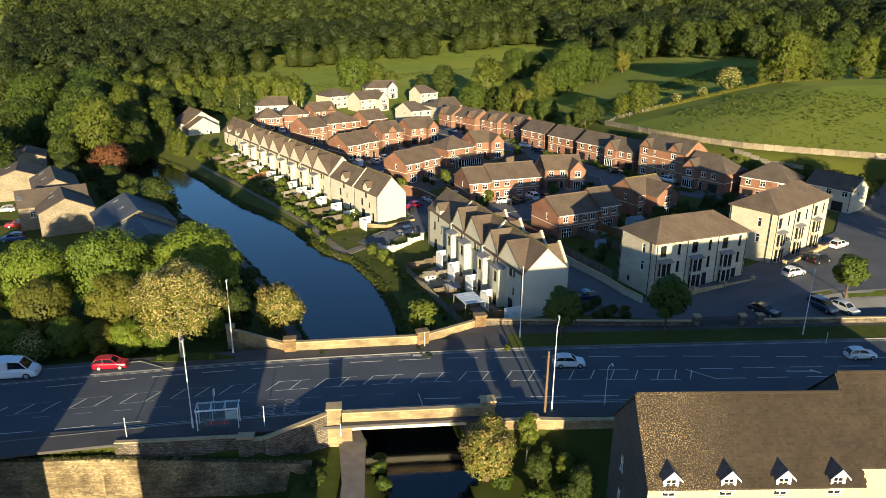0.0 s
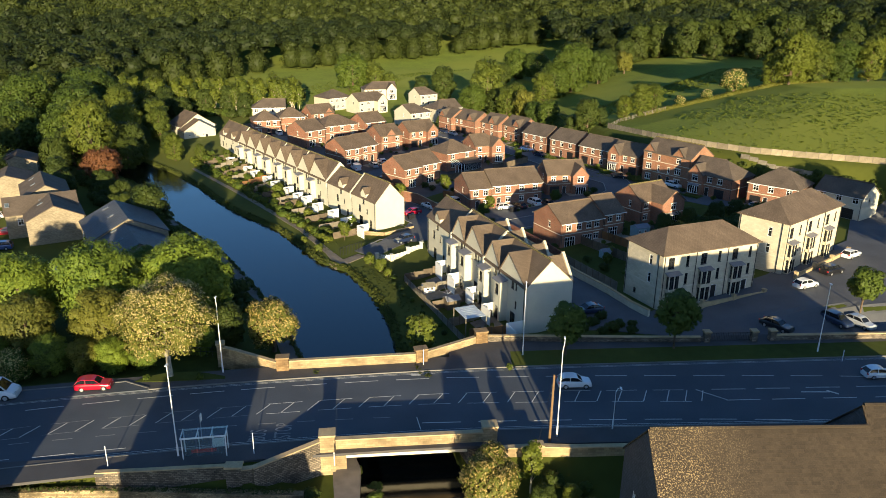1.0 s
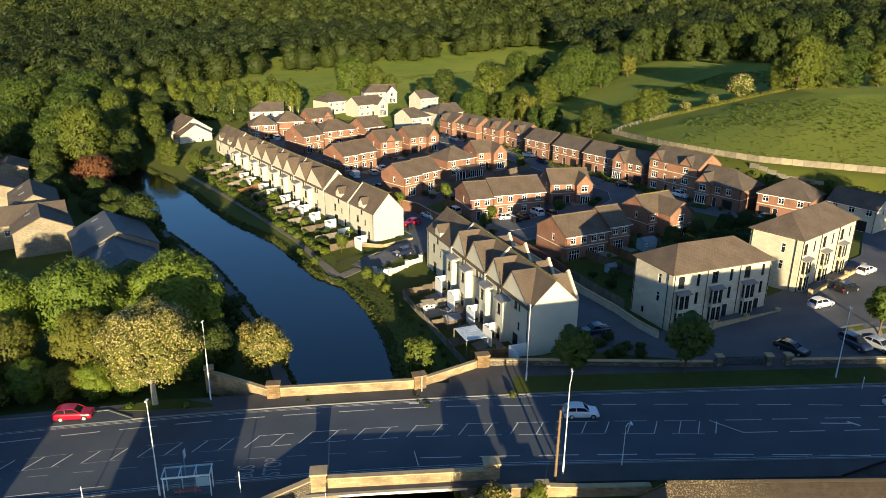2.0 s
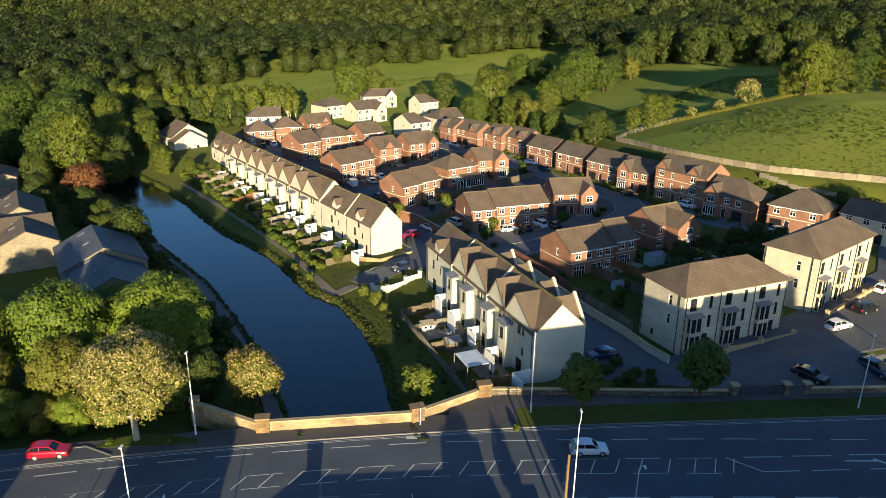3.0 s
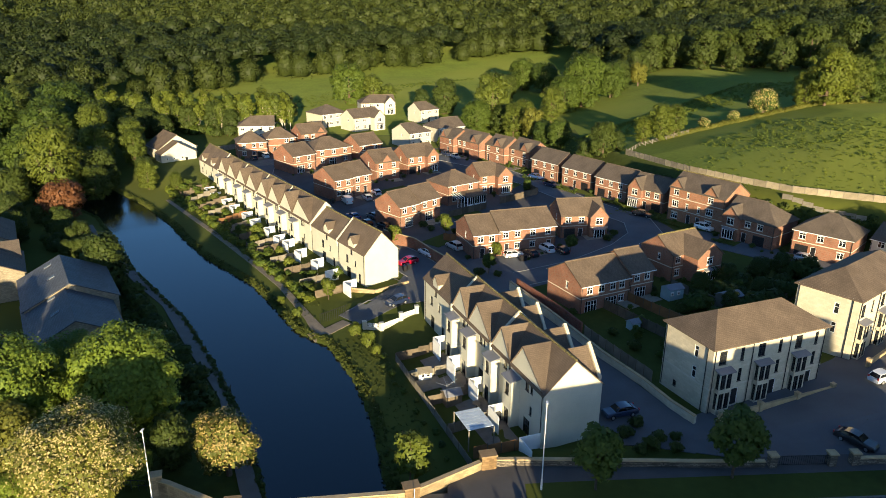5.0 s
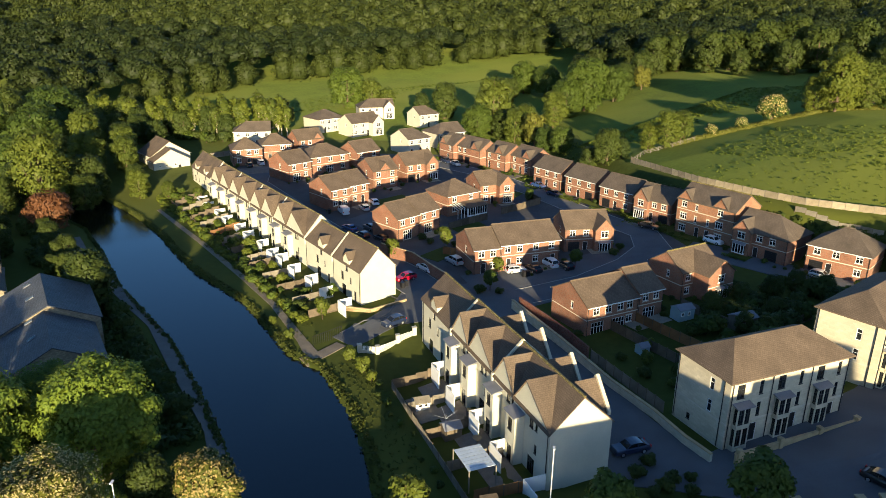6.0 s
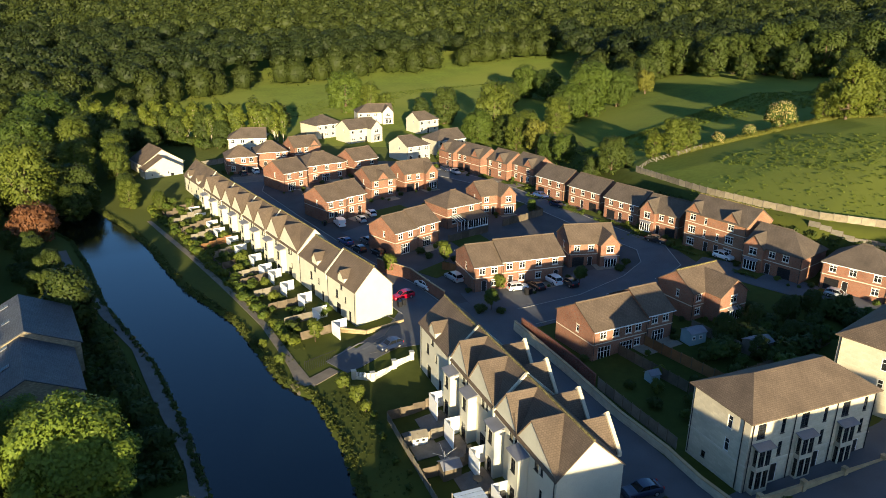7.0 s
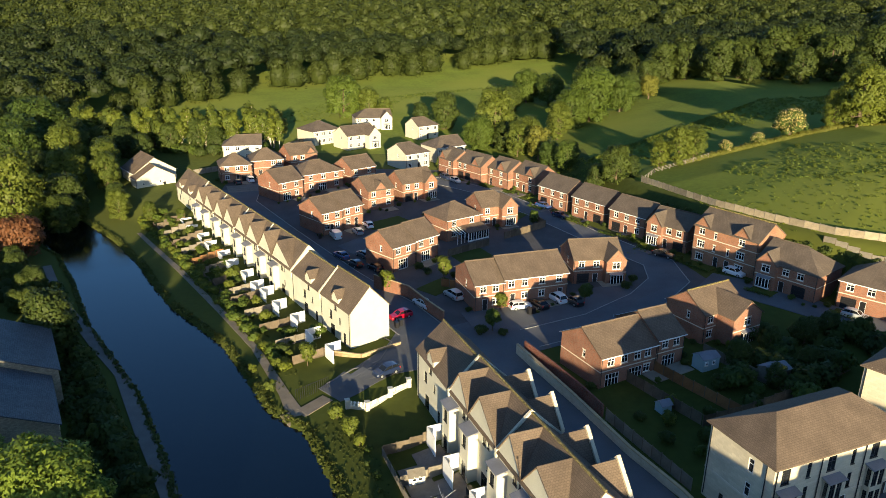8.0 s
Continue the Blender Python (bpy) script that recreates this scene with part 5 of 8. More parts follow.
mill(at(16.1, 46.4, -3.0, 3.7), 16.95, 10.0, 11.0, 16.0, "old stone building with lichened tile roof and white dormers", [1.7, 6.2, 10.5, 14.8], "render_y")
mill(at(33.1, 48.8, -3.0, 3.7), 9.3, 10.0, 11.8, 17.1, "stone building with a higher tiled roof and dormers", [3.2, 7.6], "render_y", "tile_plain")
# out-of-view range, added so its shadow covers the first apartment block's front
mill(at(42.5, 49.4, -3.0, 3.7), 20.0, 10.0, 13.0, 18.5, "unseen tall stone range added to shade the apartment block", (), "render_y", "tile_plain")
# invented ranges behind the camera; they only cast shade on road and walls
for x, y, w, hh in ((-70, 28, 33, 9.5), (-26, 28, 10, 9.0), (-15.8, 28, 7, 4.2)):
    mill(at(x, y, -7.0, 2), w, 10, hh + 4, hh + 8, "unseen stone range added to shade the road and yard wall", ())
# ---- stone houses across the canal ----
for x, y, z, a, w, d, e, rr, lab in ((-81.1, 130.9, -2.0, 33, 10.0, 12.0, 5.4, 7.9, "stone house with a wide gable and brown roof"), (-76.6, 141.8, -2.0, 123, 8.5, 13.0, 5.4, 7.95, "stone cross wing with a brown roof behind the gable"), (-90.5, 145.7, -2.0, 33, 9.0, 15.0, 5.7, 8.2, "stone house with a brown roof behind its neighbour"),
                                     (-63.5, 120.7, -2.2, 34, 13.0, 14.5, 5.5, 8.7, "stone house with slate roof and skylights beside the towpath"), (-56.2, 109.6, -2.2, 34, 12.0, 17.5, 4.9, 8.0, "lower stone wing with slate roof and skylights"),
                                     (-107.4, 158.2, -1.5, 28, 9.5, 11, 4.9, 6.6, "small sunlit stone house by the car park"), (-117.5, 179.5, -1.5, 28, 9.0, 10, 4.9, 6.6, "small stone house among the trees")):
    h = thing("stone_house", at(x, y, z, a), lab, "house", "stone houses across the canal")
    s, r2 = Shell(M["stone_h"], M["band"]), Shell(M["slate" if "slate" in lab else "tile_g"])
    mm = sides(w, d)
    for i, ln in enumerate((w, d, w, d)):
        holes = [(2 + 4 * k, 3.2, 1.0, 1.2) for k in range(int(ln // 5))] if i in (1, 3) else []
        facade(s, mm[i], ln, e, holes), fill(h, mm[i], holes, "stone")
    s.face([(0, 0, e), (w, 0, e), (w / 2, 0, rr)]), s.face([(w, d, e), (0, d, e), (w / 2, d, rr)])
    k = (rr - e) / (w / 2)
    for sg, ex in ((-1, -0.3), (1, w + 0.3)):
        q = [(ex, -0.2, e - k * 0.3), (w / 2, -0.2, rr), (w / 2, d + 0.2, rr), (ex, d + 0.2, e - k * 0.3)]
        r2.slab([Vector(p) + Vector((0, 0, 0.15)) for p in (q if sg < 0 else q[::-1])], 0.14)
    s.make("wall", h), r2.make("roof", h)
    for y0 in (6, 12):
        sk = Shell(M["lead"], M["clear"])
        z0 = e + k * (w / 2 - 2.6 - 0.0)
        mt = Matrix.Translation((w / 2 - 2.6, y0, e + k * (w / 2 - 2.6) + 0.2)) @ Matrix.Rotation(-math.atan(k), 4, "Y")
        sk.box((0, 0, 0), (1.2, 0.8, 0.08), 0, mt), sk.box((0.08, 0.08, 0.08), (1.12, 0.72, 0.1), 1, mt)
        sk.make("skylight", h)

# ---- road markings ----
top_l = lambda x: 78.1 + (0.1 * x - 0.0009 * x * x if x > 0 else -0.015 + 0.1278 * x + -0.001599 * x * x)
bot_l = lambda x: 75.85 + (0.085 * x - 0.0008 * x * x if x > 0 else 0.119 + 0.1262 * x + -0.001642 * x * x)
far_d = lambda x: 81.8 + (0.085 * x - 0.0006 * x * x if x > 0 else 0.025 + 0.1224 * x + -0.001719 * x * x)
near_d = lambda x: 72.0 + 0.09 * x - 0.0008 * x * x
bus_d = lambda x: 73.4 + 0.1 * x - 0.0015 * x * x


def stripe(name, p, q, w, label="", z=0.006):
    """One painted bar from p to q, a few millimetres proud of the road."""
    a, b = Vector((*p, 0)), Vector((*q, 0))
    n = (b - a).normalized().cross(Vector((0, 0, 1))) * (w / 2)
    s = Shell(M["paint_w" if name == "bus_bay_dash" or name == "hatch_edge" and p[0] < -22 else "paint"])
    up = Vector((0, 0, z))
    s.slab([v + up for v in (a + n, b + n, b - n, a - n)], 0.004)
    return tagged(s.make(name), label or "worn white painted line on the asphalt", "road marking", "road markings", "structure")


for i in range(5):
    x = -47.0 + 5.65 * i
    stripe("lane_dash", (x, far_d(x)), (x + 3.8, far_d(x + 3.8)), 0.11)
for i in range(14):
    x = -18.57 + 6.12 * i
    stripe("lane_dash", (x, far_d(x)), (x + 4, far_d(x + 4)), 0.11)
for i in range(1, 14):
    x = -17.55 - 2.61 * i
    stripe("hatch_bar", (x, top_l(x) - 0.1), (x - 0.97, bot_l(x - 0.97) + 0.1), 0.11)
for i in range(11):
    x = -17.54 + 2.83 * i
    stripe("hatch_bar", (x, top_l(x) - 0.1), (x - 0.95, bot_l(x - 0.95) + 0.1), 0.11)
for x in (15.69, 18.26, 20.73, 23.72, 26.43, 28.57, 30.5):
    stripe("hatch_bar", (x, top_l(x) - 0.1), (x - 0.9, bot_l(x - 0.9) + 0.1), 0.11)
for i in range(14):
    x = -48.3 + i * 5.6
    stripe("hatch_edge", (x, top_l(x)), (x + 3.7, top_l(x + 3.7)), 0.07)
    stripe("hatch_edge", (x + 0.2, bot_l(x + 0.2)), (x + 3.9, bot_l(x + 3.9)), 0.07)
for p, q in (((-41.3, 63.8), (-37.5, 64.7)), ((-35.7, 65.15), (-32.7, 65.8)), ((-47.2, 62.6), (-43.4, 63.4))):
    stripe("lane_dash", p, q, 0.1)
# lay-by beside the trees, with its kerb
LAY = [(-75, 69.0), (-60, 73.4), (-50.7, 75.9), (-44.2, 77.3), (-38.6, 78.75), (-35.2, 77.3)]
ribbon("lay_by", [(x, far_kerb(x) - 0.1) for x, y in LAY], LAY, flat, M["asphalt"], "tarmac lay-by beside the trees", lift=0.14, thick=0.2, category="lay-by")
ribbon("kerb", LAY, [(x, y + 0.2) for x, y in LAY], flat, M["kerb"], "kerb round the lay-by", lift=0.2, thick=0.3, category="kerb")
ribbon("verge", [(-37.6, 78.75), (-34.5, 79.0), (-31, 79.5), (-27, 80.1)], [(-36.8, 80.0), (-34.5, 81.2), (-31, 81.6), (-27.2, 80.7)], flat, M["grass"], "small grass island at the foot of the flowering tree", lift=0.16, thick=0.2, category="verge")
ribbon("pavement", [(-80, 56.0), (-50, 60.5), (-34, 61.8)], [(-80, 62.0), (-50, 61.9), (-34, 64.2)], flat, M["paving"], "dark tarmac footway below the road", lift=0.1, thick=0.3, category="pavement")
stripe("hatch_edge", (29.7, 80.35), (32.7, 78.15), 0.12)
for x in (32.6, 38, 44.2, 50.5, 57, 63):
    stripe("lane_dash", (x - 1, top_l(29.7) + (x - 29.7) * 0.085), (x + 3.2, top_l(29.7) + (x - 26.5) * 0.085), 0.12)
    stripe("lane_dash", (x, 78.1 + (x - 32.6) * 0.085), (x + 4, 78.1 + (x - 28.6) * 0.085), 0.12)
for i in range(9):
    x = -2.6 + 6.15 * i
    stripe("lane_dash", (x, near_d(x)), (x + 4.2, near_d(x + 4.2)), 0.12)
for i in range(12):
    x = -45 + 4.1 * i
    if x < -4:
        stripe("bus_bay_dash", (x, bus_d(x)), (x + 1.9, bus_d(x + 1.9)), 0.1)
stripe("bus_bay_end", (-3.3, 72.9), (-2.7, 70.5), 0.1)
for f, off in ((near_kerb, 0.25), (near_kerb, 0.55), (far_kerb, -0.3), (far_kerb, -0.55)):
    s = Shell(M["paint"])
    for x in XS:
        if -60 < x < 90:
            s.slab([(x, f(x) + off, 0.006), (x + 4, f(x + 4) + off, 0.006), (x + 4, f(x + 4) + off + 0.05, 0.006), (x, f(x) + off + 0.05, 0.006)], 0.004)
    tagged(s.make("edge_line"), "thin painted line along the kerb", "road marking", "road markings", "structure")
stripe("turn_arrow", (42.2, 80.4), (45.6, 80.55), 0.2, "white turning arrow on the asphalt")
stripe("turn_arrow_tip", (45.4, 80.9), (46.5, 80.1), 0.3, "tip of the white turning arrow")
stripe("cycle_symbol", (-4.6, 82.35), (-3.4, 82.45), 0.5, "worn white cycle symbol")
for word, x, y in (("BUS", -18.9, 67.75), ("STOP", -16.35, 68.3)):
    cu = bpy.data.curves.new("road_text", "FONT")
    cu.body, cu.size, cu.extrude = word, 2.4, 0.002
    cu.materials.append(M["paint_w"])
    ob = new("road_text", cu)
    ob.matrix_basis = pose(x, y, 0.008, 0, 0, 8) @ pose(0, 0, 0, 0, 0, 90) @ Matrix.Diagonal((0.5, 1.05, 1, 1))
    tagged(ob, "faded white lettering on the road reading " + word, "road marking", "road markings", "structure")


# ---- bridge and stone walls ----
def stone_wall(name, pts, thick, base, tops, mat, label, cope=True, kind="", category="wall", parent=None):
    """A wall along a polyline; base and tops give heights at each point."""
    w = thing(name, Matrix(), label, category, kind=kind) if parent is None else parent
    s, c = Shell(M[mat]), Shell(M["coping"])
    for i in range(len(pts) - 1):
        a, b = Vector((*pts[i], 0)), Vector((*pts[i + 1], 0))
        d = (b - a).normalized()
        n = d.cross(Vector((0, 0, 1))) * thick / 2
        q = [a - n, b - n, b + n, a + n]
        zb = [base[i], base[i + 1], base[i + 1], base[i]] if isinstance(base, (list, tuple)) else [base] * 4
        zt = [tops[i], tops[i + 1], tops[i + 1], tops[i]]
        lo, hi = [Vector((v.x, v.y, z)) for v, z in zip(q, zb)], [Vector((v.x, v.y, z)) for v, z in zip(q, zt)]
        for j in range(4):
            k = (j + 1) % 4
            s.face((lo[k], lo[j], hi[j], hi[k]) if False else (lo[j], lo[k], hi[k], hi[j]))
        s.face(hi[::-1] if (hi[1] - hi[0]).cross(hi[2] - hi[0]).z < 0 else hi)
        if cope:
            e = n * 1.25
            q2 = [a - e, b - e, b + e, a + e]
            h2 = [Vector((v.x, v.y, z + 0.12)) for v, z in zip(q2, zt)]
            c.slab(h2 if (h2[1] - h2[0]).cross(h2[2] - h2[0]).z > 0 else h2[::-1], 0.12)
    s.make("masonry", w)
    if cope:
        c.make("coping", w)
    return w


def pier(x, y, w, d, z0, z1, a, label, mat="stone"):
    t = thing("stone_pier", pose(x, y, z0, 0, 0, a), label, "pier", "bridge piers")
    s, c = Shell(M[mat]), Shell(M["coping_b" if mat == "stone_b" else "coping"])
    s.box((-w / 2, -d / 2, 0), (w / 2, d / 2, z1 - z0))
    c.box((-w / 2 - 0.1, -d / 2 - 0.1, z1 - z0), (w / 2 + 0.1, d / 2 + 0.1, z1 - z0 + 0.18))
    s.make("masonry", t), c.make("cap", t)


stone_wall("bridge_parapet", [(-11.2, 66.6), (4.0, 68.6)], 0.5, 0.1, [1.15, 1.15], "stone", "sunlit sandstone bridge parapet over the canal")
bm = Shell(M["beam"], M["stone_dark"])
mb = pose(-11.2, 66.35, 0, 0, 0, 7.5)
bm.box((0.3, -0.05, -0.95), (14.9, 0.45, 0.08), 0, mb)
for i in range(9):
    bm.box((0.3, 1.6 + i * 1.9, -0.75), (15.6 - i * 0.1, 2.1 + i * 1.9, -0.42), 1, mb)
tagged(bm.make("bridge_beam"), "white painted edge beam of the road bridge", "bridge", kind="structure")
pier(-12.0, 66.4, 1.5, 1.3, -3.2, 1.95, 9, "big sandstone pier at the end of the bridge parapet")
pier(4.6, 69.0, 1.5, 1.2, -0.3, 1.75, 8, "square sandstone pier at the end of the bridge")
ab = Shell(M["stone"])
ab.box((-0.2, 0, -3.4), (1.2, 3.0, -0.6), 0, pose(-11.3, 66.2, 0, 0, 0, 10)), ab.box((-0.4, 3.0, -3.4), (0.0, 18, -0.5), 0, pose(-11.3, 66.2, 0, 0, 0, 22))
tagged(ab.make("bridge_abutment"), "dressed stone abutment beside the towpath under the bridge", "bridge", kind="structure")
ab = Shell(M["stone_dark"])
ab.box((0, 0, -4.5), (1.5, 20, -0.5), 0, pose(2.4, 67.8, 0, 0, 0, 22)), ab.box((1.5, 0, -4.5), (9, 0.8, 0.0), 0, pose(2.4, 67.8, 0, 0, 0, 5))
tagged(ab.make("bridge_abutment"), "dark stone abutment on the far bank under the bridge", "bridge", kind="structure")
stone_wall("wing_wall", [(-12.7, 65.9), (-18.6, 62.4), (-20.2, 62.2)], 0.5, -2.6, [1.35, 0.5, 0.4], "stone_dark", "stained sloping wing wall with pale coping beside the bridge")
pier(-20.4, 62.3, 1.5, 0.9, -2.6, 0.75, 6, "dark weathered stone pier at the end of the wing wall", "stone_dark")
stone_wall("retaining_wall", [(-21.1, 62.5), (-28.8, 61.75), (-33.8, 61.6)], 0.4, -2.6, [0.6, 0.4, 0.1], "stone_dark", "weathered stone retaining wall below the bus stop")
stone_wall("yard_wall", [(-75, 59.6), (-41, 60.6), (-35, 60.9), (-20, 61.1), (-13.5, 61.3)], 0.7, -8.0, [-1.9, -1.5, -1.2, -1.3, -1.4], "rubble", "tall old sandstone yard wall, patched and stained", cope=False)
stone_wall("bank_wall", [(5.5, 66.6), (9.5, 67.0), (13, 67.2), (20, 67.8)], 0.5, -3.0, [0.6, 0.7, 0.55, 0.5], "stone", "broken sandstone wall half hidden by bushes")
pier(9.4, 66.9, 1.2, 0.8, -2.5, 0.95, 5, "crumbling sandstone pier among bushes")
stone_wall("bridge_parapet", [(-20.2, 82.9), (-4.2, 85.6)], 0.45, -0.8, [1.2, 1.2], "stone", "long sunlit sandstone parapet above the canal")
pier(-20.6, 82.8, 1.5, 1.0, -1.0, 1.75, 9, "square brown stone pier of the canal parapet", "stone_b")
pier(-3.6, 85.9, 1.5, 1.1, -1.0, 1.75, 20, "square brown stone pier where the parapet turns", "stone_b")
stone_wall("approach_wall", [(-3.0, 86.4), (3.4, 91.2)], 0.45, -1.6, [1.1, 1.0], "stone", "sunlit sandstone wall sweeping away from the bridge")
pier(4.2, 91.6, 1.6, 1.1, -1.6, 1.7, 15, "square brown stone pier by the terrace garden", "stone_b")
stone_wall("boundary_wall", [(5.0, 91.8), (8.0, 92.2), (26, 92.8), (34.2, 93.2)], 0.4, -1.8, [0.95, 0.8, 0.75, 0.75], "stone_dark", "low dark stone boundary wall behind the verge")
stone_wall("boundary_wall", [(44.5, 94.2), (60, 95.6), (95, 99.2)], 0.4, -0.8, [0.8, 0.8, 0.8], "stone_dark", "low dark stone wall of the car park")
for x, y in ((35.0, 93.3), (41.6, 93.9), (44.2, 94.2)):
    pier(x, y, 0.8, 0.8, -0.6, 1.5, 5, "stone gate pier of the car park", "stone_dark")
stone_wall("approach_wall", [(-21.3, 82.9), (-28.2, 86.0), (-29.5, 86.4)], 0.45, -1.8, [1.0, 1.1, 1.1], "stone", "sandstone wall curving down to the towpath")
pier(-29.6, 86.5, 1.0, 0.9, -1.6, 1.6, 20, "stone pier at the head of the towpath steps")
rl = thing("hand_rail", Matrix(), "dark steel railing at the head of the steps", "railing")
for i in range(9):
    q = Shell(M["black"])
    q.tube([(-36 + i * 0.75, 86.4, -0.3), (-36 + i * 0.75, 86.4, 0.95)], 0.03, 0, 6)
    q.make("post", rl)
for z in (0.4, 0.95):
    q = Shell(M["black"])
    q.tube([(-36, 86.4, z), (-30, 86.4, z)], 0.035, 0, 6)
    q.make("rail", rl)

# gate of the car park
gt = thing("metal_gate", pose(35.6, 93.4, 0.0, 0, 0, 5), "closed black metal gate of the car park", "gate")
for i in range(24):
    q = Shell(M["black"])
    q.box((i * 0.24, -0.02, 0.1), (i * 0.24 + 0.05, 0.02, 1.35))
    q.make("bar", gt)
for z in (0.2, 1.25):
    q = Shell(M["black"])
    q.box((0, -0.03, z), (5.6, 0.03, z + 0.06))
    q.make("rail", gt)

# ---- estate streets, paths and yards ----
def strip(name, pts, widths, mat, label, lift=0.07, category="street", kind="structure"):
    L, R = [], []
    for i, p in enumerate(pts):
        a, b = Vector(pts[max(i - 1, 0)]), Vector(pts[min(i + 1, len(pts) - 1)])
        d = (b - a).normalized()
        w = widths[i] if isinstance(widths, (list, tuple)) else widths
        n = Vector((-d.y, d.x)) * w / 2
        L.append((p[0] + n.x, p[1] + n.y)), R.append((p[0] - n.x, p[1] - n.y))
    return ribbon(name, L, R, gz, M[mat], label, kind, lift, 0.1, 2.0, category)


ribbon("yard", [(-8, 150), (-24, 172), (-45, 200), (-66, 230), (-70, 262)], [(50, 160), (43, 186), (29, 208), (13, 236), (-6, 262)], gz, M["paving"], "dark paved yards and drives between the brick houses", lift=0.04, thick=0.1, step=3.0, category="yard")
main_st = [(-17.5, 132.8), (-12.5, 138.5), (-7.5, 145), (-6.0, 153), (-11.5, 161.5), (-24, 178.5), (-42, 202.5), (-57, 223), (-62, 236)]
row_st = [(-6.8, 147.5), (4, 148.6), (12, 150.5), (24, 155.8), (34, 164), (39.8, 172), (40, 181), (34, 191), (28.5, 200.5), (19.5, 217.5), (8.5, 236.5), (-4, 247), (-13, 251)]
strip("street", main_st, [5, 6.5, 8, 8, 8, 6.5, 6.5, 7, 12], "asphalt_b", "dark tarmac estate street behind the terrace")
strip("street", row_st, [8, 8, 9, 8, 7, 7.5, 6.5, 6, 6, 6, 6.5, 7, 8], "asphalt_b", "dark tarmac estate street between the brick houses", lift=0.074)
ribbon("street", [(18.5, 97.5), (17.0, 99.8), (11.0, 113.5), (5.0, 127), (-3.5, 138), (-7, 143.5), (-9, 149.5)], [(27.5, 95.4), (28.9, 101.4), (24.5, 111.4), (15.8, 131), (9.6, 145), (10.5, 147.5), (12, 151)], gz, M["asphalt_b"], "wide tarmac lane behind the terrace", lift=0.078, thick=0.1, step=2.0, category="street")
ribbon("street", [(-16.6, 134.6), (-5.0, 139.3), (9, 147)], [(-12.0, 140.0), (-9.8, 149.6), (2, 156)], gz, M["asphalt_b"], "tarmac street head by the picket fence", lift=0.066, thick=0.1, step=2.0, category="street")
strip("street", [(-7, 240), (-22, 236), (-38, 246), (-50, 252)], 6, "asphalt_b", "short tarmac side street", lift=0.082)
strip("parking_court", [(-24, 190), (-18.5, 195), (-12, 203)], [9, 12, 8], "asphalt_b", "tarmac parking court between brick houses", lift=0.086, category="parking")
strip("parking_court", [(2.0, 155.8), (12.5, 159.8), (22, 163.6), (32, 168.6)], 8, "asphalt_b", "tarmac parking bays in front of the brick houses", lift=0.088, category="parking")
strip("parking_court", [(-65, 235), (-58, 238), (-50, 242)], [7, 8, 6], "setts", "block-paved drives in front of red houses", lift=0.09, category="parking")
strip("drive", [(46, 171), (54, 165), (62, 156), (72, 150)], [9, 8, 8, 8], "asphalt_b", "broad tarmac drive in front of the hipped houses", lift=0.084, category="drive")
for x, y in ((-1, 249), (8, 240.5), (13.5, 234.5), (20, 221), (26.5, 210), (33.5, 198.5), (40, 188)):
    strip("drive", [(x - 1.2, y - 1.2), (x + 2.8, y + 1.8)], 4.5, "setts", "block-paved drive to a brick house", lift=0.092, category="drive")
ribbon("car_park", [(25.5, 96.0), (34, 94.3), (44, 94.9), (60, 96.4), (95, 100), (140, 106)], [(28.5, 102.6), (40, 109), (52, 116), (74, 134), (84, 152), (140, 160)], gz, M["asphalt_b"], "wide grey tarmac car park of the apartments", lift=0.08, thick=0.1, step=2.0, category="car park")
tp = Shell(M["setts"])
R_, L_ = [(-7.0, 52), (-7.8, 59.2), (-8.7, 66.5), (-13.3, 78)], [(-9.6, 52), (-10.1, 59.2), (-11.6, 66.3), (-16.0, 78)]
for a, b, c, d in zip(L_, L_[1:], R_[1:], R_):
    tp.slab([(*d, -2.25), (*c, -2.25), (*b, -2.25), (*a, -2.25)], 0.6)
tagged(tp.make("towpath"), "worn stone-flagged towpath passing under the bridge", "path", kind="structure")
strip("towpath", [(-15.4, 78.4), (-21.5, 90), (-25.5, 99), (-29.6, 107.9), (-34.5, 115.2), (-40.2, 123.3), (-49.2, 136.9), (-57, 145.2), (-63, 152.2), (-72, 162), (-85, 180)], [2.0, 1.9, 1.9, 1.9, 1.9, 1.9, 1.8, 1.8, 1.8, 1.6, 1.6], "towpath", "grey towpath along the canal", lift=0.16, category="path")
strip("footpath", [(-20.8, 127.2), (-24, 133), (-32, 146.4), (-41, 158.6), (-57, 179.5), (-68, 193), (-76, 203)], [2.4, 1.5, 1.2, 1.2, 1.2, 1.1, 1.0], "gravel", "worn gravel footpath on the canal bank", category="path")
strip("footpath", [(-22.3, 126.4), (-20.2, 128.2), (-17.6, 132.0)], [2.6, 2.2, 2.0], "gravel", "gravel landing where the path meets the street", lift=0.09, category="path")

# kerbs along the estate streets
def side_line(pts, widths, sg):
    out = []
    for i, p in enumerate(pts):
        a, b = Vector(pts[max(i - 1, 0)]), Vector(pts[min(i + 1, len(pts) - 1)])
        d = (b - a).normalized()
        out.append((p[0] - d.y * sg * widths[i] / 2, p[1] + d.x * sg * widths[i] / 2))
    return out


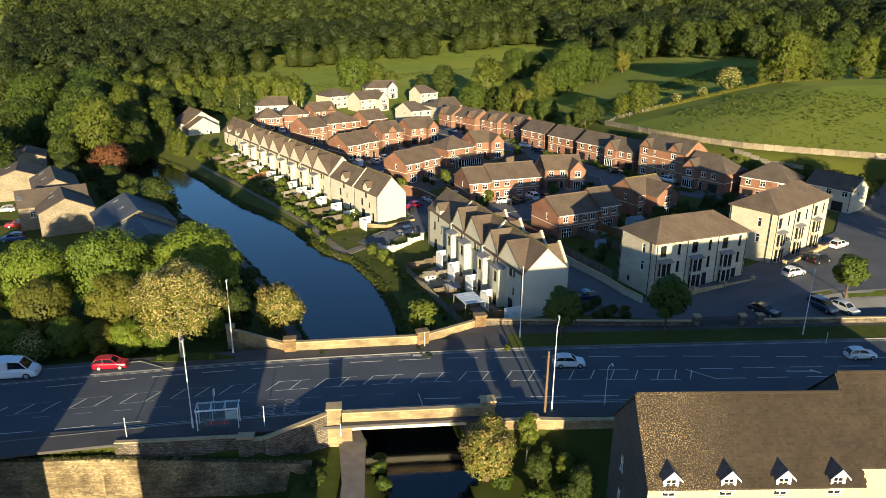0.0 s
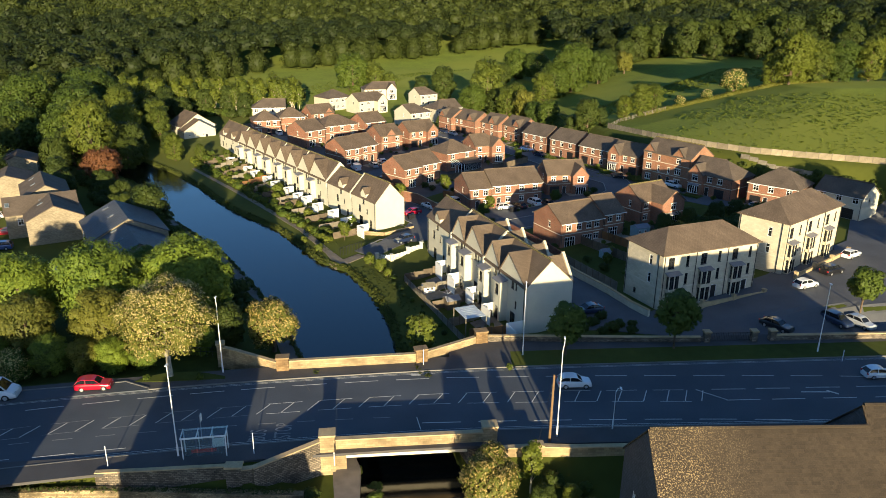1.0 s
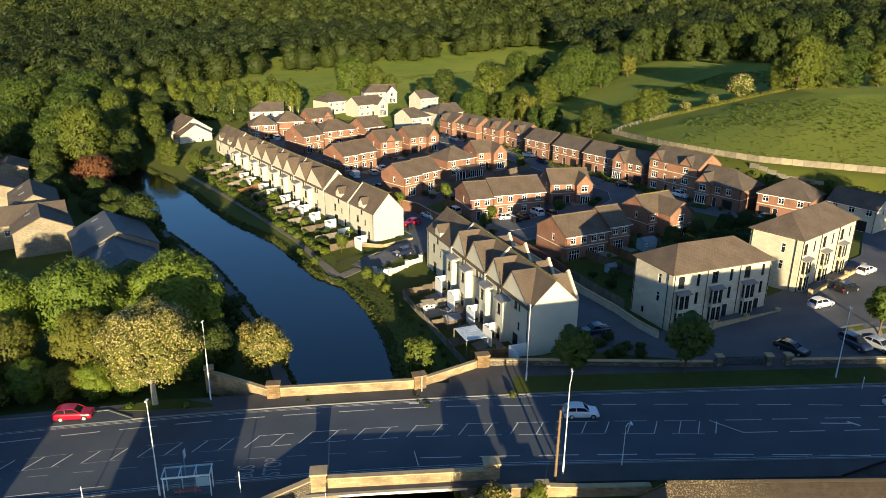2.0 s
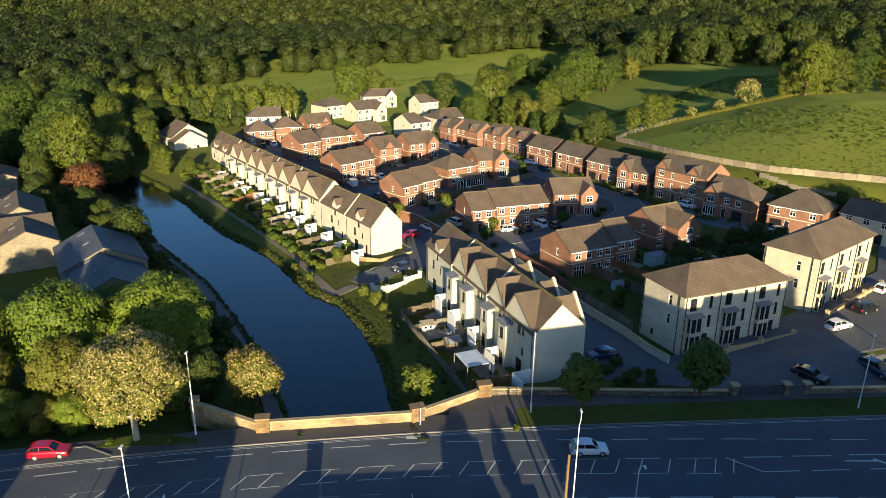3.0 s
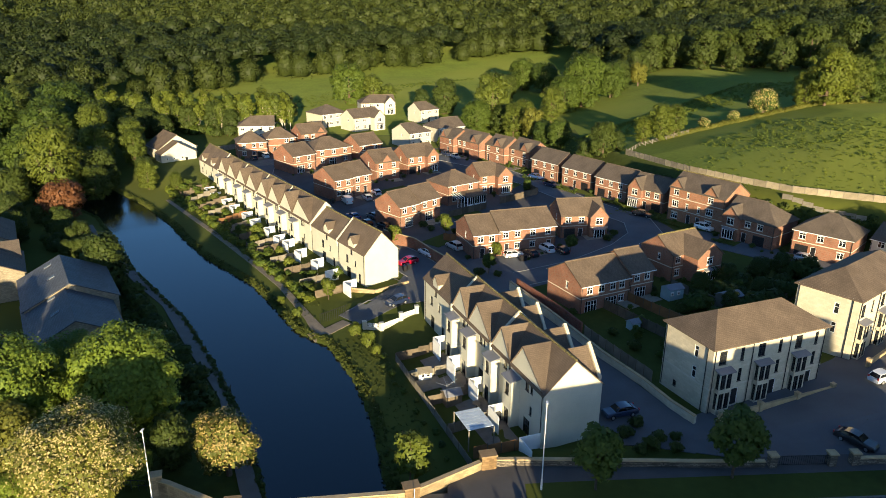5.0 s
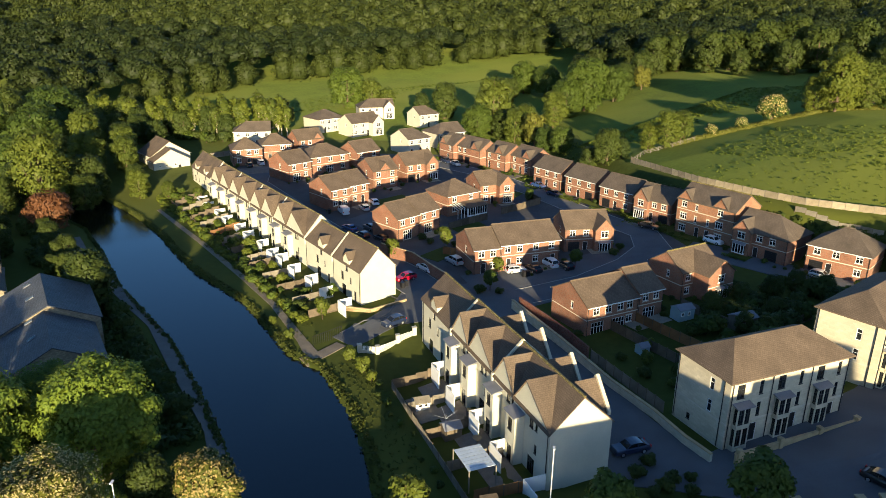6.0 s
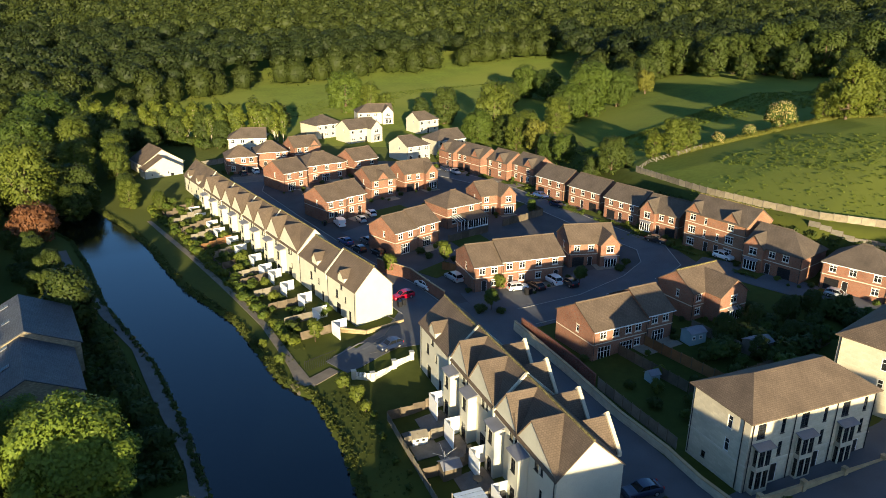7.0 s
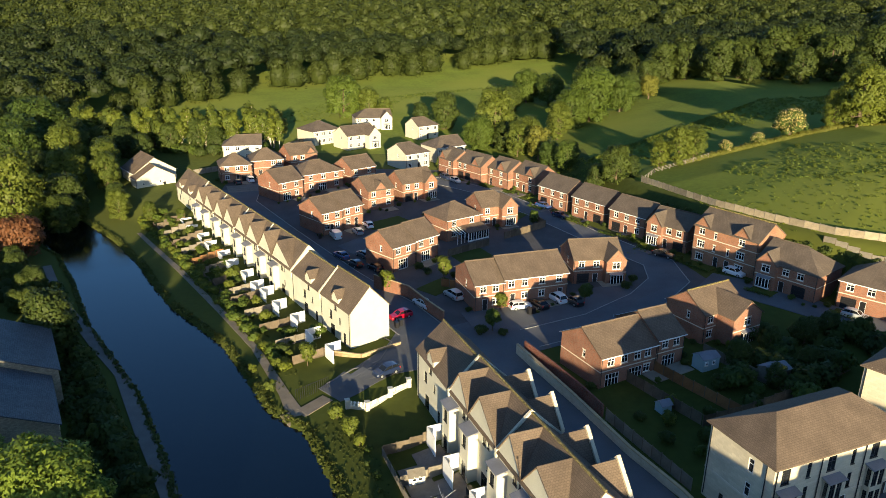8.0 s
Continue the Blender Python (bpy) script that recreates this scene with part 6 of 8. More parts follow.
for pts, wd, sides_ in ((row_st[2:], [6.6, 6.8, 7, 7.5, 6.5, 6, 6, 6, 6.5, 7, 8], (-1, 1)), (main_st[3:], [8, 8, 6.5, 6.5, 7, 12], (-1, 1))):
    for sg in sides_:
        strip("kerb", side_line(pts, wd, sg), 0.18, "kerb_p", "pale concrete kerb along the estate street", lift=0.13, category="kerb")
for pts, wd in (([(-1, 186), (6, 190)], 6), ([(10, 213), (14, 219)], 7), ([(-22, 206), (-14, 213)], 5), ([(-36, 214), (-30, 220)], 6), ([(-8, 214), (-2, 220)], 6), ([(24, 176), (31, 181)], 5), ([(-6, 168), (-1, 174)], 5), ([(-40, 222), (-36, 228)], 4)):
    strip("lawn", pts, wd, "grass", "small dark lawn between brick houses", lift=0.1, category="lawn")

# kerb strip round the grass at the terrace end
strip("kerb", [(-18.5, 135.8), (-11.5, 142.5), (-10.3, 148.5), (-12.5, 151.0)], 0.2, "kerb", "pale kerb round the grass by the terrace end", lift=0.12, category="kerb")


# ---- fences and garden walls ----
def panel_fence(name, pts, h, mat, label, bay=1.83, category="fence", group="garden fences", base=gz, post="wood"):
    """Close-boarded fence: posts, and panels whose boards stand proud."""
    f = thing(name, Matrix(), label, category, group)
    key = ("panel", mat, h, bay)
    if key not in CACHE:
        s = Shell(M[mat])
        n = 9
        plan = [q for i in range(n) for q in ((bay * i / n, -0.02 if i % 2 else -0.04), (bay * (i + 1) / n, -0.02 if i % 2 else -0.04))]
        s.slab([(*q, h) for q in plan + [(bay, 0.02), (0, 0.02)]], h + 0.1)
        q = Shell(M[post])
        q.box((-0.05, -0.06, -0.6), (0.05, 0.06, h + 0.1))
        CACHE[key] = s.mesh("panel"), q.mesh("post")
    for a, b in zip(pts, pts[1:]):
        ln = math.dist(a, b)
        n = max(1, round(ln / bay))
        ang = math.degrees(math.atan2(b[1] - a[1], b[0] - a[0]))
        for i in range(n):
            x, y = a[0] + (b[0] - a[0]) * i / n, a[1] + (b[1] - a[1]) * i / n
            xm, ym = a[0] + (b[0] - a[0]) * (i + 0.5) / n, a[1] + (b[1] - a[1]) * (i + 0.5) / n
            m = pose(x, y, base(xm, ym) - 0.05, 0, 0, ang) @ Matrix.Diagonal((ln / n / bay, 1, 1, 1))
            piece("panel", CACHE[key][0], f, m), piece("post", CACHE[key][1], f, pose(x, y, base(x, y), 0, 0, ang))
    return f


fence_line = FENCE
panel_fence("field_fence", fence_line, 1.5, "fence_tan", "long pale timber field fence with regular posts", 2.6, post="wood_g", group="")
panel_fence("garden_fence", [(66.5, 171.0), (72.5, 165.5), (79, 161.5)], 1.0, "wood_g", "low pale fence on the bank above the houses")
stone_wall("garden_wall", [(10.8, 145.5), (14.5, 138.5), (17.4, 132.4), (19.6, 127)], 0.25, [-2] * 4, [0.75, 0.8, 0.9, 0.95], "brick_dark", "dark red-brick garden wall beside the lane", cope=False)
stone_wall("lane_wall", [(9.6, 145.2), (16.0, 131.2), (21.3, 118.4), (25.2, 110.8), (27.3, 105.2), (29.2, 101.5)], 0.35, [-2] * 6, [0.25, 0.3, 0.45, 0.6, 0.75, 0.9], "ashlar", "long buff stone wall along the lane")
panel_fence("garden_fence", [(19.9, 126.4), (23.0, 119.5), (26.6, 111.8)], 1.7, "wood_g", "grey weathered fence above the lane wall")
panel_fence("garden_fence", [(24.6, 136.0), (28, 130.2), (31.5, 124.5)], 1.7, "wood", "brown fence between back gardens")
panel_fence("garden_fence", [(29.0, 138.6), (32.8, 132.5), (37, 126)], 1.7, "wood_o", "orange stained fence between back gardens")
panel_fence("garden_fence", [(37.5, 143.5), (41.5, 136.5), (46, 130)], 1.7, "wood_g", "grey fence beside the shed")
panel_fence("garden_fence", [(31.5, 124), (37, 126), (47, 131), (56, 137)], 1.7, "wood", "dark fence behind the apartments")
stone_wall("garden_wall", [(-16.0, 171), (-9.0, 166.0), (-5.4, 160.2), (-2.2, 155.6)], 0.25, [-2] * 4, [1.1, 1.0, 0.9, 0.8], "brick", "red-brick garden wall curving along the street")
panel_fence("garden_fence", [(-3.2, 171.0), (1.6, 169.4)], 1.7, "wood_o", "short orange fence between brick houses")
panel_fence("garden_fence", [(-2.4, 186.8), (6.5, 194.6)], 1.7, "wood", "brown garden fence by the garden room")
panel_fence("garden_fence", [(10, 199), (20, 206.5), (17, 214)], 1.7, "wood", "brown fence round a patio")
panel_fence("garden_fence", [(-34, 190), (-40, 199), (-44, 204)], 1.7, "wood_g", "pale fence along the terrace street")
panel_fence("garden_fence", [(-80, 250), (-72, 258), (-60, 262)], 1.7, "wood_g", "pale boundary fence by the trees")
panel_fence("garden_fence", [(-62, 290), (-48, 318), (-40, 321)], 1.7, "wood_g", "pale fence behind white houses")
stone_wall("garden_wall", [(-31.5, 229), (-24.5, 214)], 0.25, [-1.5] * 2, [1.7, 1.5], "brick", "red-brick wall between houses", cope=False)
stone_wall("garden_wall", [(-19.5, 144.8), (-14.5, 143.6), (-8.8, 147.6)], 0.25, [-3] * 3, [-1.6, -1.5, -1.2], "stone", "low cream wall below the terrace gable")
stone_wall("garden_wall", [(62.5, 174.0), (69.5, 166.0), (77, 161)], 0.3, [1] * 3, [5.0, 5.2, 5.0], "brick_dark", "dark brick retaining wall below the bank")

# gardens of the two terraces: side fences, white gates and sheds
def terrace_gardens(m, xs, depth):
    for i, x in enumerate(xs):
        p, q = m @ Vector((x, -1.3, 0)), m @ Vector((x, -depth, 0))
        panel_fence("garden_fence", [p[:2], q[:2]], 1.5, "wood_o" if i == 4 else ("wood", "wood_g", "wood", "wood_g")[i % 4], ("orange" if i == 4 else ("brown", "grey")[i % 2]) + " timber fence between terrace gardens")
        w = thing("garden_screen", m @ Matrix.Translation((x + 0.4, -2.6 - 0.4 * (i % 2), 0)), "white boarded screen beside a patio", "screen", "white patio screens")
        s = Shell(M["white"])
        hh = 2.3
        s.box((0, 0, -0.3), (0.1, 2.6, hh))
        s.make("board", w)
        s = Shell(M["white"])
        s.box((0, -0.1, -0.3), (2.9, 0.0, hh))
        s.make("board", w)


gx1 = [q - 3.2 for q in gabs1]
terrace_gardens(T1, [*gx1, 70, 77, 84, 91, 97.5], 8.0)
terrace_gardens(T2, [10.4, 16.8, 23.4, 30.2, 37.6], 8.2)
panel_fence("garden_fence", [(T2 @ Vector((x, -8.3, 0)))[:2] for x in (10.4, 17, 24, 30, 37.6)], 1.2, "wood_g", "weathered fence along the canal bank")
panel_fence("garden_fence", [(T1 @ Vector((x, -8.1, 0)))[:2] for x in (14.5, 40, 70)], 1.0, "wood", "low brown fence above the canal bank")
for x in (12, 18, 25, 31):
    strip("patio", [(T2 @ Vector((x + 2.2, -1.3, 0)))[:2], (T2 @ Vector((x + 2.2, -5.0, 0)))[:2]], 5, "setts", "paved patio behind a terrace house", category="patio")
strip("patio", [(T2 @ Vector((24.5 - 7.5, -7.6, 0)))[:2], (T2 @ Vector((24.5 - 7.5, -4.4, 0)))[:2]], 6, "wood_g", "grey timber decking in a terrace garden", lift=0.1, category="decking")

# white picket fence on piers beside the street end
pk = thing("picket_fence", Matrix(), "white picket fence between cream piers", "fence")
pts = [(-14.4, 129.6), (-11.6, 129.2), (-8.8, 132.0), (-6.4, 134.2)]
for i, (x, y) in enumerate(pts):
    s = Shell(M["render"])
    s.box((-0.3, -0.3, -0.5), (0.3, 0.3, 1.25), 0, pose(x, y, gz(x, y), 0, 0, 20)), s.box((-0.36, -0.36, 1.25), (0.36, 0.36, 1.38), 0, pose(x, y, gz(x, y), 0, 0, 20))
    s.make("pier", pk)
for a, b in zip(pts, pts[1:]):
    ang, ln = math.degrees(math.atan2(b[1] - a[1], b[0] - a[0])), math.dist(a, b)
    s = Shell(M["render"])
    s.box((0, -0.12, -0.5), (ln, 0.12, 0.45), 0, pose(*a, gz(*a), 0, 0, ang))
    s.make("low_wall", pk)
    n = int(ln / 0.22)
    for i in range(n):
        s = Shell(M["white"])
        s.box((0.35 + i * 0.2, -0.03, 0.45), (0.35 + i * 0.2 + 0.1, 0.03, 1.15), 0, pose(*a, gz(*a), 0, 0, ang))
        s.make("picket", pk)
# dark iron railing by the path
ir = thing("iron_railing", Matrix(), "black iron railing beside the path landing", "railing")
for i in range(16):
    s = Shell(M["black"])
    x, y = -21.8 + i * 0.25, 131.0 + i * 0.26
    s.tube([(x, y, gz(x, y) - 0.2), (x, y, gz(x, y) + 1.8)], 0.03, 0, 5)
    s.make("bar", ir)
s = Shell(M["black"])
s.tube([(-21.8, 131, gz(-21.8, 131) + 1.7), (-18.0, 135, gz(-18, 135) + 1.7)], 0.035, 0, 5)
s.make("rail", ir)
# rails of the paddock
pf = thing("paddock_rails", Matrix(), "pale post-and-rail fence round the paddock", "fence")
pts = [(45.6, 223), (50.5, 230.5), (57, 233), (66, 236.5)]
for a, b in zip(pts, pts[1:]):
    n = int(math.dist(a, b) / 2.2)
    for i in range(n + 1):
        x, y = a[0] + (b[0] - a[0]) * i / n, a[1] + (b[1] - a[1]) * i / n
        s = Shell(M["wood_g"])
        s.box((x - 0.08, y - 0.08, gz(x, y) - 0.4), (x + 0.08, y + 0.08, gz(x, y) + 1.3))
        s.make("post", pf)
    for z in (0.45, 0.85, 1.2):
        s = Shell(M["wood_g"])
        s.tube([(*a, gz(*a) + z), (*[(p + q) / 2 for p, q in zip(a, b)], gz(*[(p + q) / 2 for p, q in zip(a, b)]) + z), (*b, gz(*b) + z)], 0.06, 0, 4)
        s.make("rail", pf)

# ---- single trees ----
ROADSIDE = (
    ("chestnut", -33.8, 80.4, 1.13, ""), ("big", -37.6, 98.0, 1.14, "large round green tree between towpath and road"), ("big", -49.5, 95.5, 1.12, ""), ("big", -59.5, 93.5, 1.0, ""), ("big", -70.0, 92.0, 0.85, ""), ("big_y", -45.5, 88.0, 0.85, ""),
    ("big_y", -55.0, 86.5, 0.8, ""), ("big_y", -64.5, 86.0, 0.8, ""), ("big", -47.5, 104.0, 0.8, ""), ("gold", -24.2, 92.0, 1.1, ""), ("hawthorn", -53.5, 80.8, 0.7, "small cream flowering tree by the footway"), ("big_y", -61, 81.0, 0.4, "low olive green tree beside the footway"), ("big", -57, 82.2, 0.42, "low green tree beside the footway"), ("big", -50, 83.0, 0.45, "low green tree beside the footway"), ("big_y", -46, 83.4, 0.42, "low olive green tree beside the footway"), ("big", -42.5, 83.8, 0.4, "low green tree beside the footway"), ("big", -39, 85.0, 0.36, "low green tree beside the footway"), ("big", -66, 80, 0.45, "low green tree beside the footway"), ("big", -33.5, 89.0, 0.4, "low green tree beside the towpath steps"),
    ("dark", -31.0, 93.5, 0.62, ""), ("dark", -41.0, 86.5, 0.55, ""), ("dark", -50, 82.5, 0.45, ""), ("dark", -58, 82.0, 0.5, ""), ("dark", -66, 80.5, 0.5, ""), ("dark", -80, 96, 1.0, ""), ("big_y", -78, 86, 0.9, ""),
    ("street", 15.2, 88.4, 1.1, "open young street tree on the verge"), ("street", 30.0, 91.0, 1.25, "round dark street tree by the car park wall"), ("street", 60.0, 101.8, 1.05, "open young tree at the edge of the car park"),
    ("sapling", -4.2, 92.0, 1.45, "bright green bushy sapling behind the parapet"), ("poplar", 8.6, 63.6, 0.72, "narrow bright green tree beside the bridge"), ("gold", 4.4, 61.0, 0.95, "broad bush with golden seed heads over the canal"),
    # the two dark trees at scale 1.6 stand out of view, added as shade casters
    ("dark", 87.5, 113, 1.6, "unseen tall dark tree added to shade the right-hand houses"), ("dark", 101, 118, 1.6, "unseen tall dark tree added to shade the right-hand houses"), ("lime", 12.3, 61.4, 0.24, ""), ("dark", 9.5, 60.5, 0.36, ""), ("dark", 13.5, 58.5, 0.36, ""))
BANK_BEND = (
    ("dark", -62.5, 143.0, 1.05, "dark round tree beside the towpath"), ("copper", -92.5, 184.5, 1.3, ""), ("lime", -103, 200, 1.6, "tall spreading tree over the canal"), ("lime", -106, 228, 1.2, ""), ("oak", -118, 216, 1.5, ""), ("dark", -99, 214, 1.3, ""), ("lime", -85.0, 213.0, 0.66, "small yellow green tree at the canal bend"),
    ("oak", -128, 240, 1.5, ""), ("lime", -116, 247, 1.2, ""), ("oak", -137, 271, 1.6, ""), ("dark", -122, 262, 1.4, ""), ("dark", -112, 206, 1.3, ""), ("dark", -126, 196, 1.4, ""), ("oak", -138, 222, 1.5, ""), ("dark", -108, 190, 1.0, ""), ("oak", -122, 178, 1.2, ""), ("dark", -140, 190, 1.4, ""))
BANK_WOOD = (
    ("dark", -100, 176, 0.8, ""), ("dark", -86, 172, 0.6, ""), ("dark", -79, 166, 0.55, ""), ("dark", -93, 166, 0.7, ""), ("lime", -97, 232, 0.85, ""), ("lime", -101, 240, 0.95, ""), ("dark", -106, 250, 1.1, ""), ("dark", -90, 222, 0.7, ""), ("oak", -150, 250, 1.6, ""), ("dark", -156, 232, 1.5, ""),
    ("dark", -166, 290, 1.5, ""), ("oak", -150, 288, 1.4, ""), ("dark", -172, 262, 1.5, ""), ("dark", -145, 208, 1.4, ""), ("dark", -112, 170, 0.9, ""), ("oak", -128, 168, 1.1, ""), ("dark", -134, 180, 1.3, ""), ("oak", -134, 254, 1.4, ""), ("dark", -116, 232, 1.3, ""), ("dark", -96, 206, 1.0, ""))
PASTURE_TREES = (
    ("oak", -51, 346, 1.5, "large round tree standing in the pasture"), ("lime", -40, 344, 1.05, ""), ("lime", -33, 340, 0.8, ""), ("pale", -68.8, 300, 1.4, "round pale green tree by the white houses"), ("dark", -8, 328, 1.45, ""), ("dark", -18, 336, 0.9, ""), ("oak", 28, 381, 1.3, ""), ("oak", 38, 372, 1.2, ""), ("dark", 20, 362, 1.1, ""))
ROW_TREES = (
    ("lime", 11, 300, 1.65, "broad yellow green tree behind the brick row"), ("oak", 5, 292, 1.0, ""), ("dark", 14, 290, 1.0, ""), ("lime", 18, 281, 0.95, ""), ("pale", 24.2, 274, 1.35, "tree with thin brownish olive leaves"), ("lime", 34, 305, 1.1, ""), ("oak", 31.3, 258, 0.72, ""), ("oak", 27, 265, 0.7, ""), ("lime", 22, 285, 1.0, ""))
PADDOCK_WOOD = (
    ("oak", 49, 328, 1.8, "very large round tree above the paddock"), ("oak", 41, 322, 1.25, ""), ("oak", 62, 336, 1.25, ""), ("dark", 68, 350, 1.34, ""), ("dark", 79, 366, 1.46, ""), ("dark", 90, 386, 1.89, ""), ("dark", 101, 384, 1.7, ""), ("pale", 77, 352, 1.2, ""), ("dark", 109, 366, 1.83, ""), ("dark", 122, 372, 1.8, ""), ("dark", 132, 366, 2.20, ""))
HILL_WOOD = (
    ("dark", 146, 368, 2.32, ""), ("dark", 156, 358, 1.8, ""), ("dark", 166, 350, 2.20, ""), ("dark", 150, 352, 1.95, ""), ("dark", 172, 334, 1.6, ""), ("dark", 178, 318, 1.95, ""), ("dark", 162, 318, 1.59, ""), ("dark", 150, 330, 1.3, ""), ("dark", 118, 352, 1.1, ""), ("dark", 136, 346, 1.46, ""))
HEDGE_TREES = (
    ("dark", 40.2, 228.8, 1.0, "dark green tree beside the paddock gate"), ("dark", 36.0, 233, 0.75, ""), ("dark", 44.5, 231, 0.6, ""), ("lime", 57.5, 234.5, 0.85, "light green tree in the hedge"), ("lime", 62.0, 236.5, 0.75, ""), ("lime", 52.9, 236.0, 0.6, ""),
    # from x = 139 on: added trees, mostly out of view, shading the wood behind
    ("hawthorn", 88.5, 241.5, 1.35, ""), ("hawthorn", 71, 238.5, 0.6, "small pale flowering bush in the hedge"), ("hawthorn", 80, 240.5, 0.6, ""), ("lime", 105, 239.5, 1.35, "tall yellow green tree on the hill"), ("lime", 109.5, 243, 1.2, ""), ("lime", 114.5, 242, 1.1, ""), ("lime", 101, 244, 0.85, ""), ("oak", 122, 243, 1.1, ""), ("lime", 130, 240, 1.1, ""), ("oak", 139, 238, 1.35, ""), ("lime", 148, 240, 1.35, ""), ("oak", 157, 238, 1.4, ""), ("lime", 167, 240, 1.4, ""), ("oak", 178, 236, 1.5, ""), ("oak", 190, 238, 1.5, ""))
GARDEN_TREES = (
    ("sapling", -2.8, 174.5, 1.2, ""), ("sapling", 7.9, 161.0, 0.85, "small garden tree with bronze leaves"), ("sapling", -13.2, 169.0, 1.1, ""), ("sapling", -22.3, 141.0, 1.0, ""), ("sapling", -6.4, 260.5, 1.2, ""), ("shrub_y", 53, 187, 1.6, "yellow conifer on the bank"),
    ("lime", -76.5, 211, 0.4, ""), ("street", 6.0, 152.8, 0.6, "dark bushy tree at the street corner"), ("street", 22.8, 163.5, 0.55, ""), ("street", -9.5, 184, 0.6, ""), ("street", 17.5, 209.5, 0.5, ""))
for k, x, y, s, lab in ROADSIDE + BANK_BEND + BANK_WOOD + PASTURE_TREES + ROW_TREES + PADDOCK_WOOD + HILL_WOOD + HEDGE_TREES + GARDEN_TREES:
    plant(k, x, y, s, label=lab)
r = np.random.default_rng(21)
for i in range(50):
    x = -132 + i * 1.4 + r.uniform(-1, 1)
    plant("poplar", x, 284 + (x + 134) * 0.05 + r.uniform(-6, 6), r.uniform(1.2, 1.85), label="narrow sunlit young tree at the edge of the pasture")
for x, y, s in ((-128, 279, 1.1), (-121, 283, 1.2), (-113, 278, 1.1), (-106, 284, 1.2), (-98, 279, 1.0), (-90, 283, 1.1), (-83, 280, 0.9), (-133, 288, 1.3), (-110, 270, 1.0), (-102, 266, 0.9), (-118, 271, 1.0)):
    plant("dark", x, y, s, label="dark green tree behind the cream house")
for i in range(26):
    x = -126 + i * 2.5
    plant("shrub_d" if i % 3 else "shrub", x, 277 + r.uniform(-4, 4), r.uniform(1.2, 2.2))

# dense growth in the gardens behind the apartments and along the towpath
for i in range(34):
    x, y = r.uniform(38, 66), r.uniform(126, 148)
    if y > 118 + 0.42 * (x - 36) and y < 139 + 0.4 * (x - 36):
        plant(("shrub_d", "shrub", "shrub_d")[i % 3], x, y, r.uniform(0.9, 1.7))
for x, y, s in ((41, 139, 0.45), (47, 143, 0.42), (53, 145, 0.45), (58, 148, 0.4), (50, 137, 0.4), (62, 146, 0.42), (44, 133, 0.36)):
    plant("dark", x, y, s, label="small dark tree in a back garden")
for i in range(42):
    p = along([(-33, 109), (-44.5, 123.3), (-53.5, 136.9), (-66, 150), (-78, 162), (-90, 178)], (i + r.uniform(0, 0.9)) / 42)
    o = r.uniform(0, 2.0) if p[1] < 142 else r.uniform(0, 11)
    plant("dark" if p[1] > 142 and i % 2 else "shrub_d", p[0] - o, p[1] + o * 0.6, r.uniform(0.3, 0.5) if p[1] > 142 and i % 2 else r.uniform(0.8, 1.5))

# garden and bank shrubs
for i in range(60):
    p = T1 @ Vector((6 + 91 * (i + r.uniform(0, 0.9)) / 60, -r.uniform(4.2, 8.2), 0))
    plant(("shrub", "shrub_d", "shrub_y", "shrub")[i % 4], p.x, p.y, r.uniform(0.35, 0.85))
for i in range(12):
    p = T2 @ Vector((9 + i * 2.6, -9.2 - r.uniform(0, 1.5), 0))
    plant(("shrub", "shrub_d")[i % 2], p.x, p.y, r.uniform(0.25, 0.45))
CANAL_SHRUBS = ((-26.9, 140, "shrub_y", 0.9), (-22.4, 145, "shrub_y", 1.0), (-23, 151, "shrub", 1.5), (-27.1, 150.8, "shrub", 1.1), (-43.9, 173.6, "shrub_y", 1.6), (-36.2, 162.5, "shrub_y", 1.1), (-15.4, 127.0, "shrub_y", 1.2), (-13.0, 123.5, "shrub_y", 1.3), (-11.5, 121.0, "shrub_y", 0.9), (-33, 156, "shrub_y", 1.2), (-48, 181, "shrub", 1.1), (-52, 187, "shrub_y", 1.2), (-68, 209, "shrub_y", 1.4), (-62, 199, "shrub_y", 1.1), (-30, 138.5, "shrub_y", 0.8), (-26, 133.5, "shrub_y", 0.9), (45.9, 148, "shrub_d", 1.6), (36.7, 133, "shrub_d", 1.3), (29, 129, "shrub_y", 0.9), (44, 139, "shrub_d", 1.8), (49, 143, "shrub_d", 1.7), (53, 147, "shrub_d", 1.6), (48, 150, "shrub_d", 1.3), (56, 143, "shrub_d", 1.5), (52, 139, "shrub_d", 1.6), (60, 147, "shrub_d", 1.4), (41, 131, "shrub", 1.2), (57, 151, "shrub_d", 1.2))
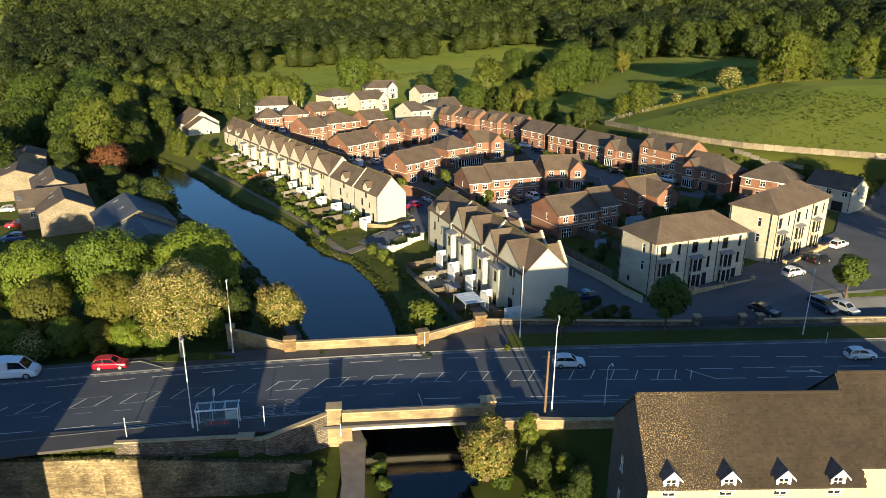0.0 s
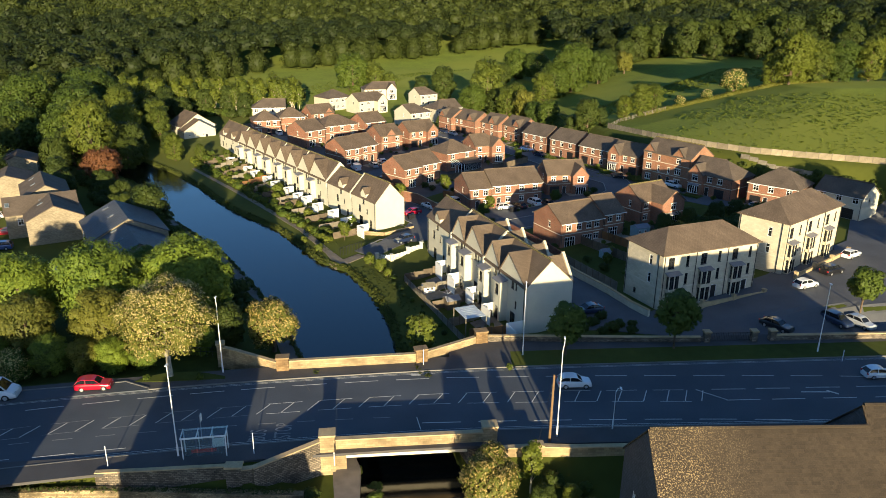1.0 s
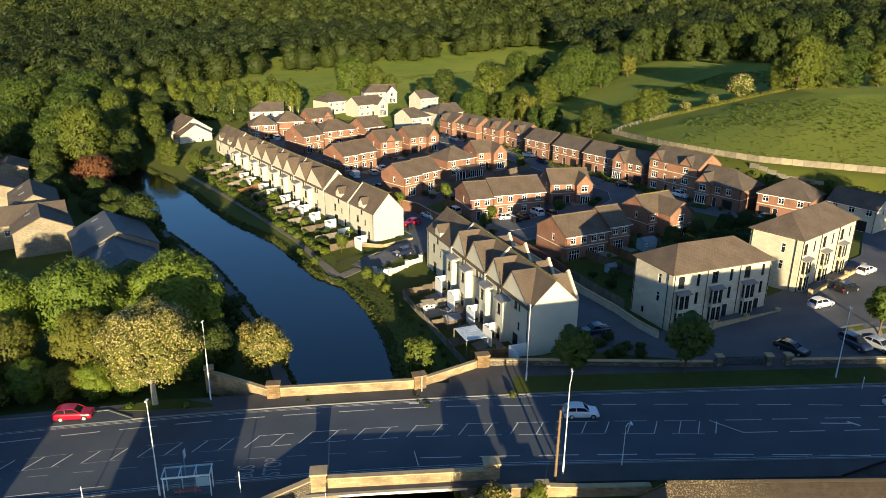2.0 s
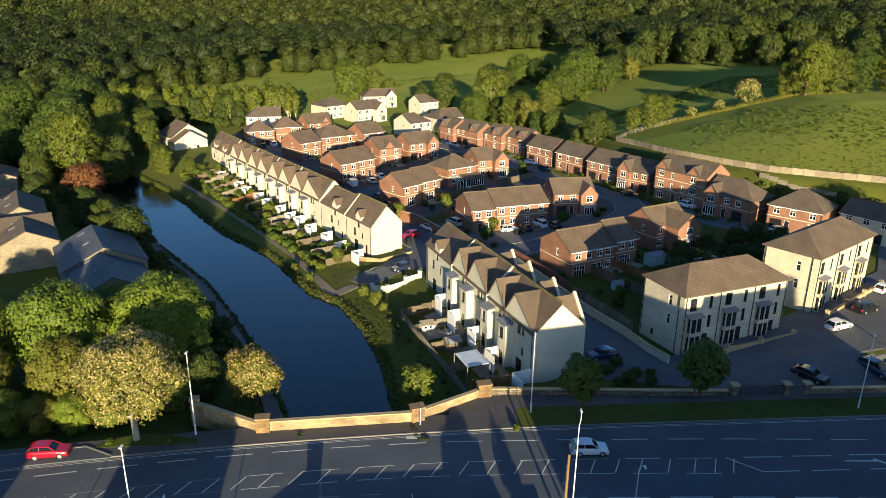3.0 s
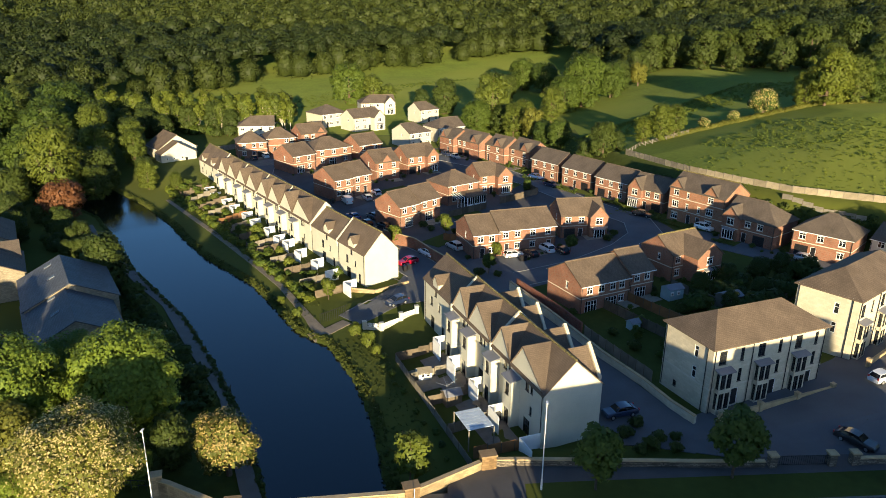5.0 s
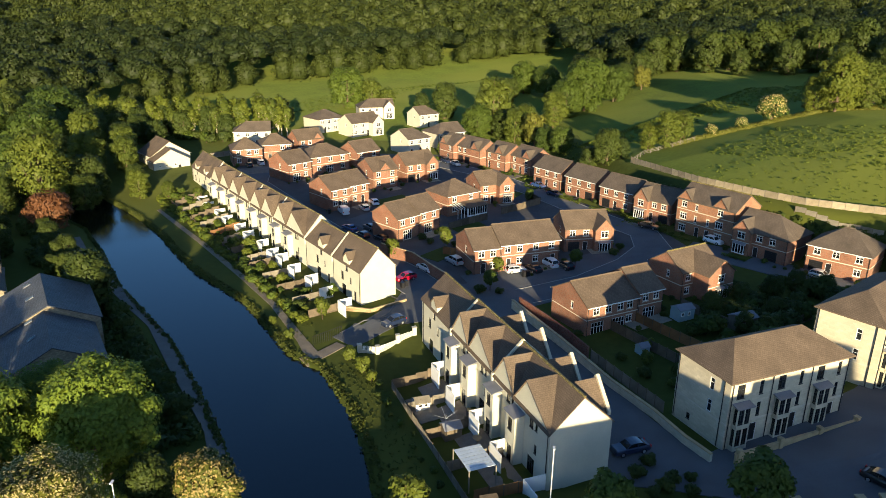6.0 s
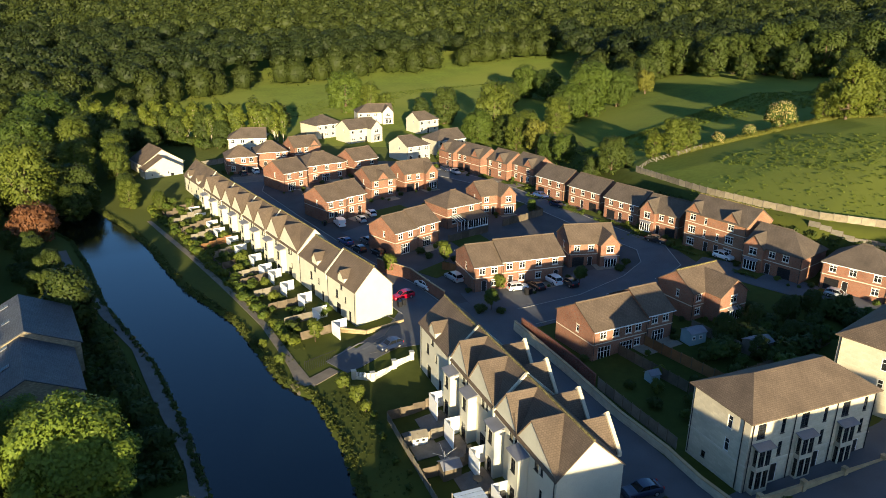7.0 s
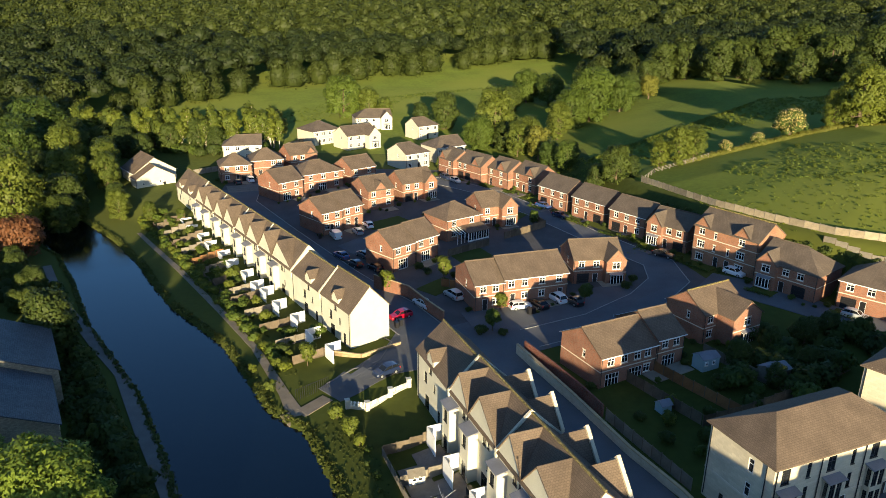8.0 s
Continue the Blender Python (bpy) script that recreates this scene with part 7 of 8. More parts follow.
GARDEN_SHRUBS = ((22.3, 101.3, "shrub_d", 0.9), (23.0, 96.4, "shrub_d", 1.0), (19.0, 96.6, "shrub_d", 0.7), (21.4, 95.2, "shrub_d", 0.8), (25.4, 95.9, "shrub_d", 0.8), (26.0, 98.2, "shrub_d", 0.7), (33, 126.5, "shrub_d", 0.9), (62, 140, "shrub_d", 1.5), (14, 160.0, "shrub_d", 0.4), (31, 169, "shrub_d", 1.0), (33, 172.5, "shrub_d", 0.9), (17.6, 210.2, "shrub", 1.0), (13, 203, "shrub_d", 0.8), (44, 181, "shrub_d", 1.0), (50, 175, "shrub_d", 0.7), (20.5, 99.5, "shrub_d", 1.0), (24, 98.2, "shrub_d", 0.9), (-1, 176, "shrub_d", 0.8), (-8, 180, "shrub_d", 1.0), (-6, 177, "shrub_d", 0.9), (-28, 224, "shrub_d", 0.9), (-50, 231, "shrub_d", 0.8), (-54, 243, "shrub", 0.9), (4, 152, "shrub_d", 1.1), (7.5, 151.5, "shrub_d", 0.8), (7.7, 84.3, "shrub_y", 0.5), (-30, 79.8, "shrub_y", 0.5), (-36.5, 79.6, "shrub", 0.5), (-6.9, 64.5, "shrub", 0.9), (-6.6, 62.0, "shrub", 1.0), (-6.0, 59.6, "shrub", 0.9), (-13.0, 62.0, "shrub_d", 0.9), (-12.6, 59.4, "shrub_d", 1.1), (7, 64.5, "shrub", 0.9))
YARD_SHRUBS = ((11, 64.5, "shrub_d", 1.1), (14, 64, "shrub", 0.8), (6.0, 59.5, "shrub", 1.1), (12, 58, "shrub_d", 1.2), (9, 57, "shrub", 1.3), (-60, 140, "shrub", 0.9), (-56, 137, "shrub_d", 1.1), (-52, 131, "shrub", 0.8), (-48, 125, "shrub_y", 0.8), (-45, 121, "shrub_y", 1.0), (-41, 114, "shrub_d", 1.1), (-37, 109, "shrub_d", 1.0), (-71, 160, "shrub", 1.2), (-76, 167, "shrub_y", 1.1), (-83, 163, "shrub", 1.2), (-64, 146, "shrub_d", 1.3), (-70, 150, "shrub", 1.1), (26.5, 121, "shrub_d", 1.0), (24, 126, "shrub_d", 0.8), (29.5, 118, "shrub", 0.9), (31, 121, "shrub_d", 1.2), (27.5, 124.5, "shrub_y", 1.1), (33, 117, "shrub_d", 1.0))
for x, y, k, s in CANAL_SHRUBS + GARDEN_SHRUBS + YARD_SHRUBS:
    plant(k, x, y, s * 0.72)


def tufts(name, spots, mat, label, size, n=26, flat=0.8):
    q = []
    rr = np.random.default_rng(len(spots))
    for x, y, z, s in spots:
        q.append(leaf_cloud([(x, y, z + s * 0.3, s, s, s * flat)], n, size * s, rr, up=0.1))
    return tagged(new(name, cloud_mesh(name, np.concatenate(q), M[mat])), label, "vegetation", kind="stuff")


def scatter(line, n, lo, hi, smin, smax, side=1, seed=0):
    rr, out = np.random.default_rng(seed), []
    for _ in range(n):
        p, t = along(line, rr.uniform(0, 1)), rr.uniform(lo, hi)
        q = (p[0] + side * t * 0.85, p[1] + side * t * 0.5)
        out.append((*q, gz(*q), rr.uniform(smin, smax)))
    return out


tufts("bank_grass", scatter(CANAL_E[4:-1], 1500, 0.1, 1.6, 0.1, 0.32, 1, 1), "reed", "rough grass and reeds along the canal edge", 0.35)
tufts("bank_grass", scatter(CANAL_W[4:-1], 1000, 0.2, 1.0, 0.15, 0.4, -1, 2), "leaf_d", "dark rough growth along the towpath edge", 0.35)
tufts("bank_grass", scatter([(-23, 133), (-33, 150), (-43, 163), (-60, 186), (-75, 205)], 420, -1.5, 2.5, 0.1, 0.24, 1, 3), "reed", "rough grass beside the footpath", 0.35)
tufts("bank_growth", scatter([(-33, 104), (-46, 121), (-54, 132), (-66, 147), (-80, 168)], 700, -4.0, 1.5, 0.4, 1.0, -1, 4), "leaf_d", "dark undergrowth behind the towpath", 0.35)
for mat, lab, k in (("leaf", "green scrub along the foot of the terrace gardens", 75), ("leaf_y", "yellow green bushes mixed into the bank scrub", 60)):
    rr = np.random.default_rng(k)
    spots = [T1 @ Vector((8 + 90 * q, -8.5 - rr.uniform(0, 1.5), 0)) for q in rr.uniform(0, 1, k)]
    tufts("bank_scrub", [(p.x, p.y, gz(p.x, p.y) + 0.2, rr.uniform(0.45, 1.0)) for p in spots], mat, lab, 0.24, n=160)
tufts("bank_grass", scatter(CANAL_E[5:9], 420, 1.4, 6.5, 0.08, 0.22, 1, 12), "reed", "uneven rough grass on the canal bank", 0.32, n=16, flat=0.4)
tufts("wall_top_grass", [(-75 + 61.0 * t, 59.75 + 1.5 * t, -1.75 + 0.45 * min(1, t * 1.6), 0.16 + 0.1 * (i % 3)) for i, t in enumerate(np.linspace(0.01, 0.99, 150))], "reed", "dry grass growing along the top of the yard wall", 0.4, n=18)
tufts("hedge", scatter([(61, 236), (70, 238), (80, 240), (92, 242), (104, 243), (120, 243)], 520, -1.4, 1.4, 0.5, 1.15, 1, 5), "leaf_o", "scrubby hedge between the two fields", 0.22, n=60)
tufts("field_tufts", scatter([(74, 225), (84, 214), (96, 200), (106, 188)], 650, -15, 15, 0.2, 0.6, 1, 6), "sward", "darker tussocks scattered over the field", 0.32, n=16, flat=0.35)
tufts("field_tufts", scatter([(60, 205), (76, 200), (96, 190), (120, 180)], 1000, -34, 30, 0.15, 0.5, 1, 16), "sward", "scattered tufts of longer grass in the field", 0.32, n=12, flat=0.25)
tufts("field_tufts", scatter([(45, 245), (58, 275), (80, 290), (110, 290), (135, 285)], 2400, -34, 34, 0.3, 0.8, 1, 7), "sward", "tussocky grass in the paddock", 0.32, n=14, flat=0.4)
tufts("field_tufts", scatter([(-120, 310), (-80, 330), (-40, 390), (0, 420)], 900, -30, 30, 0.3, 0.7, 1, 8), "sward", "rough grass in the pasture below the wood", 0.32, n=12, flat=0.4)
tufts("bank_growth", scatter([(48, 205), (53, 190), (60, 179), (67.5, 170), (76, 164.5), (94, 154)], 420, -3.4, -0.8, 0.3, 0.8, 1, 9), "leaf_d", "dark scrub on the bank below the field fence", 0.3, n=40)
for pts, lab in (([(24, 216.5), (31, 206)], "clipped hedge in front of brick houses"), ([(36.5, 198), (43, 188.5)], "clipped hedge along the street")):
    tufts("hedge", [(pts[0][0] + (pts[1][0] - pts[0][0]) * t - 1.5, pts[0][1] + (pts[1][1] - pts[0][1]) * t - 1.0, gz(*pts[0]) + 0.3, 0.55) for t in np.linspace(0, 1, 26)], "leaf_y", lab, 0.3)

# low planting in front of and between the brick houses
ROW_FRONTS = ((-7.4, 259.0, -53, 7.6), (-2.0, 254.3, -50, 11.4), (7.4, 246.8, -51, 8.6), (14.4, 241.4, -54, 9.4), (19.9, 225.8, -52, 10.4), (27.1, 214.5, -52, 10.6), (34.0, 203.1, -51, 10.2), (40.2, 192.6, -48, 9.6), (46.7, 182.2, -53, 14.0), (54.2, 168.6, -50, 11.0), (64.3, 159.2, -42, 10.6))
YARD_FRONTS = ((3.0, 160.1, 21, 18.2), (21.7, 171.9, 11, 9.8), (20.3, 134.0, 29, 15.4), (38.1, 146.4, 32, 9.3), (-13.2, 178.1, 46, 12.5), (-3.0, 196.0, 39, 9.9), (4.9, 206.5, 27, 9.0), (-15.5, 226.2, 36, 10.2), (-31.5, 199.5, 45, 11.6), (-23.5, 218.5, 36, 7.6), (-31.2, 240.7, 44, 8.5), (-47.8, 224.3, 48, 7.8), (-43.6, 232.9, 39, 12.8), (-52.5, 256.5, 38, 9.2), (-68.8, 241.4, 24, 8.8))
r = np.random.default_rng(77)
for x, y, a, w in ROW_FRONTS + YARD_FRONTS:
    ca, sa = math.cos(math.radians(a)), math.sin(math.radians(a))
    for u, v in ((-0.9, r.uniform(-2, 3)), (w + 0.9, r.uniform(-2, 3)), (r.uniform(0.5, w - 0.5), -r.uniform(2.4, 3.2)), (r.uniform(0.5, w - 0.5), -r.uniform(1.2, 1.8))):
        plant(("shrub", "shrub_d", "shrub_y", "shrub_d")[int(r.integers(4))], x + ca * u - sa * v, y + sa * u + ca * v, r.uniform(0.25, 0.55))
    if a < 0:
        p, q = (x + ca * 0.4 + sa * 3.4, y + sa * 0.4 - ca * 3.4), (x + ca * (w * 0.45) + sa * 3.4, y + sa * (w * 0.45) - ca * 3.4)
        tufts("hedge", [(p[0] + (q[0] - p[0]) * t, p[1] + (q[1] - p[1]) * t, gz(*p) + 0.25, 0.42) for t in np.linspace(0, 1, 12)], "leaf", "clipped green hedge in front of a brick house", 0.3)
        strip("lawn", [(x + ca * 0.5 + sa * 1.8, y + sa * 0.5 - ca * 1.8), (x + ca * w * 0.45 + sa * 1.8, y + sa * w * 0.45 - ca * 1.8)], 2.6, "grass", "small front lawn of a brick house", lift=0.1, category="lawn")
    else:
        strip("patio", [(x + ca * w * 0.5 + sa * 1.6, y + sa * w * 0.5 - ca * 1.6), (x + ca * (w - 0.5) + sa * 1.6, y + sa * (w - 0.5) - ca * 1.6)], 3.0, "setts_p", "pale paved patio beside a brick house", lift=0.12, category="patio")

# ---- vehicles ----
PAINT = {}


def car_paint(color):
    if color not in PAINT:
        m = material("car_paint", color, 0.3, 0.5, vary=0.04, bump=0)
        m.node_tree.nodes["Principled BSDF"].inputs["Coat Weight"].default_value = 0.8
        PAINT[color] = m
    return PAINT[color]


def loft(s, rings, mat=0):
    for a, b in zip(rings, rings[1:]):
        for k in range(len(a)):
            j = (k + 1) % len(a)
            s.face((a[k], a[j], b[j], b[k]), mat)
    s.face(rings[0][::-1], mat), s.face(rings[-1], mat)


CARS = {}
SHAPE = {  # length, width, height, belt height, where the glass starts and ends, roof start and end (fractions of the length)
    "hatch": (4.05, 1.74, 1.48, 0.93, 0.26, 0.99, 0.46, 0.88), "saloon": (4.55, 1.8, 1.45, 0.92, 0.27, 0.93, 0.45, 0.76),
    "suv": (4.45, 1.86, 1.66, 1.05, 0.25, 0.99, 0.43, 0.9), "van": (4.6, 1.85, 1.85, 1.1, 0.16, 1.0, 0.33, 0.99)}


def car_meshes(kind, color):
    key = (kind, color)
    if key in CARS:
        return CARS[key]
    L, Wd, H, B, g0, g1, r0, r1 = SHAPE[kind]
    hw = Wd / 2
    body = Shell(car_paint(color), M["black"])
    rings = []
    for f, top, w in ((0.0, 0.5, 0.8), (0.012, 0.66, 0.89), (0.05, 0.8, 0.95), (0.14, B - 0.1, 0.99), (0.27, B - 0.01, 1.0), (0.5, B + 0.02, 1.0), (0.8, B + 0.05, 1.0), (0.94, B + 0.03, 0.97), (0.985, B - 0.1, 0.92), (1.0, B - 0.32, 0.86)):
        x, h = (f - 0.5) * L, hw * w
        rings.append([Vector(p) for p in ((x, -h * 0.88, 0.2), (x, -h, 0.36), (x, -h, top - 0.2), (x, -h * 0.95, top - 0.07), (x, -h * 0.8, top), (x, h * 0.8, top), (x, h * 0.95, top - 0.07), (x, h, top - 0.2), (x, h, 0.36), (x, h * 0.88, 0.2))])
    loft(body, rings)
    X = lambda f: (f - 0.5) * L
    roof = [(X(r0 - 0.03), hw * 0.72, H - 0.1), (X(r0 + 0.06), hw * 0.76, H - 0.02), (X((r0 + r1) / 2), hw * 0.77, H), (X(r1 - 0.08), hw * 0.74, H - 0.03), (X(r1 + 0.01), hw * 0.7, H - 0.13)]
    for a, b in zip(roof, roof[1:]):
        body.slab([(a[0], -a[1], a[2]), (b[0], -b[1], b[2]), (b[0], b[1], b[2]), (a[0], a[1], a[2])], 0.06)
    roof = [roof[0], roof[2], roof[4]]
    base = [(X(g0), hw * 0.86, B - 0.05), (X(r0), hw * 0.92, B), (X(r1), hw * 0.92, B), (X(g1), hw * 0.86, B - 0.02)]
    for sg in (-1, 1):
        for i, j in ((0, 0), (1, 2)):
            p, q = Vector((base[i if i == 0 else 3][0], sg * base[i if i == 0 else 3][1], base[i if i == 0 else 3][2])), Vector((roof[j][0], sg * roof[j][1], roof[j][2] - 0.03))
            body.tube([p, q], 0.045, 0, 4)
        body.tube([(X((r0 + r1) / 2), sg * hw * 0.92, B), (X((r0 + r1) / 2), sg * hw * 0.77, H - 0.04)], 0.045, 0, 4)
    glass_s = Shell(M["car_glass"])
    up = [(roof[0][0], roof[0][1] - 0.02, H - 0.13), (roof[2][0], roof[2][1] - 0.02, H - 0.15)]
    lo = [(base[0][0], base[0][1] - 0.03, base[0][2] - 0.03), (base[3][0] - 0.03, base[3][1] - 0.03, base[3][2] - 0.03)]
    if kind == "van":
        lo[1] = (X(0.55), lo[1][1], lo[1][2])
        up[1] = (X(0.55), up[1][1], up[1][2])
        body.box((X(0.52), -hw * 0.96, B - 0.1), (X(0.995), hw * 0.96, H))
    loft(glass_s, [[Vector(p) for p in ((lo[0][0], -lo[0][1], lo[0][2]), (lo[0][0], lo[0][1], lo[0][2]), (lo[1][0], lo[1][1], lo[1][2]), (lo[1][0], -lo[1][1], lo[1][2]))],
                   [Vector(p) for p in ((up[0][0], -up[0][1], up[0][2]), (up[0][0], up[0][1], up[0][2]), (up[1][0], up[1][1], up[1][2]), (up[1][0], -up[1][1], up[1][2]))]])
    tyre, rim = Shell(M["rubber"]), Shell(M["steel"])
    tyre.tube([(0, -0.1, 0), (0, 0.1, 0)], 0.33, 0, 16)
    rim.tube([(0, -0.115, 0), (0, 0.115, 0)], 0.2, 0, 12)
    hl, tl = Shell(M["clear"]), Shell(M["plastic_red"])
    hl.box((-0.06, -0.2, -0.08), (0.12, 0.2, 0.08)), tl.box((-0.06, -0.12, -0.12), (0.05, 0.12, 0.12))
    CARS[key] = (body.mesh("body"), glass_s.mesh("window_glass"), tyre.mesh("tyre"), rim.mesh("rim"), hl.mesh("headlight"), tl.mesh("tail_light"))
    return CARS[key]


def car(x, y, a, kind, color, label, z=None, s=1.0):
    b, g, ty, rm, hl, tl = car_meshes(kind, color)
    L, Wd = SHAPE[kind][:2]
    c = thing("van" if kind == "van" else "car", pose(x, y, (gz(x, y) + 0.1) if z is None else z, 0, 0, a) @ Matrix.Diagonal((s, s, s, 1)), label, "van" if kind == "van" else "car", "parked cars")
    piece("body", b, c, Matrix()), piece("window_glass", g, c, Matrix())
    for px in (-0.31 * L, 0.29 * L):
        for sg in (-1, 1):
            t = piece("wheel", ty, c, pose(px, sg * (Wd / 2 - 0.1), 0.31))
            piece("rim", rm, t, Matrix())
    for sg in (-1, 1):
        piece("headlight", hl, c, pose(-L / 2 + 0.08, sg * Wd * 0.34, 0.66)), piece("tail_light", tl, c, pose(L / 2 - 0.03, sg * Wd * 0.38, 0.82))


WHITE, RED, BLACK, BLUE, NAVY, SILVER, GREY = (0.75, 0.76, 0.77), (0.42, 0.003, 0.022), (0.012, 0.012, 0.014), (0.03, 0.07, 0.2), (0.015, 0.025, 0.06), (0.4, 0.41, 0.42), (0.1, 0.105, 0.11)
car(15.2, 80.6, 184, "hatch", WHITE, "white hatchback driving along the main road", 0.0)
car(53.5, 84.6, 185, "hatch", WHITE, "small white car with a dark roof on the main road", 0.0, 0.95)
car(-41.6, 77.2, 190, "hatch", RED, "bright red hatchback stopped beside the kerb", 0.11)
car(-52.2, 74.6, 192, "van", WHITE, "white box van beside the kerb", 0.05, 1.25)
for x, y, a, k, col, lab in (
        (-9.7, 157.3, 35, "hatch", RED, "red car parked behind the terrace gable"), (-6.2, 162.0, -52, "saloon", WHITE, "white saloon driving down the estate street"), (-10.0, 137.6, 40, "hatch", NAVY, "dark blue car at the end of the street"),
        (-28.4, 198.6, -62, "van", WHITE, "small white van in the parking court"), (-23.8, 201.8, -62, "hatch", SILVER, "silver car in the parking court"), (-22.0, 206.4, -62, "hatch", WHITE, "white car in the parking court"), (-25.0, 186.6, -50, "saloon", BLUE, "dark blue car behind the terrace"),
        (-21.4, 182.2, -50, "hatch", BLACK, "black car behind the terrace"), (-20.4, 187.4, -50, "hatch", GREY, "grey car behind the terrace"), (-17.0, 180.4, -50, "hatch", BLACK, "black hatchback beside a garden wall"), (-0.8, 166.0, -55, "suv", SILVER, "silver grey car beside the brick house"),
        (11.2, 161.9, 200, "hatch", WHITE, "white convertible with a dark top in a parking bay"), (14.5, 162.6, -60, "saloon", BLACK, "black car in a parking bay"), (17.9, 164.8, -60, "suv", WHITE, "white coupe in a parking bay"), (20.8, 163.2, -60, "hatch", BLACK, "black car beside the drive"),
        (-61.4, 244.2, -60, "suv", WHITE, "white car on a drive"), (-64.0, 241.0, -60, "hatch", BLACK, "black car on a drive"), (21.0, 222.0, 130, "saloon", BLUE, "blue car beside the hedge"), (24.3, 213.2, 130, "saloon", NAVY, "dark blue car beside the hedge"),
        (-5.0, 251.0, 120, "suv", NAVY, "dark car in front of the brick row"), (-2.0, 247.8, 120, "hatch", SILVER, "silver car in front of the brick row"), (41.8, 184.2, 140, "saloon", BLACK, "black car behind a garden tree"), (52.2, 173.2, 130, "hatch", WHITE, "white car on a drive beside tall houses"), (65.4, 154.6, 140, "hatch", SILVER, "silver hatchback in front of a hipped house"),
        (20.8, 103.9, 20, "saloon", NAVY, "dark blue car behind the terrace gable"), (46.5, 98.2, 130, "saloon", BLACK, "black car near the car park gate"), (55.6, 110.0, 205, "hatch", WHITE, "white hatchback in the car park"), (62.6, 116.2, 210, "suv", BLACK, "black car beside the apartments"), (70.0, 124.6, 215, "hatch", WHITE, "white car at the far end of the car park"),
        (55.7, 99.8, 118, "suv", NAVY, "dark blue estate car in the car park"), (59.0, 99.6, 118, "hatch", SILVER, "silver blue car in the car park"), (-101, 151.0, 20, "hatch", SILVER, "silver car across the canal"), (-90, 137.5, 20, "saloon", RED, "red car across the canal"), (-85.5, 128.5, 20, "suv", BLUE, "blue car across the canal"), (-68.4, 118.8, 15, "hatch", BLUE, "blue hatchback behind trees")):
    car(x, y, a, k, col, lab)
for x, col, lab in ((-36.8, GREY, "grey car below the yard wall"), (-31.4, BLACK, "black car below the yard wall"), (-26.2, BLACK, "dark car below the yard wall"), (-20.4, SILVER, "silver car below the yard wall")):
    car(x, 58.9, 95, "saloon", col, lab, -7.45)


# ---- street furniture ----
def lamp_post(x, y, h, label, arm=0, r=0.07):
    t = thing("street_lamp", pose(x, y, 0.05), label, "street lamp", "tall street lamps")
    s = Shell(M["lamp_white"])
    s.tube([(0, 0, -0.3), (0, 0, 1.3), (0, 0, 1.35), (0, 0, h)], [r * 1.5, r * 1.5, r, r * 0.62])
    s.make("post", t)
    a = Shell(M["lamp_white"])
    a.tube([(0, 0, h), (0.15, -0.25 * arm, h + 0.5), (0.3, -1.0 * arm, h + 0.8)] if arm else [(0, 0, h), (0, 0, h + 0.1)], 0.05)
    a.make("arm", t)
    hd = Shell(M["lamp_white"])
    hd.box((-0.09, -0.26, -0.05), (0.09, 0.26, 0.04), 0, pose(0.3 if arm else 0, -1.2 * arm, h + 0.85 if arm else h + 0.1))
    hd.make("lamp_head", t)


lamp_post(11.8, 69.7, 10.2, "tall white street lamp beside the footway", -1)
lamp_post(9.6, 88.1, 10.2, "tall white street lamp behind the verge")
lamp_post(49.0, 91.0, 9.6, "tall white street lamp by the car park")
lamp_post(-27.8, 81.7, 10.0, "tall white street lamp by the parapet")
lamp_post(-26.8, 64.6, 10.2, "tall white street lamp by the bus shelter")
lamp_post(18.0, 71.4, 4.6, "short grey lamp column on the footway", 0.6, 0.05)
for x, y, h, lab in ((-33.0, 62.6, 2.2, "slim pale marker post on the footway"), (-19.3, 65.3, 2.3, "slim pale sign post by the bus stop"), (-3.2, 84.8, 2.0, "slim white post by the parapet"), (51, 88.5, 1.4, "small marker post on the verge"), (-29.3, 108.8, 1.6, "dark slim post with a round head beside the towpath"), (-10.9, 64.0, 1.2, "slim post by the towpath")):
    t = thing("post", pose(x, y, gz(x, y) if y > 100 else 0.1), lab, "post")
    s = Shell(M["black" if "dark" in lab else "upvc"])
    s.tube([(0, 0, -0.2), (0, 0, h)], 0.045, 0, 8)
    s.tube([(0, 0, h), (0, 0, h + 0.12)], [0.07, 0.03], 0, 8)
    s.make("shaft", t)
wp = thing("telegraph_pole", pose(10.9, 68.7, 0.1), "brown wooden telegraph pole with steps", "pole")
s = Shell(M["pole_wood"])
s.tube([(0, 0, -0.5), (0.05, 0, 7.9)], [0.15, 0.11], 0, 10)
s.make("shaft", wp)
for i in range(9):
    s = Shell(M["black"])
    s.tube([(-0.25 if i % 2 else 0, 0, 3.5 + i * 0.45), (0 if i % 2 else 0.25, 0, 3.5 + i * 0.45)], 0.02, 0, 5)
    s.make("step", wp)
cb = Shell(M["black"])
cb.tube([(10.9 + (8.9 - 10.9) * t, 68.7 + (63.5 - 68.7) * t, 7.6 - 5.2 * t - 0.4 * t * (1 - t)) for t in (0, 0.25, 0.5, 0.75, 1)], 0.015, 0, 4)
cb.make("cable", wp, m=wp.matrix_basis.inverted())

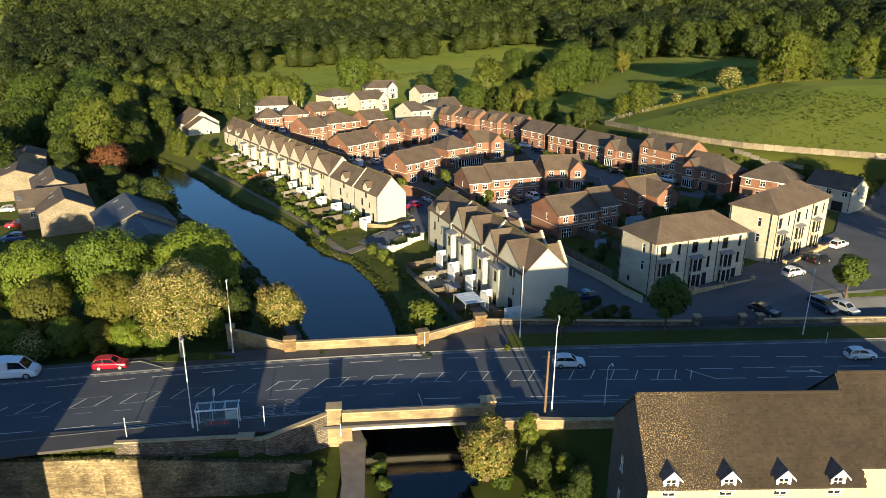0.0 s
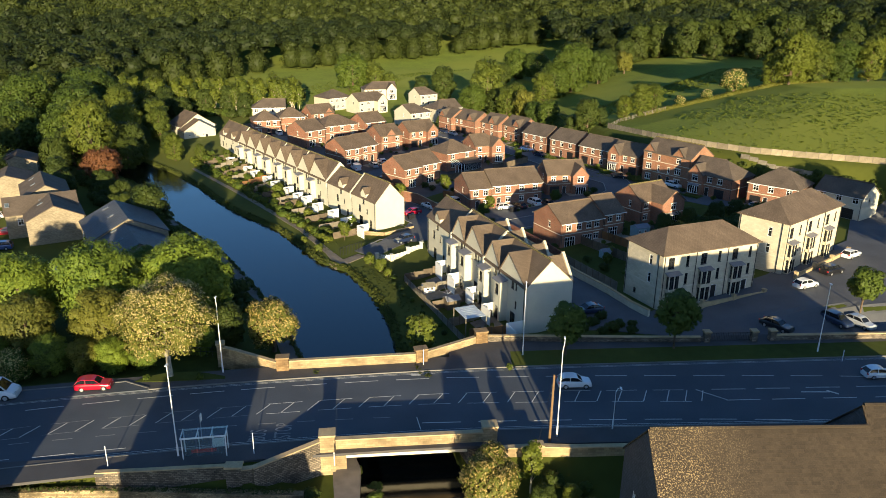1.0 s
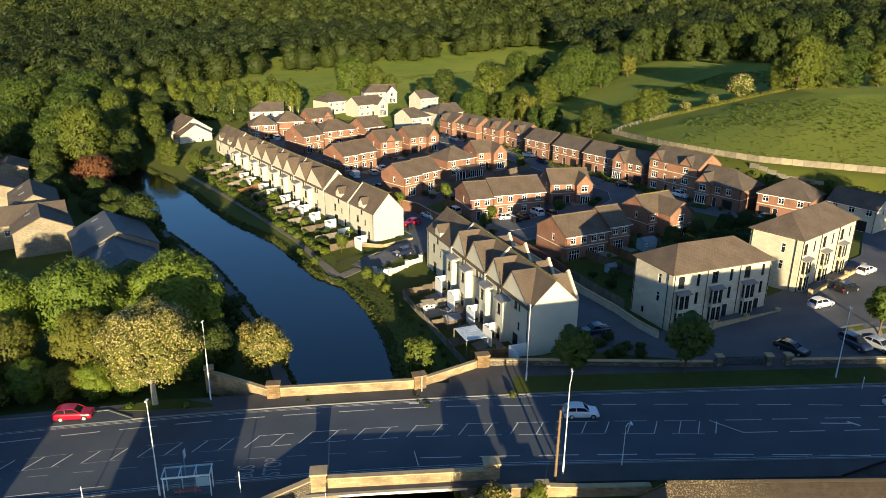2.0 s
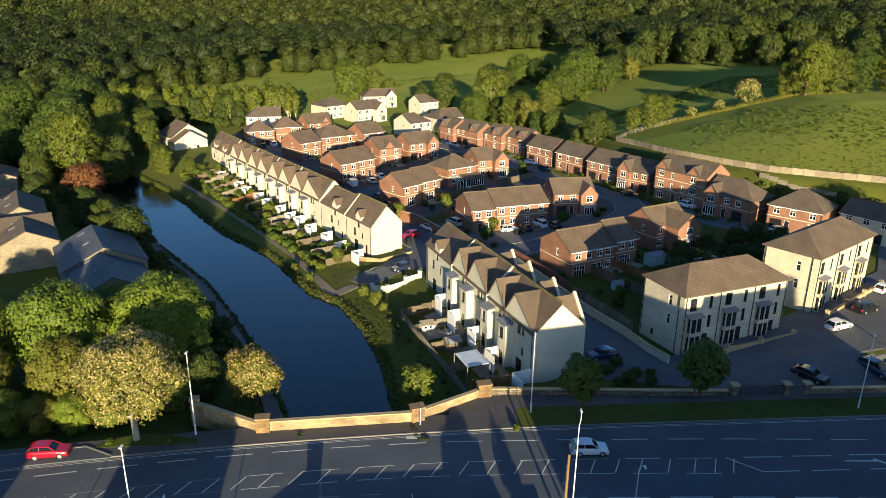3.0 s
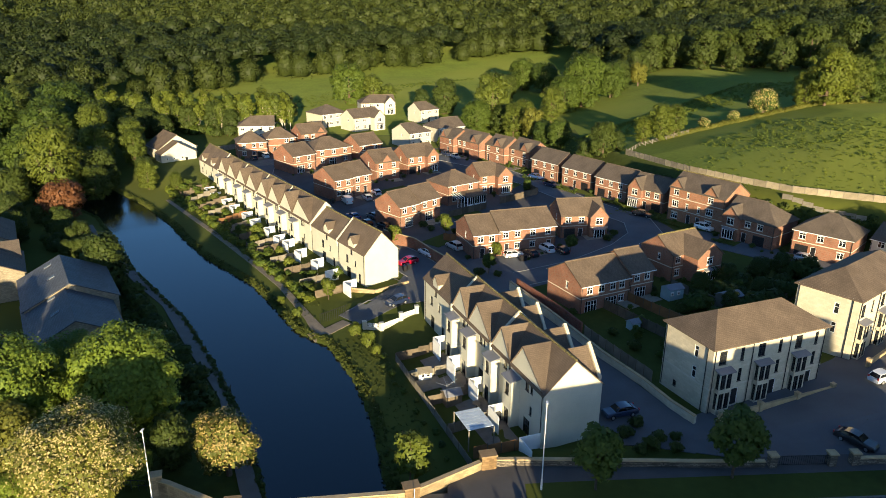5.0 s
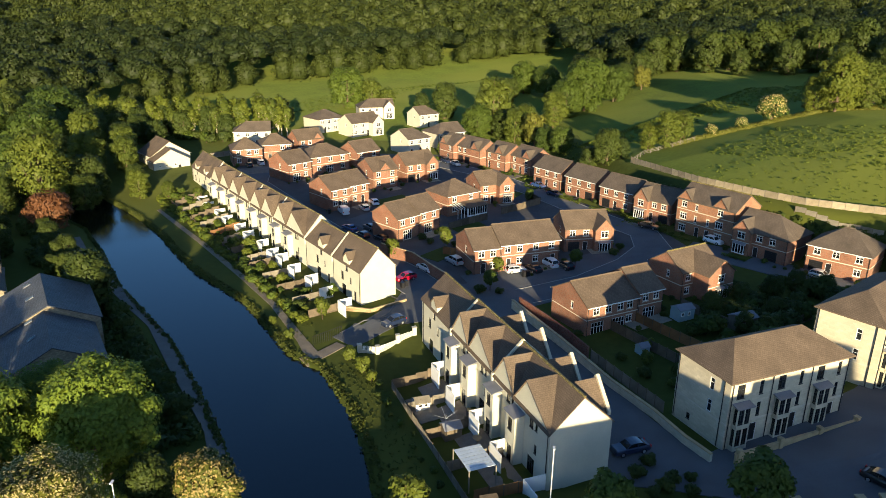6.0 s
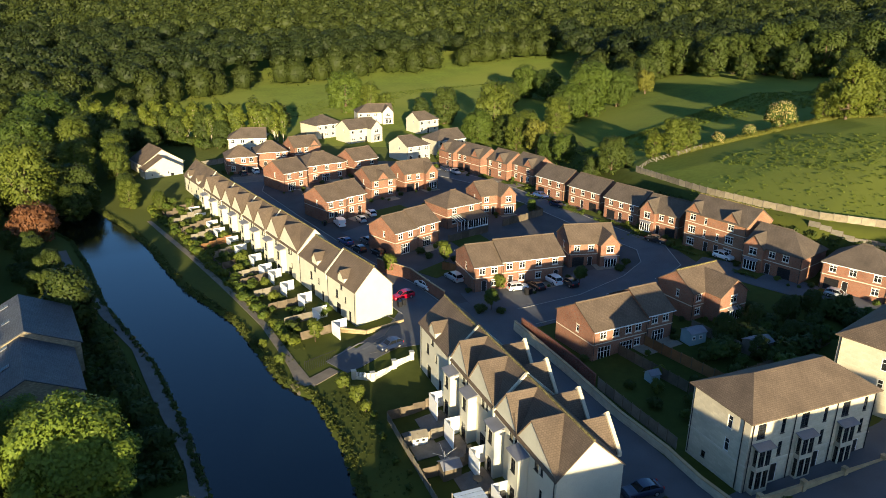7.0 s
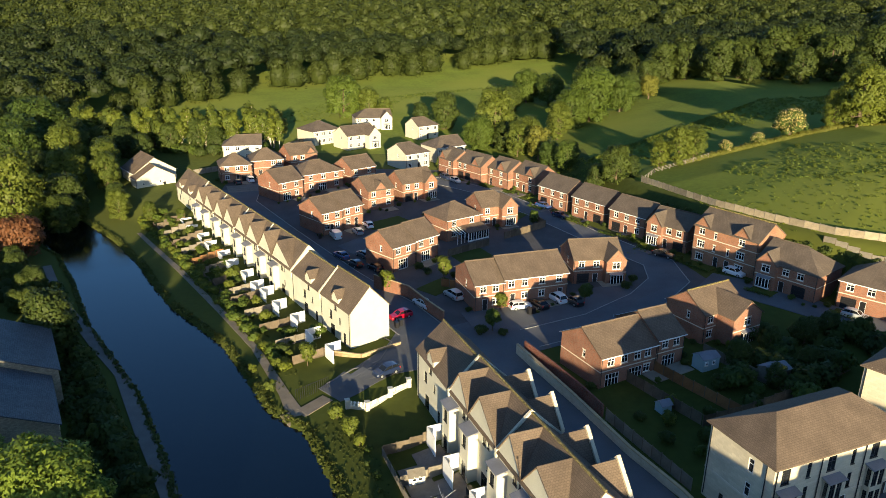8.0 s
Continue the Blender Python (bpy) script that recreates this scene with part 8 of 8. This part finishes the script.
sh = thing("bus_shelter", pose(-26.3, 65.3, 0.12, 0, 0, 11), "glazed steel bus shelter with a red bench", "bus shelter")
for x in (0, 1.4, 2.8, 4.2):
    for y in (-1.3, 0):
        if y == 0 or x in (0, 4.2):
            s = Shell(M["lamp_white"])
            s.box((x - 0.05, y - 0.05, 0), (x + 0.05, y + 0.05, 2.35))
            s.make("post", sh)
s = Shell(M["lamp_white"])
for x in (-0.1, 1.4, 2.8, 4.2):
    s.box((x, -1.5, 2.42), (x + 0.1, 0.25, 2.52))
for y in (-1.5, 0.15):
    s.box((-0.1, y, 2.35), (4.3, y + 0.1, 2.5))
s.make("roof_frame", sh)
s = Shell(M["clear"])
s.box((-0.05, -1.42, 2.5), (4.25, 0.2, 2.53))
s.make("roof_glass", sh)
for x in (0, 1.4, 2.8):
    s = Shell(M["clear"])
    s.box((x + 0.06, -1.31, 0.25), (x + 1.34, -1.29, 2.2))
    s.make("pane", sh)
s = Shell(M["plastic_red"])
s.box((0.8, -1.15, 0.5), (3.2, -0.8, 0.58)), s.box((0.8, -1.22, 0.75), (3.2, -1.18, 0.95))
s.make("bench", sh)
s = Shell(M["white"])
s.box((2.9, -1.24, 1.1), (4.1, -1.2, 2.1))
s.make("notice_board", sh)
fl = thing("bus_stop_sign", pose(-25.4, 67.5, 0.1), "bus stop flag on a steel post", "sign")
s = Shell(M["steel"])
s.tube([(0, 0, 0), (0, 0, 2.9)], 0.045, 0, 8)
s.make("post", fl)
s = Shell(M["white"])
s.box((-0.03, 0.03, 2.0), (0.03, 0.5, 2.9))
s.make("plate", fl)


# ---- sheds, garden room, patio things ----
def shed(x, y, a, w, d, h, wall, roof, label, windows=2):
    t = thing("garden_shed", pose(x, y, gz(x, y) + 0.05, 0, 0, a), label, "shed", "garden sheds")
    s = Shell(M[wall])
    s.box((0, 0, 0), (w, d, h))
    s.face([(0, d, h), (0, 0, h), (0, d / 2, h + 0.45)]), s.face([(w, 0, h), (w, d, h), (w, d / 2, h + 0.45)])
    s.make("boarding", t)
    q = Shell(M[roof])
    for A in (((-0.12, -0.15, h - 0.1), (w + 0.12, -0.15, h - 0.1), (w + 0.12, d / 2, h + 0.48), (-0.12, d / 2, h + 0.48)), ((w + 0.12, d + 0.15, h - 0.1), (-0.12, d + 0.15, h - 0.1), (-0.12, d / 2, h + 0.48), (w + 0.12, d / 2, h + 0.48))):
        q.slab([Vector(p) + Vector((0, 0, 0.06)) for p in A], 0.05)
    q.make("roof", t)
    for i in range(windows):
        add_window(t, pose(0.3 + i * (w - 0.4) / windows, -0.13, h * 0.5), 0.55, 0.6, 1, "plain")


shed(35.6, 137.6, 25, 3.0, 2.2, 2.0, "blue", "lead", "pale blue garden shed with two windows")
shed(43.5, 133.0, 28, 3.6, 2.6, 2.1, "wood_g", "lead", "grey garden room with a flat-pitched roof")
shed(27.2, 127.0, 25, 1.6, 1.4, 1.2, "blue", "lead", "small blue garden box", 0)
p = T2 @ Vector((17.2, -7.2, 0))
shed(p.x, p.y, 20, 1.9, 1.6, 1.2, "white", "wood_g", "white wooden playhouse on decking")
p = T2 @ Vector((24.8, -6.2, 0))
shed(p.x, p.y, 24, 2.2, 1.8, 1.6, "wood", "lead", "brown timber store beside a patio", 0)

gr = thing("garden_room", pose(-3.0, 196.0, -0.4, 0, 0, 39), "white framed garden room with a tiled lean-to roof", "conservatory")
s = Shell(M["upvc"])
for i in range(9):
    s.box((3.9 + i * 0.72, -3.1, 0), (3.9 + i * 0.72 + 0.1, -3.0, 2.2))
s.box((3.9, -3.1, 2.1), (9.8, -2.98, 2.3)), s.box((3.9, -3.1, 0), (9.8, -2.98, 0.35))
s.make("frame", gr)
s = Shell(M["glass"])
s.box((3.95, -3.05, 0.35), (9.75, -0.05, 2.1))
s.make("pane", gr)
s = Shell(M["tile"])
s.slab([(3.7, -3.3, 2.3), (10, -3.3, 2.3), (10, -0.02, 3.1), (3.7, -0.02, 3.1)], 0.14)
s.make("roof", gr)
s = Shell(M["upvc"], M["clear"])
for i in range(5):
    s.tube([(0.8 + i * 0.75, -3.0, 2.2), (0.8 + i * 0.75, -0.05, 3.0)], 0.05, 0, 4)
s.slab([(0.8, -3.0, 2.2), (3.8, -3.0, 2.2), (3.8, -0.05, 3.0), (0.8, -0.05, 3.0)], 0.03, 1)
for x in (0.8, 1.8, 2.8, 3.75):
    s.box((x, -3.05, 0), (x + 0.1, -2.95, 2.2))
s.make("glass_roof", gr)

cn = thing("patio_canopy", T2 @ Matrix.Translation((30.6, -7.6, 0.15)), "pale blue slatted canopy over a patio", "canopy")
for i in range(7):
    s = Shell(M["sail"])
    s.box((0.15 + i * 0.6, 0, 2.2), (0.15 + i * 0.6 + 0.52, 3.2, 2.26))
    s.make("slat", cn)
for x, y in ((0, 0), (4.4, 0), (0, 3.2), (4.4, 3.2)):
    s = Shell(M["wood_g"])
    s.box((x - 0.06, y - 0.06, -0.5), (x + 0.06, y + 0.06, 2.25))
    s.make("post", cn)


def bin_(x, y, a, col="black"):
    t = thing("wheelie_bin", pose(x, y, gz(x, y) + 0.1, 0, 0, a), "dark wheeled refuse bin beside a house", "bin", "wheelie bins")
    s = Shell(M[col])
    s.slab([(-0.29, -0.36, 1.0), (0.29, -0.36, 1.0), (0.29, 0.36, 1.0), (-0.29, 0.36, 1.0)], 0.95)
    s.make("body", t)
    s = Shell(M[col])
    s.slab([(-0.31, -0.39, 1.08), (0.31, -0.39, 1.08), (0.31, 0.36, 1.12), (-0.31, 0.36, 1.12)], 0.07)
    s.make("lid", t)


for x, y in ((12.6, 159.6), (13.3, 159.8), (-10.0, 153.6), (-9.4, 154.4), (13.5, 117.5), (14.2, 116.0), (-16, 177), (-31.8, 197.8)):
    bin_(x, y, 30)
for k in (11.5, 18, 26):
    for j in range(2):
        q = T2 @ Vector((k + 4.0 + j * 0.8, -1.8, 0))
        bin_(q.x, q.y, 20)
ft = thing("patio_table", T2 @ Matrix.Translation((27.5, -3.2, 0.15)), "round dark patio table with chairs", "table")
s = Shell(M["black"])
s.tube([(0, 0, 0.7), (0, 0, 0.75)], 0.6, 0, 14)
s.make("tabletop", ft)
s = Shell(M["black"])
s.tube([(0, 0, 0), (0, 0, 0.7)], 0.06, 0, 8)
s.make("leg", ft)
al = thing("rotary_airer", T2 @ Matrix.Translation((23.0, -5.4, 0.1)), "open rotary washing line on a steel post", "washing line")
s = Shell(M["steel"])
s.tube([(0, 0, 0), (0, 0, 1.9)], 0.03, 0, 6)
s.make("post", al)
for i in range(4):
    s = Shell(M["steel"])
    s.tube([(0, 0, 1.2), (1.5 * math.cos(i * 1.571), 1.5 * math.sin(i * 1.571), 2.0)], 0.02, 0, 5)
    s.make("arm", al)

# the patterns from which the trees were copied are taken away again
for t in P.values():
    for o in (*t.children_recursive, t):
        bpy.data.objects.remove(o)
